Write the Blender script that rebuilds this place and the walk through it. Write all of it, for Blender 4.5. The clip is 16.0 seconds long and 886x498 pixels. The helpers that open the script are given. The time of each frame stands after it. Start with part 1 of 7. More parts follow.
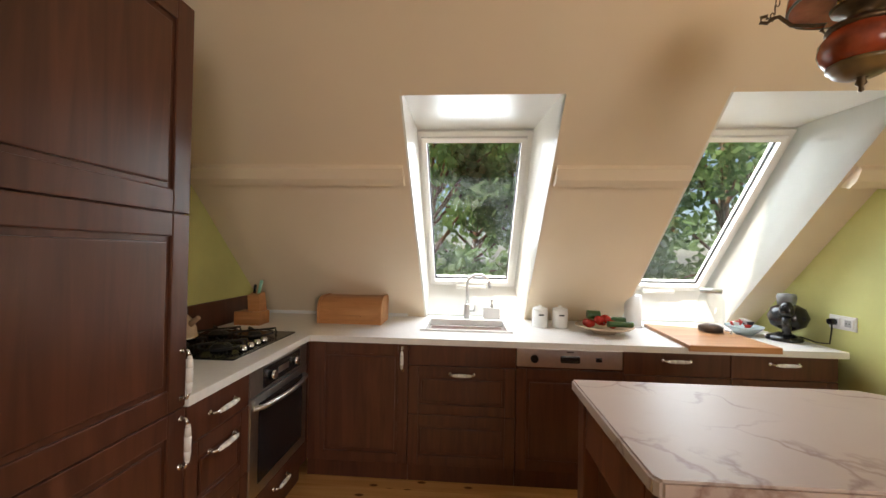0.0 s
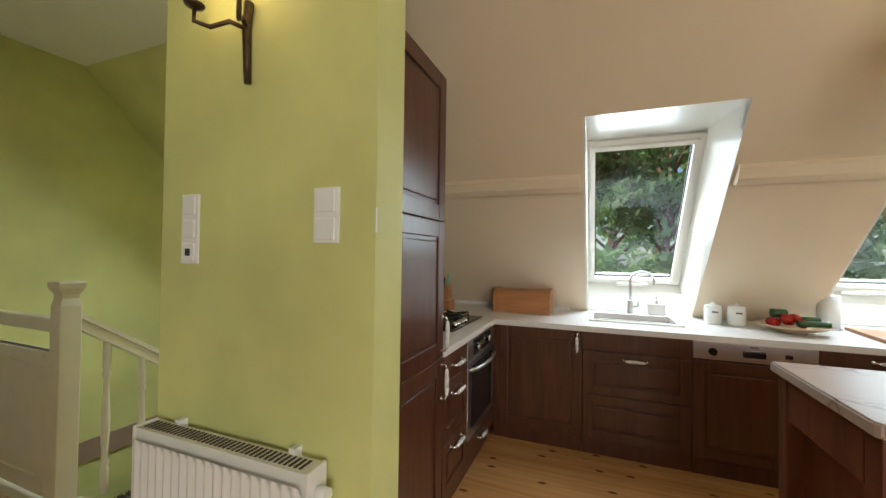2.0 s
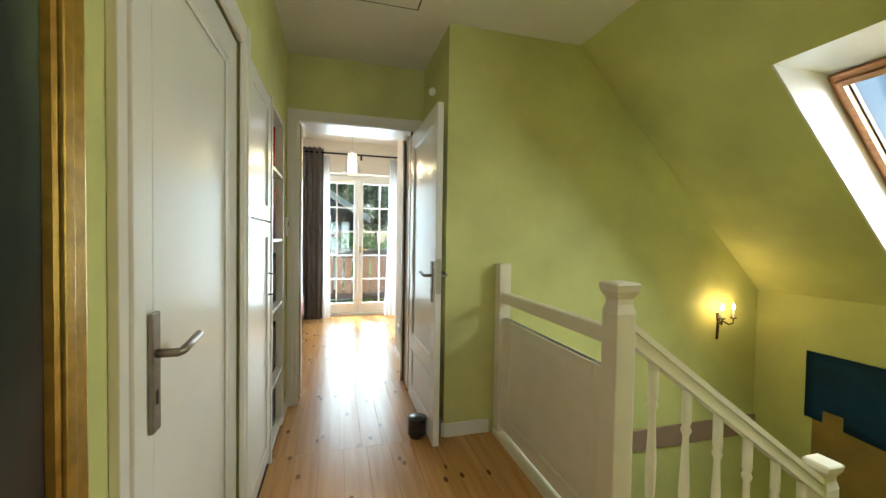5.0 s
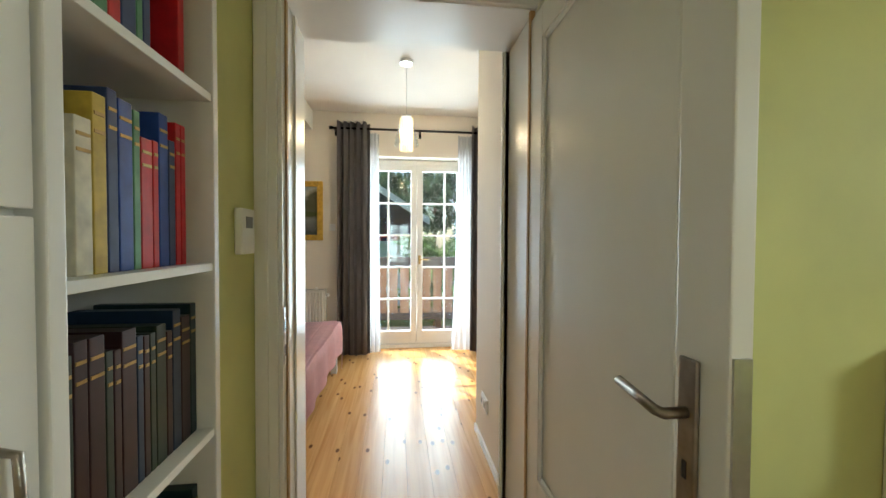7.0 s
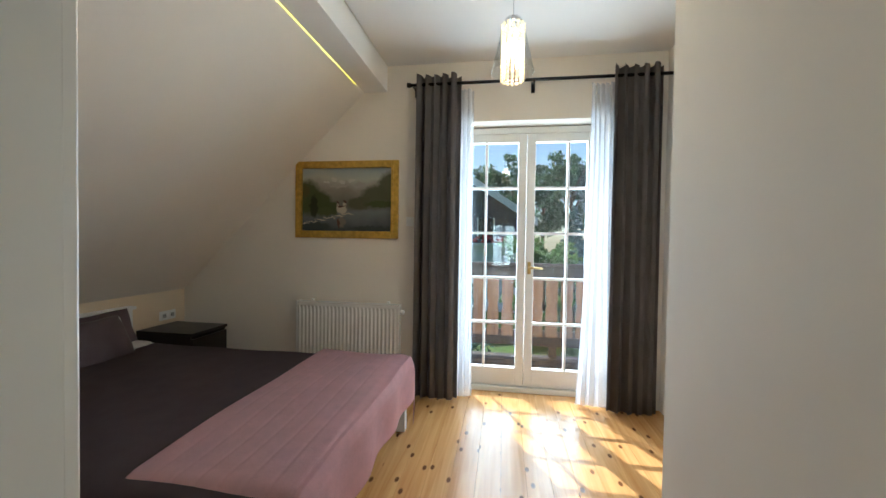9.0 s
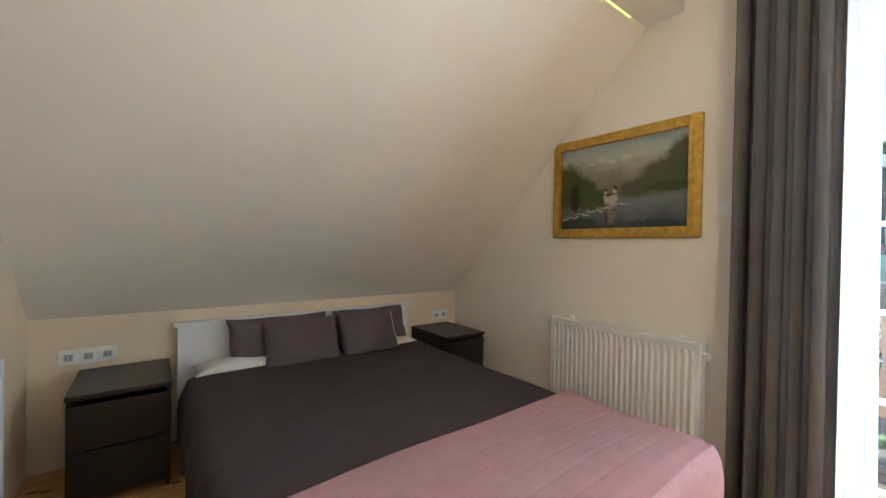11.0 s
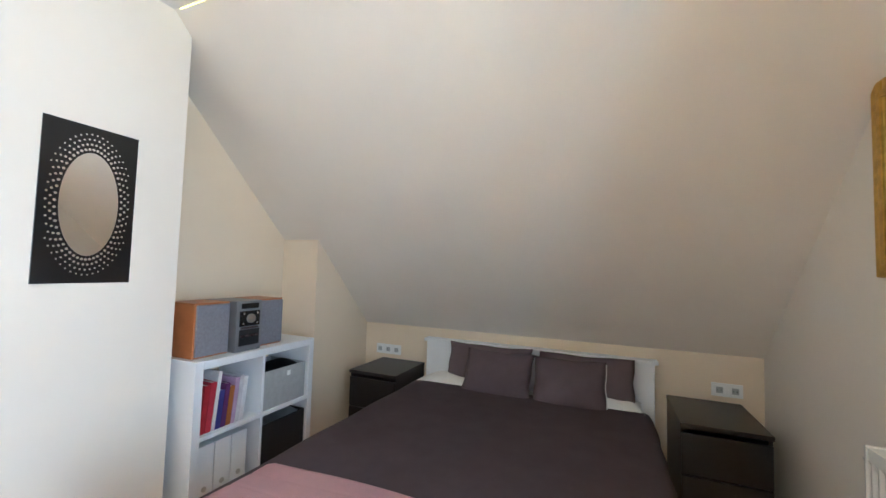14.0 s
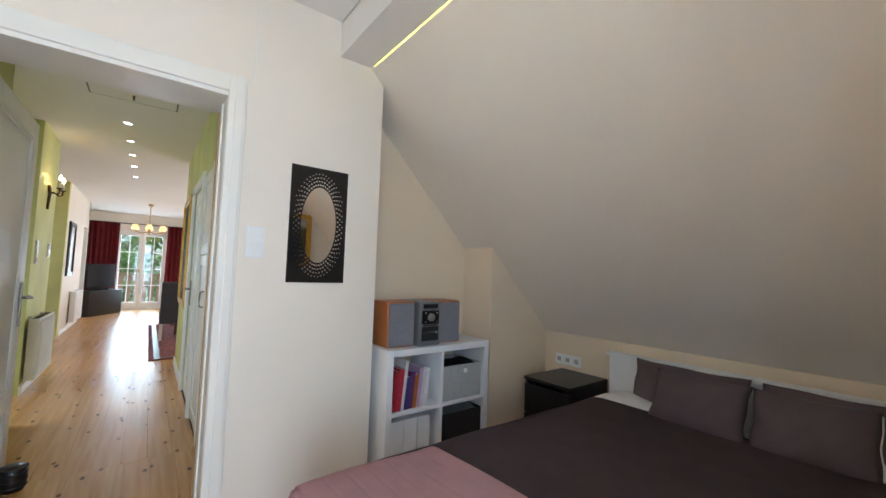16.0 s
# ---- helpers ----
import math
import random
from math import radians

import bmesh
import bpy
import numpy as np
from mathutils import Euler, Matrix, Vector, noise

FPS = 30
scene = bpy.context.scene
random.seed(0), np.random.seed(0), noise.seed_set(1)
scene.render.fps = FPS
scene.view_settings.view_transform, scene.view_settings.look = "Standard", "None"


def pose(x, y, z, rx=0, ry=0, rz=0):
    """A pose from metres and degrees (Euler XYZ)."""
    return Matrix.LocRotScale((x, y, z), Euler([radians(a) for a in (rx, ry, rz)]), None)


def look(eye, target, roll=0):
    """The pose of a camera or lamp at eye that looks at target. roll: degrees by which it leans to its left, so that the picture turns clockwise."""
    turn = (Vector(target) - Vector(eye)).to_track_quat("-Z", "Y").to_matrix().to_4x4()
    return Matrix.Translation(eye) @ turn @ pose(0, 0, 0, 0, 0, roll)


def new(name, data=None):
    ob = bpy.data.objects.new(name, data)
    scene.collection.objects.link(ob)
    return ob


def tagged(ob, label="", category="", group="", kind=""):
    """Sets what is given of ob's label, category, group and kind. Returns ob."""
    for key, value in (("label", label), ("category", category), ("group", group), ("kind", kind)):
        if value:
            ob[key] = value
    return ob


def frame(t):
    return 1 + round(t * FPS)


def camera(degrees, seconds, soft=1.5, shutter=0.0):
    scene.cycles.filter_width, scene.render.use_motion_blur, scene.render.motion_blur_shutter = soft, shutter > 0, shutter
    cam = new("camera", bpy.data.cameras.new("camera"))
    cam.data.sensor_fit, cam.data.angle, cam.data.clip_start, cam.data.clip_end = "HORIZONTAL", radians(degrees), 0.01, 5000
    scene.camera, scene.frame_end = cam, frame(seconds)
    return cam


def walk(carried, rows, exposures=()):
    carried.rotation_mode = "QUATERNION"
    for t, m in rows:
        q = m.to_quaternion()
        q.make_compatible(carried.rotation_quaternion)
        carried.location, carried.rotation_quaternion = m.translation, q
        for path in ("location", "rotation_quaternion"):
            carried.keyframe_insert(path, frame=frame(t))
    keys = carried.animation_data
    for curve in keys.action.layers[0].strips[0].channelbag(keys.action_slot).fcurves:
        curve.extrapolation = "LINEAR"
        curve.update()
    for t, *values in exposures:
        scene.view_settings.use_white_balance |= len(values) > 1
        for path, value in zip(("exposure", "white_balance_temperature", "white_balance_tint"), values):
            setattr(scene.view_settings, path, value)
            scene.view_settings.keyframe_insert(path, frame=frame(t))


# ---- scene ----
cam = camera(98.1, 16.0)
PATH = [
    (0, (0.183, 0.298, 1.367), (0.045, 2.293, 1.391), 1.0),
    (0.5, (0.08, 0.114, 1.356), (-0.065, 2.108, 1.382), 1.1),
    (1, (0.02, -0.011, 1.334), (-0.193, 1.977, 1.362), 1.1),
    (1.5, (-0.04, -0.113, 1.327), (-0.448, 1.844, 1.357), 1.0),
    (2, (-0.092, -0.195, 1.325), (-0.83, 1.663, 1.356), 0.8),
    (2.5, (-0.171, -0.22, 1.327), (-1.294, 1.435, 1.361), 0.8),
    (3, (-0.256, -0.206, 1.325), (-1.722, 1.153, 1.366), 0.7),
    (3.5, (-0.333, -0.193, 1.317), (-2.034, 0.858, 1.365), 0.7),
    (4, (-0.535, -0.188, 1.295), (-2.375, 0.595, 1.325), 0.9),
    (4.5, (-0.861, -0.183, 1.318), (-2.761, 0.441, 1.28), 0.8),
    (5, (-1.285, -0.178, 1.327), (-3.212, 0.355, 1.273), 0.9),
    (5.2, (-1.463, -0.162, 1.338), (-3.404, 0.316, 1.283), 0.9),
    (7.3, (-3.31, -0.019, 1.379), (-5.298, 0.194, 1.32), 0.5),
    (7.5, (-3.442, 0.021, 1.385), (-5.431, 0.215, 1.318), 0.7),
    (8, (-3.84, 0.04, 1.399), (-5.836, 0.148, 1.333), 0.7),
    (8.5, (-4.233, 0.025, 1.404), (-6.231, -0.03, 1.335), 0.7),
    (9, (-4.476, -0.024, 1.346), (-6.451, -0.331, 1.303), 0.9),
    (9.5, (-4.693, -0.089, 1.403), (-6.579, -0.749, 1.322), 1.0),
    (10, (-4.898, -0.116, 1.356), (-6.605, -1.156, 1.294), 1.2),
    (12.3, (-6.053, -0.101, 1.27), (-6.466, -2.058, 1.28), 1.0),
    (12.5, (-6.163, -0.081, 1.292), (-6.434, -2.063, 1.307), 1.2),
    (13, (-6.429, -0.013, 1.293), (-6.335, -2.01, 1.36), 1.4),
    (13.5, (-6.698, 0.036, 1.329), (-6.237, -1.907, 1.438), 1.5),
    (14, (-6.878, -0.051, 1.341), (-6.096, -1.888, 1.448), 1.6),
    (14.5, (-6.998, -0.117, 1.36), (-5.942, -1.812, 1.476), 1.7),
    (15, (-7.055, -0.158, 1.338), (-5.841, -1.743, 1.453), 1.8),
    (15.5, (-7.095, -0.179, 1.334), (-5.658, -1.565, 1.454), 1.8),
    (16, (-7.068, -0.188, 1.318), (-5.481, -1.399, 1.446), 1.9),
]
walk(cam, [(t, look(eye, target, roll)) for t, eye, target, roll in PATH],
     [(0.0, 0.5, 6850, 17), (1.0, 0.5, 6500, 10), (2.5, 0.55, 6250, 8), (4.0, 0.85, 6400, 4), (5.0, 0.85, 6500, 3), (7.5, 0.7, 6300, 4), (9.0, 0.4, 5750, 5), (10.2, 0.6, 6000, 6),
      (12.5, 1.88, 5500, 7), (13.5, 1.5, 5450, 8), (15.0, 1.05, 5300, 8), (16.0, 0.75, 5650, 9)])

# ---- light ----
world = bpy.data.worlds.new("sky")
scene.world = world
world.use_nodes = True
wn = world.node_tree
sky = wn.nodes.new("ShaderNodeTexSky")
sky.sky_type, sky.sun_disc = "NISHITA", False
SUN_AZ, SUN_EL = 245.0, 50.0   # compass bearing of the sun (north is +y), height
sky.sun_elevation, sky.sun_rotation = radians(SUN_EL), radians(SUN_AZ)
wn.nodes["Background"].inputs[1].default_value = 0.1
wn.links.new(sky.outputs[0], wn.nodes["Background"].inputs[0])


def lamp(name, kind, m, energy, colour=(1, 1, 1), size=None, size_y=None, radius=None):
    d = bpy.data.lights.new(name, kind)
    d.energy, d.color = energy, colour
    if kind == "AREA":
        d.shape, d.size, d.size_y = "RECTANGLE", size, size_y
    elif kind == "SUN":
        d.angle = radians(0.5)
    elif radius:
        d.shadow_soft_size = radius
    ob = new(name, d)
    ob.matrix_world = m
    return ob


_a, _e = radians(SUN_AZ), radians(SUN_EL)
TO_SUN = Vector((math.sin(_a) * math.cos(_e), math.cos(_a) * math.cos(_e), math.sin(_e)))
lamp("sun", "SUN", look(TO_SUN * 50, (0, 0, 0)), 4.9, (1.0, 0.94, 0.84))
DAY = (0.86, 0.94, 1.0)
lamp("daylight_bedroom", "AREA", look((-8.12, 0.17, 1.25), (0, 0.17, 1.1)), 54, (0.78, 0.89, 1.0), 1.1, 2.0)
lamp("daylight_roof_sink", "AREA", look((0.2, 3.3, 1.82), (0.2, 2.0, 0.6)), 20, DAY, 0.6, 1.15)
lamp("daylight_roof_board", "AREA", look((1.74, 3.3, 1.82), (1.74, 2.0, 0.6)), 20, DAY, 0.6, 1.15)
lamp("daylight_roof_stair", "AREA", look((-2.3, 2.95, 2.05), (-2.3, 1.6, 0.6)), 30, DAY, 0.6, 1.0)
lamp("daylight_living", "AREA", look((7.25, 0.0, 1.2), (0, 0, 1.0)), 60, DAY, 1.3, 2.0)
# added fill at an assumed, unseen south window; brightens the kitchen from behind
lamp("fill_living_south", "AREA", look((2.6, -4.1, 1.4), (2.2, 0, 1.0)), 75, (0.98, 0.95, 0.9), 2.2, 1.6)

# ---- materials ----


def mat(name, base, rough=0.5, metal=0.0, var=0.08, scale=6.0, bump=0.0, bscale=60.0, spec=0.5, emit=None, estr=0.0):
    m = bpy.data.materials.new(name)
    m.use_nodes = True
    t = m.node_tree
    b = t.nodes["Principled BSDF"]
    b.inputs["Roughness"].default_value, b.inputs["Metallic"].default_value = rough, metal
    b.inputs["Specular IOR Level"].default_value = spec
    g = t.nodes.new("ShaderNodeNewGeometry")
    n = t.nodes.new("ShaderNodeTexNoise")
    n.inputs["Scale"].default_value, n.inputs["Detail"].default_value = scale, 5
    t.links.new(g.outputs["Position"], n.inputs["Vector"])
    r = t.nodes.new("ShaderNodeValToRGB")
    r.color_ramp.elements[0].position, r.color_ramp.elements[1].position = 0.3, 0.7
    r.color_ramp.elements[0].color = (*[c * (1 - var) for c in base], 1)
    r.color_ramp.elements[1].color = (*[min(1, c * (1 + var)) for c in base], 1)
    t.links.new(n.outputs[0], r.inputs[0])
    t.links.new(r.outputs[0], b.inputs["Base Color"])
    if bump:
        n2 = t.nodes.new("ShaderNodeTexNoise")
        n2.inputs["Scale"].default_value, n2.inputs["Detail"].default_value = bscale, 3
        t.links.new(g.outputs["Position"], n2.inputs["Vector"])
        bp = t.nodes.new("ShaderNodeBump")
        bp.inputs["Strength"].default_value, bp.inputs["Distance"].default_value = bump, 0.004
        t.links.new(n2.outputs[0], bp.inputs["Height"])
        t.links.new(bp.outputs[0], b.inputs["Normal"])
    if emit:
        b.inputs["Emission Color"].default_value = (*emit, 1)
        b.inputs["Emission Strength"].default_value = estr
    return m


def wood(name, dark, light, stretch=(1.2, 22, 22), rough=0.35, knots=0.0, bump=0.1):
    """Grain along x (or as stretched); each board differs by the object's random number."""
    m = mat(name, light, rough, bump=0)
    t = m.node_tree
    b = t.nodes["Principled BSDF"]
    g = t.nodes.new("ShaderNodeNewGeometry")
    oi = t.nodes.new("ShaderNodeObjectInfo")
    sc = t.nodes.new("ShaderNodeVectorMath")
    sc.operation = "MULTIPLY_ADD"
    sc.inputs[1].default_value = stretch
    mul = t.nodes.new("ShaderNodeMath")
    mul.operation, mul.inputs[1].default_value = "MULTIPLY", 37.0
    t.links.new(oi.outputs["Random"], mul.inputs[0])
    t.links.new(g.outputs["Position"], sc.inputs[0])
    t.links.new(mul.outputs[0], sc.inputs[2])
    n = t.nodes.new("ShaderNodeTexNoise")
    n.inputs["Scale"].default_value, n.inputs["Detail"].default_value, n.inputs["Distortion"].default_value = 1.6, 7, 0.8
    t.links.new(sc.outputs[0], n.inputs["Vector"])
    r = t.nodes.new("ShaderNodeValToRGB")
    r.color_ramp.elements[0].position, r.color_ramp.elements[1].position = 0.32, 0.68
    r.color_ramp.elements[0].color, r.color_ramp.elements[1].color = (*dark, 1), (*light, 1)
    t.links.new(n.outputs[0], r.inputs[0])
    out = r.outputs[0]
    if knots:
        ks = t.nodes.new("ShaderNodeVectorMath")
        ks.operation, ks.inputs[1].default_value = "MULTIPLY_ADD", (3.4, 7.0, 0.0)
        t.links.new(g.outputs["Position"], ks.inputs[0])
        t.links.new(mul.outputs[0], ks.inputs[2])
        v = t.nodes.new("ShaderNodeTexVoronoi")
        v.voronoi_dimensions, v.inputs["Scale"].default_value = "2D", 1.0
        t.links.new(ks.outputs[0], v.inputs["Vector"])
        kr = t.nodes.new("ShaderNodeValToRGB")
        kr.color_ramp.elements[0].position, kr.color_ramp.elements[1].position = 0.06, 0.105
        kr.color_ramp.elements[0].color, kr.color_ramp.elements[1].color = (1, 1, 1, 1), (0, 0, 0, 1)
        t.links.new(v.outputs["Distance"], kr.inputs[0])
        km = t.nodes.new("ShaderNodeMath")
        km.operation, km.inputs[1].default_value = "MULTIPLY", knots
        pick = t.nodes.new("ShaderNodeMath")
        pick.operation, pick.inputs[1].default_value = "GREATER_THAN", 0.45
        t.links.new(v.outputs["Color"], pick.inputs[0])
        both = t.nodes.new("ShaderNodeMath")
        both.operation = "MULTIPLY"
        t.links.new(kr.outputs[0], both.inputs[0]), t.links.new(pick.outputs[0], both.inputs[1])
        t.links.new(both.outputs[0], km.inputs[0])
        mx = t.nodes.new("ShaderNodeMixRGB")
        mx.inputs[2].default_value = (0.10, 0.035, 0.012, 1)
        t.links.new(km.outputs[0], mx.inputs[0])
        t.links.new(out, mx.inputs[1])
        out = mx.outputs[0]
    t.links.new(out, b.inputs["Base Color"])
    bp = t.nodes.new("ShaderNodeBump")
    bp.inputs["Strength"].default_value, bp.inputs["Distance"].default_value = bump, 0.003
    t.links.new(n.outputs[0], bp.inputs["Height"])
    t.links.new(bp.outputs[0], b.inputs["Normal"])
    return m


def glass(name, tint=(0.93, 0.97, 0.97), rough=0.0, gloss=0.05):
    """A thin clear pane: mostly see-through, with a faint gloss."""
    m = bpy.data.materials.new(name)
    m.use_nodes = True
    t = m.node_tree
    t.nodes.clear()
    o, tr, gl, mx = (t.nodes.new("ShaderNode" + k) for k in ("OutputMaterial", "BsdfTransparent", "BsdfGlossy", "MixShader"))
    tr.inputs[0].default_value = (*tint, 1)
    gl.inputs["Roughness"].default_value = rough
    mx.inputs[0].default_value = gloss
    t.links.new(tr.outputs[0], mx.inputs[1])
    t.links.new(gl.outputs[0], mx.inputs[2])
    t.links.new(mx.outputs[0], o.inputs[0])
    return m


def sheer(name):
    m = bpy.data.materials.new(name)
    m.use_nodes = True
    t = m.node_tree
    t.nodes.clear()
    o, tr, tl, df, m1, m2 = (t.nodes.new("ShaderNode" + k) for k in ("OutputMaterial", "BsdfTransparent", "BsdfTranslucent", "BsdfDiffuse", "MixShader", "MixShader"))
    tl.inputs[0].default_value = df.inputs[0].default_value = (0.88, 0.9, 0.94, 1)
    m1.inputs[0].default_value, m2.inputs[0].default_value = 0.5, 0.55
    t.links.new(tl.outputs[0], m1.inputs[1]), t.links.new(df.outputs[0], m1.inputs[2])
    t.links.new(tr.outputs[0], m2.inputs[1]), t.links.new(m1.outputs[0], m2.inputs[2])
    t.links.new(m2.outputs[0], o.inputs[0])
    return m


def picture_mat(name, stops, axis=2, lo=0.0, hi=1.0, rough=0.35, scale=9.0, wob=0.25):
    """Brushed paint: bands of colour along one axis, broken up by two scales of noise."""
    m = mat(name, (0.5, 0.5, 0.5), rough)
    t = m.node_tree
    b = t.nodes["Principled BSDF"]
    g = t.nodes.new("ShaderNodeNewGeometry")
    s = t.nodes.new("ShaderNodeSeparateXYZ")
    t.links.new(g.outputs["Position"], s.inputs[0])
    mr = t.nodes.new("ShaderNodeMapRange")
    mr.inputs[1].default_value, mr.inputs[2].default_value = lo, hi
    t.links.new(s.outputs[axis], mr.inputs[0])
    n = t.nodes.new("ShaderNodeTexNoise")
    n.inputs["Scale"].default_value, n.inputs["Detail"].default_value = scale, 8
    t.links.new(g.outputs["Position"], n.inputs["Vector"])
    a = t.nodes.new("ShaderNodeMath")
    a.operation, a.inputs[1].default_value, a.inputs[2].default_value = "MULTIPLY_ADD", wob * 2, -wob
    t.links.new(n.outputs[0], a.inputs[0])
    ad = t.nodes.new("ShaderNodeMath")
    t.links.new(mr.outputs[0], ad.inputs[0]), t.links.new(a.outputs[0], ad.inputs[1])
    r = t.nodes.new("ShaderNodeValToRGB")
    for i, (p, c) in enumerate(stops):
        e = r.color_ramp.elements[i] if i < 2 else r.color_ramp.elements.new(p)
        e.position, e.color = p, (*c, 1)
    t.links.new(ad.outputs[0], r.inputs[0])
    t.links.new(r.outputs[0], b.inputs["Base Color"])
    return m


M_GREEN = mat("green_plaster", (0.625, 0.63, 0.25), 0.62, var=0.15, scale=1.7, bump=0.12, bscale=35)
M_CREAM = mat("cream_plaster", (0.79, 0.66, 0.49), 0.75, var=0.03, scale=1.5, bump=0.1, bscale=40)
M_BEIGE = mat("beige_plaster", (0.81, 0.745, 0.65), 0.75, var=0.03, scale=1.5, bump=0.1, bscale=40)
M_WHITE = mat("white_ceiling", (0.82, 0.80, 0.76), 0.8, var=0.02, scale=2, bump=0.06)
M_PAINT = mat("white_gloss_paint", (0.82, 0.80, 0.74), 0.28, var=0.02, scale=5, bump=0.04, bscale=25)
M_IVORY = mat("ivory_painted_wood", (0.80, 0.74, 0.60), 0.35, var=0.04, scale=7, bump=0.08, bscale=30)
M_PLASTIC = mat("white_plastic", (0.84, 0.84, 0.82), 0.3, var=0.01)
M_ENAMEL = mat("white_enamel", (0.82, 0.80, 0.76), 0.25, var=0.02)
M_LAMINATE = mat("white_laminate", (0.82, 0.83, 0.84), 0.35, var=0.02)
M_WORKTOP = mat("white_worktop", (0.80, 0.79, 0.77), 0.3, var=0.03, scale=30)
M_DARKWOOD = wood("dark_stained_wood", (0.066, 0.023, 0.013), (0.115, 0.041, 0.022), (14, 14, 1.2), 0.3, bump=0.08)
M_ROSEWOOD = wood("carved_walnut", (0.085, 0.028, 0.012), (0.19, 0.065, 0.028), (9, 9, 1.5), 0.38, bump=0.2)
M_PINE = wood("pine_boards", (0.52, 0.255, 0.085), (0.68, 0.39, 0.155), (0.7, 16, 1), 0.26, knots=0.9, bump=0.05)
M_BEECH = wood("beech", (0.42, 0.18, 0.065), (0.56, 0.27, 0.11), (2, 14, 14), 0.4)
M_BLACKWOOD = mat("black_brown_veneer", (0.012, 0.009, 0.008), 0.32, var=0.2, scale=30)
M_STEEL = mat("brushed_steel", (0.55, 0.54, 0.52), 0.3, 1.0, 0.06, 40)
M_CHROME = mat("chrome", (0.75, 0.75, 0.75), 0.1, 1.0, 0.02)
M_PEWTER = mat("aged_pewter", (0.30, 0.26, 0.21), 0.38, 1.0, 0.15, 40)
M_BRASS = mat("aged_brass", (0.50, 0.34, 0.13), 0.35, 1.0, 0.15, 40)
M_BRONZE = mat("dark_bronze", (0.10, 0.065, 0.035), 0.42, 0.8, 0.3, 40)
M_GOLD = mat("gilt_wood", (0.58, 0.36, 0.07), 0.34, 0.75, 0.2, 30, bump=0.2, bscale=80)
M_BLACK = mat("black_enamel", (0.010, 0.010, 0.011), 0.2, var=0.1)
M_IRON = mat("black_cast_iron", (0.015, 0.015, 0.015), 0.55, var=0.2, scale=50, bump=0.2)
M_PORC = mat("white_porcelain", (0.84, 0.83, 0.80), 0.15, var=0.01)
M_DUVET = mat("aubergine_cotton", (0.138, 0.102, 0.108), 0.85, var=0.08, scale=9, bump=0.25, bscale=120, spec=0.2)
M_PILLOW = mat("mauve_satin", (0.105, 0.074, 0.082), 0.6, var=0.08, scale=12, bump=0.15, bscale=90, spec=0.3)
M_PIPE = mat("white_piping", (0.75, 0.72, 0.68), 0.7)
M_PINK = mat("pink_quilt", (0.78, 0.47, 0.48), 0.8, var=0.05, scale=14, bump=0.3, bscale=70, spec=0.2)
M_CURTAIN = mat("grey_velvet", (0.20, 0.18, 0.17), 0.7, var=0.12, scale=5, bump=0.15, bscale=60, spec=0.2)
M_RED = mat("dark_red_cloth", (0.20, 0.012, 0.018), 0.75, var=0.15, scale=6)
M_SHEER = sheer("white_voile")
M_GLASS = glass("window_glass")
M_CLEAR = glass("clear_glass", (0.93, 0.95, 0.95), 0.0, 0.13)
M_MIRROR = mat("mirror_silver", (0.92, 0.92, 0.92), 0.02, 1.0, 0.0)
M_BULB = mat("lit_bulb", (1, 0.85, 0.6), 0.4, emit=(1.0, 0.72, 0.36), estr=14)
M_SPOT = mat("lit_spot_lens", (1, 0.95, 0.85), 0.4, emit=(1.0, 0.93, 0.8), estr=5)
M_SEAL = mat("brown_rubber_seal", (0.42, 0.26, 0.11), 0.6, var=0.1)
M_LED = mat("lit_led_strip", (1, 0.95, 0.3), 0.5, emit=(1.0, 0.86, 0.10), estr=4)
M_CRYSTAL = mat("lit_crystal_beads", (0.9, 0.8, 0.6), 0.1, emit=(1.0, 0.78, 0.42), estr=0.7)
M_AMBER = mat("painted_glass_shade", (0.75, 0.55, 0.25), 0.3, var=0.4, scale=14, emit=(1.0, 0.62, 0.2), estr=0.9)
M_FONT = mat("red_glazed_ceramic", (0.30, 0.055, 0.02), 0.2, var=0.5, scale=12)
M_OLIVE = mat("olive_glaze", (0.16, 0.10, 0.035), 0.3, var=0.3, scale=20)
M_FUR = mat("grey_fur", (0.10, 0.085, 0.07), 0.95, var=0.4, scale=60, bump=1.0, bscale=90)
M_BLUE = mat("blue_hanging", (0.012, 0.075, 0.19), 0.7, var=0.2, scale=6)
M_OCHRE = mat("ochre_cloth", (0.30, 0.19, 0.05), 0.7, var=0.2)
M_CHERRY = mat("cherry_veneer", (0.42, 0.15, 0.05), 0.4, var=0.12, scale=12)
M_SPEAKER = mat("grey_speaker_cloth", (0.20, 0.20, 0.23), 0.8, var=0.1, scale=80)
M_SILVER = mat("grey_hifi_plastic", (0.20, 0.20, 0.21), 0.35, 0.3, 0.05)
M_GREYBOX = mat("pale_grey_fabric", (0.42, 0.43, 0.43), 0.85, var=0.06, scale=30)
M_DARKBOX = mat("black_fabric", (0.012, 0.011, 0.012), 0.85, var=0.2)
M_BALC = wood("brown_stained_planks", (0.22, 0.10, 0.055), (0.34, 0.17, 0.09), (10, 10, 1), 0.6)
M_BALCDARK = mat("dark_stained_timber", (0.055, 0.035, 0.03), 0.5, var=0.2)
M_GRASS = mat("lawn", (0.10, 0.17, 0.035), 0.9, var=0.4, scale=0.8)
M_LEAF = mat("broad_leaves", (0.20, 0.31, 0.11), 0.55, var=0.55, scale=1.4)
M_NEEDLE = mat("pine_needles", (0.10, 0.17, 0.09), 0.6, var=0.5, scale=1.2)
M_SPRUCE = mat("blue_spruce_needles", (0.10, 0.19, 0.17), 0.6, var=0.4, scale=3)
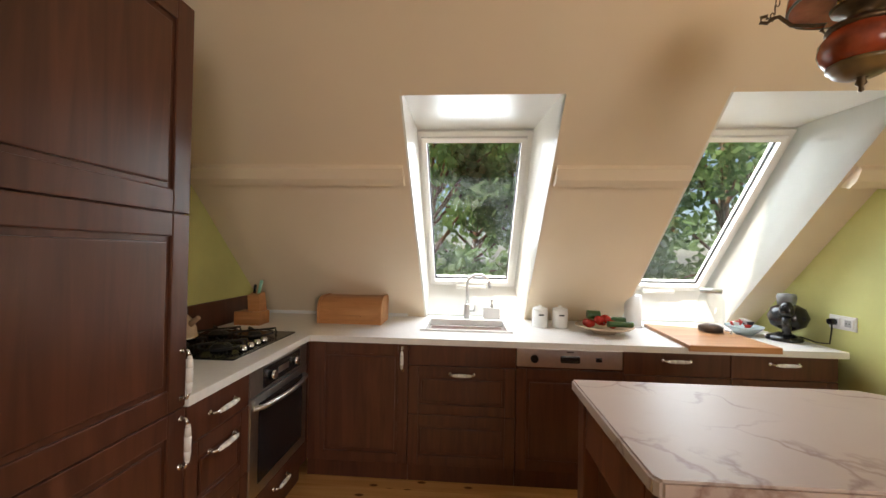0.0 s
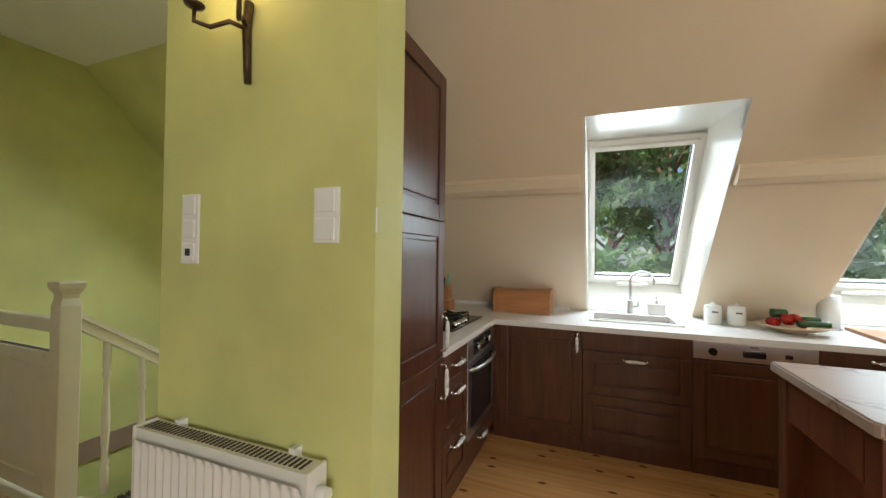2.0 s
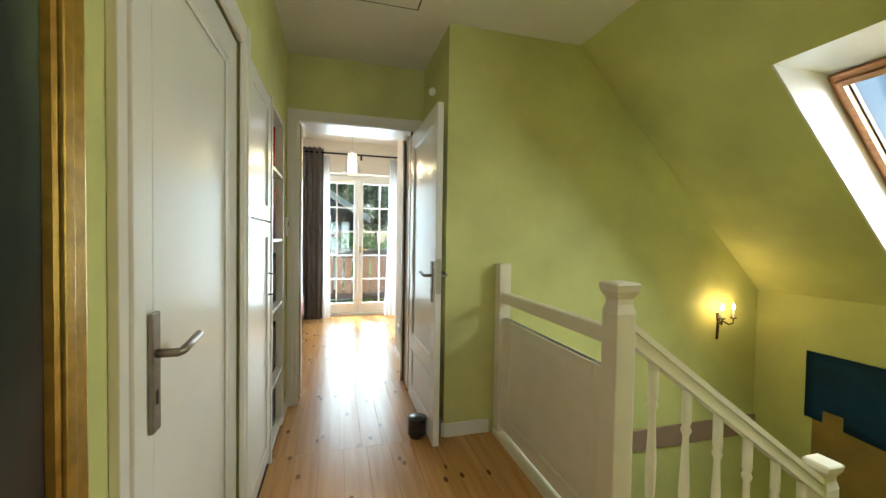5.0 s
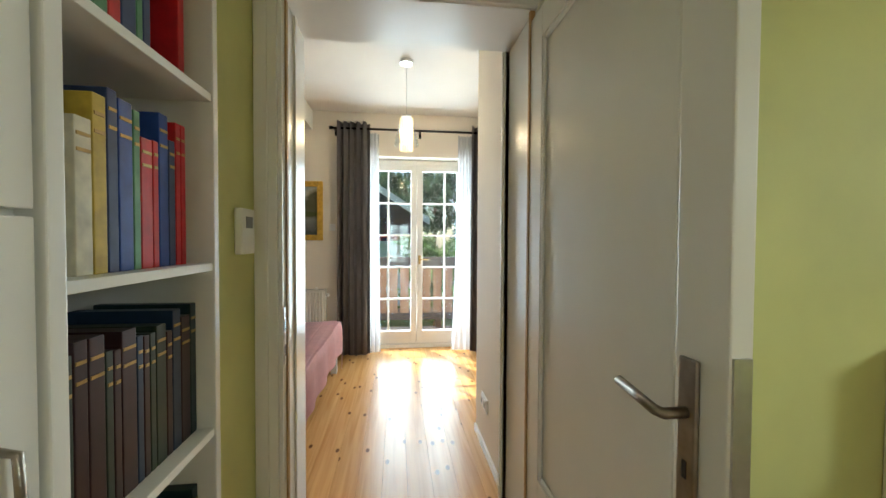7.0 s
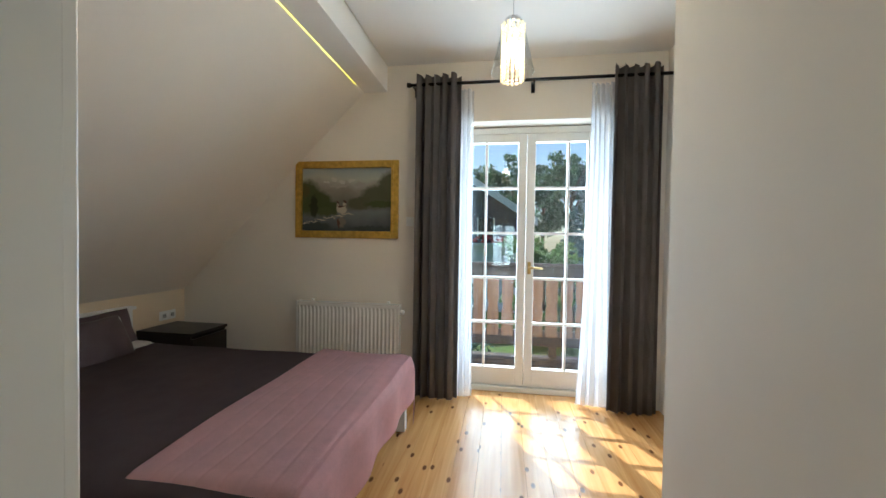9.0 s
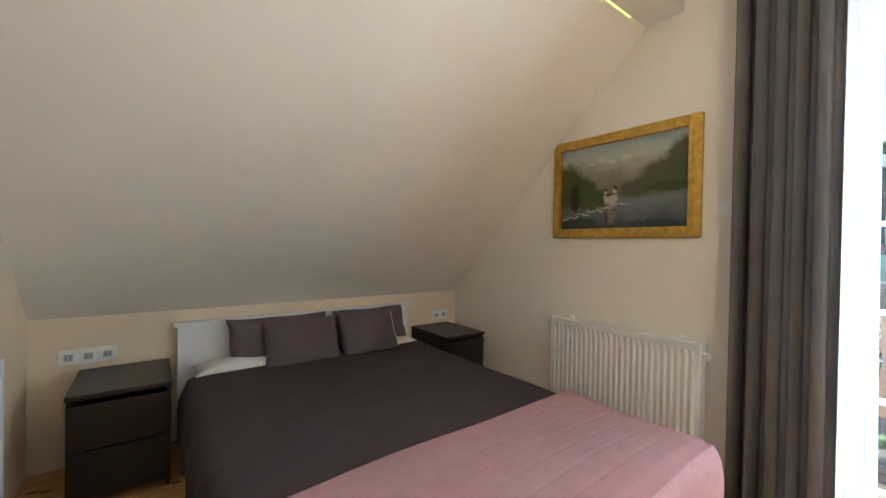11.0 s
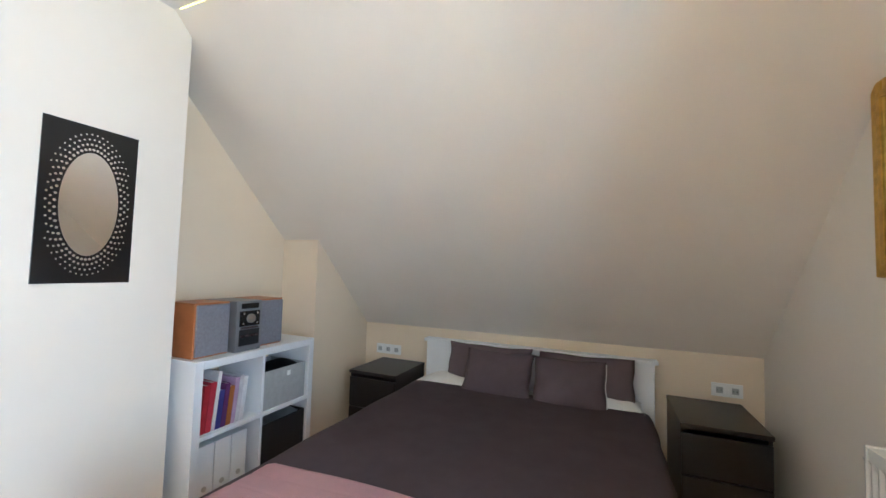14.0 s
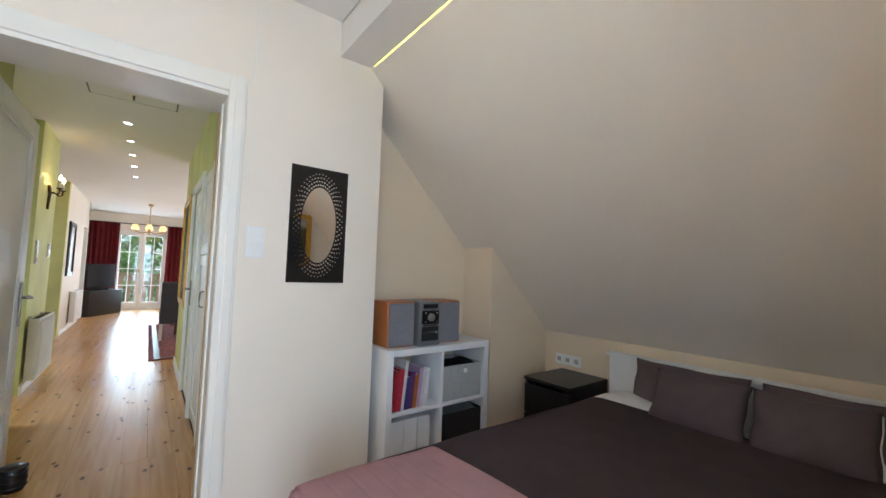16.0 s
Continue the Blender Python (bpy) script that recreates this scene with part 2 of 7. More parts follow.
M_BARK = mat("bark", (0.17, 0.095, 0.055), 0.9, var=0.4, scale=9, bump=0.8, bscale=14)
M_HWALL = mat("dark_slate_boarding", (0.045, 0.05, 0.075), 0.7, var=0.2)
M_HWHITE = mat("white_render", (0.75, 0.76, 0.78), 0.8, var=0.05)
M_ROOF = mat("grey_roof_tiles", (0.12, 0.10, 0.10), 0.7, var=0.2, scale=4)
M_FLOWER = mat("red_geraniums", (0.45, 0.03, 0.03), 0.7, var=0.4, scale=8)
M_TOMATO = mat("red_tomato", (0.45, 0.02, 0.012), 0.2, var=0.2, scale=20)
M_VEG = mat("green_vegetable", (0.03, 0.09, 0.02), 0.3, var=0.3, scale=20)
M_CREAMPOT = mat("cream_enamel", (0.62, 0.46, 0.32), 0.22, var=0.1)
M_COPPER = mat("polished_steel_base", (0.6, 0.52, 0.44), 0.2, 1.0, 0.05)
M_RUG = mat("red_patterned_wool", (0.17, 0.045, 0.04), 0.95, var=0.7, scale=22)
M_CHAIR = mat("charcoal_upholstery", (0.05, 0.05, 0.06), 0.8, var=0.1)
M_CLOTH = mat("white_tablecloth", (0.75, 0.74, 0.72), 0.8)
M_TEAL = mat("mint_knife_handle", (0.25, 0.55, 0.45), 0.4)
M_LINE = mat("dark_joint", (0.08, 0.06, 0.05), 0.8)


for m_ in (M_LEAF, M_NEEDLE, M_SPRUCE):
    t_ = m_.node_tree
    pr_, out_ = t_.nodes["Principled BSDF"], t_.nodes["Material Output"]
    tl_, mx_ = t_.nodes.new("ShaderNodeBsdfTranslucent"), t_.nodes.new("ShaderNodeMixShader")
    mx_.inputs[0].default_value = 0.6
    t_.links.new(pr_.inputs["Base Color"].links[0].from_socket, tl_.inputs[0])
    t_.links.new(pr_.outputs[0], mx_.inputs[1]), t_.links.new(tl_.outputs[0], mx_.inputs[2])
    t_.links.new(mx_.outputs[0], out_.inputs[0])


def marble():
    m = mat("cream_marble", (0.44, 0.34, 0.29), 0.45, var=0.1, scale=4)
    t = m.node_tree
    b = t.nodes["Principled BSDF"]
    g = t.nodes.new("ShaderNodeNewGeometry")
    n = t.nodes.new("ShaderNodeTexNoise")
    n.inputs["Scale"].default_value, n.inputs["Detail"].default_value = 5, 6
    t.links.new(g.outputs["Position"], n.inputs["Vector"])
    mx = t.nodes.new("ShaderNodeVectorMath")
    mx.operation, mx.inputs[1].default_value = "MULTIPLY_ADD", (0.34, 0.34, 0.34)
    t.links.new(n.outputs["Color"], mx.inputs[0]), t.links.new(g.outputs["Position"], mx.inputs[2])
    v = t.nodes.new("ShaderNodeTexVoronoi")
    v.feature = "DISTANCE_TO_EDGE"
    v.inputs["Scale"].default_value = 4.2
    t.links.new(mx.outputs[0], v.inputs["Vector"])
    r = t.nodes.new("ShaderNodeValToRGB")
    r.color_ramp.elements[0].position, r.color_ramp.elements[1].position = 0.0, 0.05
    r.color_ramp.elements[0].color, r.color_ramp.elements[1].color = (0.26, 0.16, 0.13, 1), (0.45, 0.35, 0.295, 1)
    t.links.new(v.outputs["Distance"], r.inputs[0])
    n3 = t.nodes.new("ShaderNodeTexNoise")
    n3.inputs["Scale"].default_value = 3.0
    t.links.new(g.outputs["Position"], n3.inputs["Vector"])
    cr = t.nodes.new("ShaderNodeValToRGB")
    cr.color_ramp.elements[0].position, cr.color_ramp.elements[1].position = 0.36, 0.55
    t.links.new(n3.outputs[0], cr.inputs[0])
    m2 = t.nodes.new("ShaderNodeMixRGB")
    m2.inputs[2].default_value = (0.48, 0.38, 0.325, 1)
    t.links.new(cr.outputs[0], m2.inputs[0]), t.links.new(r.outputs[0], m2.inputs[1])
    t.links.new(m2.outputs[0], b.inputs["Base Color"])
    return m


M_MARBLE = marble()

# ---- mesh helpers ----
ORIGIN = {}


def bx(bm, x0, x1, y0, y1, z0, z1):
    x0, x1, y0, y1, z0, z1 = min(x0, x1), max(x0, x1), min(y0, y1), max(y0, y1), min(z0, z1), max(z0, z1)
    v = [bm.verts.new(p) for p in ((x0, y0, z0), (x1, y0, z0), (x1, y1, z0), (x0, y1, z0), (x0, y0, z1), (x1, y0, z1), (x1, y1, z1), (x0, y1, z1))]
    for f in ((3, 2, 1, 0), (4, 5, 6, 7), (0, 1, 5, 4), (1, 2, 6, 5), (2, 3, 7, 6), (3, 0, 4, 7)):
        bm.faces.new([v[i] for i in f])
    return bm


def box(*a, bevel=0.0):
    bm = bx(bmesh.new(), *a)
    if bevel:
        bmesh.ops.bevel(bm, geom=bm.edges[:], offset=bevel, segments=2, affect="EDGES", profile=0.6)
    return bm


def boxes(*many, bevel=0.0):
    bm = bmesh.new()
    for a in many:
        bx(bm, *a)
    if bevel:
        bmesh.ops.bevel(bm, geom=bm.edges[:], offset=bevel, segments=1, affect="EDGES")
    return bm


def prism(points, axis, a, b):
    """Extrudes a polygon. axis 'x': points are (y, z); 'y': (x, z); 'z': (x, y)."""
    bm = bmesh.new()
    put = {"x": lambda p, c: (c, p[0], p[1]), "y": lambda p, c: (p[0], c, p[1]), "z": lambda p, c: (p[0], p[1], c)}[axis]
    lo, hi = [bm.verts.new(put(p, a)) for p in points], [bm.verts.new(put(p, b)) for p in points]
    n = len(points)
    bm.faces.new(lo), bm.faces.new(hi[::-1])
    for i in range(n):
        bm.faces.new((lo[i], hi[i], hi[(i + 1) % n], lo[(i + 1) % n]))
    bmesh.ops.recalc_face_normals(bm, faces=bm.faces[:])
    return bm


def tube(bm, pts, r, seg=10, r1=None):
    """A round bar through points."""
    pts = [Vector(p) for p in pts]
    rings = []
    n = len(pts)
    for i, p in enumerate(pts):
        d = (pts[min(i + 1, n - 1)] - pts[max(i - 1, 0)]).normalized()
        u = d.orthogonal().normalized() if abs(d.z) > 0.95 else Vector((0, 0, 1)).cross(d).normalized()
        w = d.cross(u)
        rr = r if r1 is None else r + (r1 - r) * i / (n - 1)
        rings.append([bm.verts.new(p + u * rr * math.cos(2 * math.pi * k / seg) + w * rr * math.sin(2 * math.pi * k / seg)) for k in range(seg)])
    for a, b in zip(rings, rings[1:]):
        for k in range(seg):
            f = bm.faces.new((a[k], a[(k + 1) % seg], b[(k + 1) % seg], b[k]))
            f.smooth = True
    bm.faces.new(rings[0][::-1]), bm.faces.new(rings[-1])
    return bm


def lathe(bm, profile, c, seg=24):
    """Turns (radius, height) pairs about the upright axis through c."""
    rings = []
    for r, z in profile:
        rings.append([bm.verts.new((c[0] + max(r, 1e-4) * math.cos(2 * math.pi * k / seg), c[1] + max(r, 1e-4) * math.sin(2 * math.pi * k / seg), c[2] + z)) for k in range(seg)])
    for a, b in zip(rings, rings[1:]):
        for k in range(seg):
            f = bm.faces.new((a[k], a[(k + 1) % seg], b[(k + 1) % seg], b[k]))
            f.smooth = True
    bm.faces.new(rings[0][::-1]), bm.faces.new(rings[-1])
    bmesh.ops.recalc_face_normals(bm, faces=bm.faces[:])
    return bm


def ball(bm, c, r, seg=12):
    h = seg // 2
    return lathe(bm, [(r * math.sin(math.pi * i / h), -r * math.cos(math.pi * i / h)) for i in range(h + 1)], c, seg)


def sheet(fn, nu, nv, thick=0.0):
    """A surface from fn(u, v), u and v from 0 to 1; given a thickness it is closed along its normals."""
    bm = bmesh.new()
    g = [[bm.verts.new(fn(i / nu, j / nv)) for j in range(nv + 1)] for i in range(nu + 1)]
    for i in range(nu):
        for j in range(nv):
            bm.faces.new((g[i][j], g[i + 1][j], g[i + 1][j + 1], g[i][j + 1])).smooth = True
    if thick:
        bmesh.ops.solidify(bm, geom=bm.faces[:], thickness=thick)
    return bm


def solid(name, bm, material):
    me = bpy.data.meshes.new(name)
    bm.to_mesh(me)
    bm.free()
    me.materials.append(material)
    return new(name, me)


def structure(name, bm, material, label, category="wall"):
    return tagged(solid(name, bm, material), label, category, kind="structure")


def thing(name, at, label, category, group=""):
    ob = new(name)
    ob.empty_display_size = 0.1
    ob.location = at
    ORIGIN[ob.name] = Vector(at)
    return tagged(ob, label, category, group)


def part(name, bm, material, parent, label=""):
    o = ORIGIN[parent.name]
    bmesh.ops.translate(bm, verts=bm.verts[:], vec=-o)
    ob = solid(name, bm, material)
    ob.parent = parent
    ORIGIN[ob.name] = o
    return tagged(ob, label)

# ---- structure ----
CEIL, BCEIL = 2.73, 2.88


def slope(y):
    return CEIL - (y - 1.5)


structure("wall_bedroom_west", boxes((-8.12, -7.79, -3.3, -0.47, 0, 3.0), (-8.12, -7.79, 0.82, 1.5, 0, 3.0), (-8.12, -7.79, -0.47, 0.82, 2.37, 3.0)), M_BEIGE, "beige plastered gable wall with a tall balcony door opening")
structure("wall_bedroom_knee", box(-7.79, -4.84, -3.3, -3.09, 0, 0.84), M_CREAM, "low cream knee wall behind the bed")
structure("wall_bedroom_east", boxes((-4.8, -4.58, -1.37, -0.47, 0, 2.95), (-4.8, -4.58, 0.46, 0.6, 0, 2.95), (-4.8, -4.58, -0.47, 0.46, 2.24, 2.95)), M_BEIGE, "pale beige wall with the bedroom doorway")
structure("wall_niche_back", box(-4.5, -4.4, -2.45, -1.3, 0, 2.9), M_CREAM, "cream back wall of the shelf niche")
structure("wall_niche_side", box(-4.84, -4.4, -3.3, -2.386, 0, 1.8), M_CREAM, "cream wall return beside the shelf niche")
structure("wall_bedroom_north", box(-5.8, -4.8, 0.5, 0.62, 0, 2.95), M_BEIGE, "plain beige wall beside the bedroom door")
structure("wall_bedroom_north_return", boxes((-5.9, -5.8, 0.62, 1.35, 0, 2.95), (-7.9, -5.9, 1.25, 1.35, 0, 2.95)), M_BEIGE, "plain beige recessed wall by the balcony door")
structure("ceiling_bedroom", box(-8.1, -4.4, -1.4, 1.5, BCEIL, 3.0), M_WHITE, "off-white flat bedroom ceiling", "ceiling")
structure("ceiling_bedroom_slope", prism([(-3.3, 0.63), (-1.06, 2.87), (-1.06, 3.05), (-3.45, 0.66)], "x", -8.1, -4.4), M_BEIGE, "pale sloping attic ceiling over the bed", "ceiling")
structure("trim_beam", box(-7.79, -4.8, -1.27, -1.06, 2.655, 2.879), M_WHITE, "white boxed beam along the slope with hidden light", "beam")

HALL_F = (-4.58, -3.73)
structure("wall_hall_south", boxes((-4.58, -3.0, -0.75, -0.55, 2.12, CEIL), (-4.58, -4.17, -0.75, -0.55, 0, 2.12), (-2.12, -0.75, -0.75, -0.55, 0, CEIL), (-3.0, -2.12, -0.75, -0.55, 2.1, CEIL), (-3.1, -3.0, -0.75, -0.55, 0, 2.12), (-4.3, -2.0, -1.1, -0.95, 0, CEIL)), M_GREEN, "light green hall wall with door and built-in shelves")
structure("wall_hall_west", boxes((-4.58, -4.48, -0.55, -0.48, 0, CEIL), (-4.58, -4.48, 0.46, 0.52, 0, CEIL), (-4.58, -4.48, -0.48, 0.46, 2.24, CEIL)), M_GREEN, "green wall above and beside the bedroom door")
structure("wall_stair_west", prism([(0.52, -3.0), (3.6, -3.0), (3.6, slope(3.6) + 0.03), (1.5, CEIL + 0.03), (0.52, CEIL + 0.03)], "x", -4.6, -3.73), M_GREEN, "light green wall running down the stairwell")
structure("wall_stair_north", box(-3.73, -1.6, 3.3, 3.45, -3.0, 0.95), M_GREEN, "yellow-green knee wall of the stairwell")
structure("wall_partition", box(-1.572, -0.665, 0.735, 0.893, 0, CEIL), M_GREEN, "light green partition with uneven brushed paint")
structure("wall_kitchen_west", prism([(0.893, -3.0), (3.6, -3.0), (3.6, slope(3.6) + 0.03), (1.5, CEIL + 0.03), (0.893, CEIL + 0.03)], "x", -1.6, -1.48), M_GREEN, "yellow-green wall between stair and kitchen")
structure("wall_stair_front", boxes((-3.73, -1.6, 0.84, 0.93, -3.0, -0.201)), M_GREEN, "green wall under the landing edge")
structure("wall_kitchen_east", prism([(1.0, 0), (3.6, 0), (3.6, slope(3.6) + 0.03), (1.5, CEIL + 0.03), (1.0, CEIL + 0.03)], "x", 2.33, 2.45), M_GREEN, "bright green kitchen side wall")
structure("wall_kitchen_north", box(-1.48, 2.33, 3.47, 3.60, 0, 0.74), M_CREAM, "cream knee wall behind the worktop")
structure("wall_living_north", boxes((2.45, 4.6, 1.0, 1.12, 0, CEIL), (5.4, 7.1, 1.3, 1.42, 0, CEIL), (4.6, 5.4, 1.0, 1.12, 2.1, CEIL), (5.3, 5.4, 1.0, 1.42, 0, CEIL), (4.5, 5.5, 2.0, 2.1, 0, CEIL)), M_BEIGE, "pale living room wall with a doorway")
structure("wall_living_east", boxes((7.1, 7.3, -4.3, -0.62, 0, CEIL), (7.1, 7.3, 0.6, 1.42, 0, CEIL), (7.1, 7.3, -0.62, 0.6, 2.25, CEIL)), M_BEIGE, "pale living room wall with a balcony door opening")
# the window opening in this wall is assumed, out of view, for the south fill
structure("wall_living_south", boxes((-0.85, 1.4, -4.3, -4.15, 0, CEIL), (3.8, 7.1, -4.3, -4.15, 0, CEIL), (1.4, 3.8, -4.3, -4.15, 0, 0.6), (1.4, 3.8, -4.3, -4.15, 2.2, CEIL)), M_BEIGE, "pale living room wall")
structure("wall_living_west", box(-0.85, -0.75, -4.3, -0.75, 0, CEIL), M_BEIGE, "pale living room side wall")
structure("ceiling_hall", boxes((-4.58, 7.3, -4.3, 1.5, CEIL, CEIL + 0.15)), M_WHITE, "off-white flat hall and living room ceiling", "ceiling")
structure("ceiling_closing", box(2.45, 7.3, 1.5, 2.2, CEIL, CEIL + 0.15), M_WHITE, "off-white ceiling", "ceiling")


def roof_slope(name, x0, x1, holes, material, label, ztop=None):
    """The sloping ceiling, with openings (xa, xb, ya, yb) for roof windows, as slabs between them."""
    bm = bmesh.new()

    def slab(xa, xb, ya, yb):
        p = prism([(ya, slope(ya)), (yb, slope(yb)), (yb, slope(yb) + 0.06), (ya, slope(ya) + 0.06)], "x", xa, xb)
        me = bpy.data.meshes.new("tmp")
        p.to_mesh(me)
        p.free()
        bm.from_mesh(me)
        bpy.data.meshes.remove(me)
    x = x0
    for xa, xb, ya, yb in holes:
        slab(x, xa, 1.44, 3.62)
        slab(xa, xb, 1.44, ya)
        if yb < 3.5:
            slab(xa, xb, yb, 3.62)
        x = xb
    slab(x, x1, 1.44, 3.62)
    return structure(name, bm, material, label, "ceiling")


roof_slope("ceiling_kitchen_slope", -1.5, 2.4, [(-0.165, 0.62, 2.11, 3.6), (1.35, 2.12, 2.11, 3.6)], M_CREAM, "cream sloping attic ceiling with two roof window recesses")
roof_slope("ceiling_stair_slope", -3.75, -1.55, [(-2.78, -1.9, 1.98, 3.0)], M_GREEN, "green sloping ceiling over the stairs")


def roof_window(name, x0, x1, y0, z0, y1, z1, ysill, sill_z, label, mfr, trim):
    """Splayed recess lining, sash, frame and pane of a roof window; (y0, z0) its head, (y1, z1) its foot."""
    w = thing(name, ((x0 + x1) / 2, y1, sill_z), label, "window")
    w["kind"] = "structure"
    yt = 1.5 + CEIL - z0
    for s, xa in ((0, x0), (1, x1)):
        a, b = (xa + 0.0005, xa + 0.012) if s == 0 else (xa - 0.012, xa - 0.0005)
        poly = [(yt, slope(yt)), (y0, z0), (y1, z1), (ysill, sill_z), (CEIL + 1.5 - sill_z, sill_z)]
        if s == 1 and trim > 0:
            b2 = xa - trim
            bm = bmesh.new()
            o = [bm.verts.new((xa, *p)) for p in (poly[0], poly[4], poly[3])]
            q = [bm.verts.new((b2, *p)) for p in (poly[1], poly[2])]
            bm.faces.new((o[0], q[0], q[1])), bm.faces.new((o[0], q[1], o[1])), bm.faces.new((o[1], q[1], o[2]))
            bmesh.ops.solidify(bm, geom=bm.faces[:], thickness=-0.02)
            part("recess_side", bm, M_PAINT, w)
        else:
            part("recess_side", prism(poly, "x", a, b), M_PAINT, w)
    part("recess_head", prism([(yt, z0), (y0, z0), (y0, z0 + 0.05), (yt, z0 + 0.05)], "x", x0, x1), M_PAINT, w)
    part("recess_sill", prism([(ysill, sill_z), (y1, z1), (y1 + 0.06, z1), (ysill + 0.06, sill_z)], "x", x0, x1), M_PAINT, w)
    xr = x1 - trim
    d = Vector((0, y1 - y0, z1 - z0))
    L = d.length
    d.normalize()
    nrm = Vector((0, -d.z, d.y))

    def at(x, l, h):
        p = Vector((0, y0, z0)) + d * l + nrm * h
        return (x, p.y, p.z)

    def bar(name_, xa, xb, la, lb, ha, hb, m_, lab=""):
        bm = bmesh.new()
        v = [bm.verts.new(at(*c)) for c in ((xa, la, ha), (xb, la, ha), (xb, lb, ha), (xa, lb, ha), (xa, la, hb), (xb, la, hb), (xb, lb, hb), (xa, lb, hb))]
        for f in ((3, 2, 1, 0), (4, 5, 6, 7), (0, 1, 5, 4), (1, 2, 6, 5), (2, 3, 7, 6), (3, 0, 4, 7)):
            bm.faces.new([v[i] for i in f])
        bmesh.ops.recalc_face_normals(bm, faces=bm.faces[:])
        return part(name_, bm, m_, w, lab)
    for k, (f, h0, h1) in enumerate(((0.032, -0.03, 0.06), (0.066, -0.05, 0.03))):
        nm = ("window_frame", "sash")[k]
        o = 0.0 if k == 0 else 0.036
        bar(nm, x0 + o, x0 + f, o, L - o, h0, h1, mfr)
        bar(nm, xr - f, xr - o, o, L - o, h0, h1, mfr)
        bar(nm, x0 + f, xr - f, o, f, h0, h1, mfr)
        bar(nm, x0 + f, xr - f, L - f, L - o, h0, h1, mfr)
    for q in ((x0 + 0.066, x0 + 0.074, 0.066, L - 0.066), (xr - 0.074, xr - 0.066, 0.066, L - 0.066), (x0 + 0.074, xr - 0.074, 0.066, 0.074), (x0 + 0.074, xr - 0.074, L - 0.074, L - 0.066)):
        bar("glazing_seal", *q, -0.012, 0.0, M_IRON)
    p = bar("pane", x0 + 0.066, xr - 0.066, 0.066, L - 0.066, 0.0, 0.01, M_GLASS)
    p.visible_shadow = False
    bar("ventilation_handle", (x0 + xr) / 2 - 0.12, (x0 + xr) / 2 + 0.12, L - 0.035, L - 0.01, -0.075, -0.05, M_PAINT)
    return w


roof_window("window_1", -0.165, 0.62, 2.68, 2.14, 3.58, 1.12, 3.47, 0.862, "white roof window over the sink in a splayed recess", M_PAINT, 0.06)
roof_window("window_2", 1.35, 2.12, 2.68, 2.14, 3.58, 1.12, 3.47, 0.862, "white roof window over the worktop in a splayed recess", M_PAINT, 0.05)
roof_window("window_3", -2.78, -1.9, 2.4, 2.25, 3.2, 1.42, 3.06, 1.23, "pine framed roof window above the stairs", M_BEECH, 0.05)

# hall floor edge and stairwell opening below: floors are laid board by board at the end
slabs = structure("floor", boxes((-8.1, -3.73, -3.3, 1.5, -0.2, -0.022), (-3.73, -1.6, -1.1, 0.93, -0.2, -0.022), (-1.6, 7.3, -4.3, 3.6, -0.2, -0.022)), M_LINE, "knotty honey-coloured pine board floor", "floor")
structure("floor_below", box(-4.2, -0.5, 0.5, 5.0, -3.05, -2.95), M_PINE, "wooden floor at the foot of the stairs", "floor")
structure("trim_stair_band", box(-3.73, -3.71, 0.95, 3.3, -0.30, -0.14), mat("taupe_band", (0.33, 0.22, 0.16), 0.7), "taupe painted band along the stair wall", "trim")
structure("trim_stair_edge", boxes((-3.7, -2.62, 0.86, 0.96, -0.03, 0.03), (-2.62, -1.6, 0.86, 0.95, -0.2, 0.012)), M_IVORY, "ivory painted edge of the landing", "trim")

for nm, b in (("baseboard_hall_west", (-4.48, -3.73, 0.505, 0.52, 0, 0.09)), ("baseboard_stair", (-3.73, -3.715, 0.52, 0.84, 0, 0.09)), ("baseboard_partition", (-1.572, -0.665, 0.72, 0.735, 0, 0.09)),
              ("baseboard_hall_south", (-2.05, -0.75, -0.55, -0.535, 0, 0.09)), ("baseboard_bedroom", (-5.8, -4.8, 0.487, 0.5, 0, 0.05)), ("baseboard_living", (2.45, 4.6, 0.985, 1.0, 0, 0.09)), ("baseboard_south_end", (-4.48, -4.17, -0.55, -0.535, 0, 0.09))):
    structure(nm, box(*b, bevel=0.003), M_PAINT, "white painted skirting board", "skirting")
for nm, x0, x1 in (("trim_slope_rail", -1.48, -0.19), ("trim_slope_rail_middle", 0.64, 1.33), ("trim_slope_rail_end", 2.14, 2.33)):
    yr = 2.43
    structure(nm, prism([(yr - 0.05, slope(yr - 0.05)), (yr - 0.07, slope(yr - 0.05) - 0.025), (yr - 0.045, slope(yr + 0.0) - 0.03), (yr - 0.005, slope(yr + 0.04) - 0.02), (yr + 0.045, slope(yr + 0.045))], "x", x0, x1), M_CREAM, "cream moulded rail along the slope", "trim")


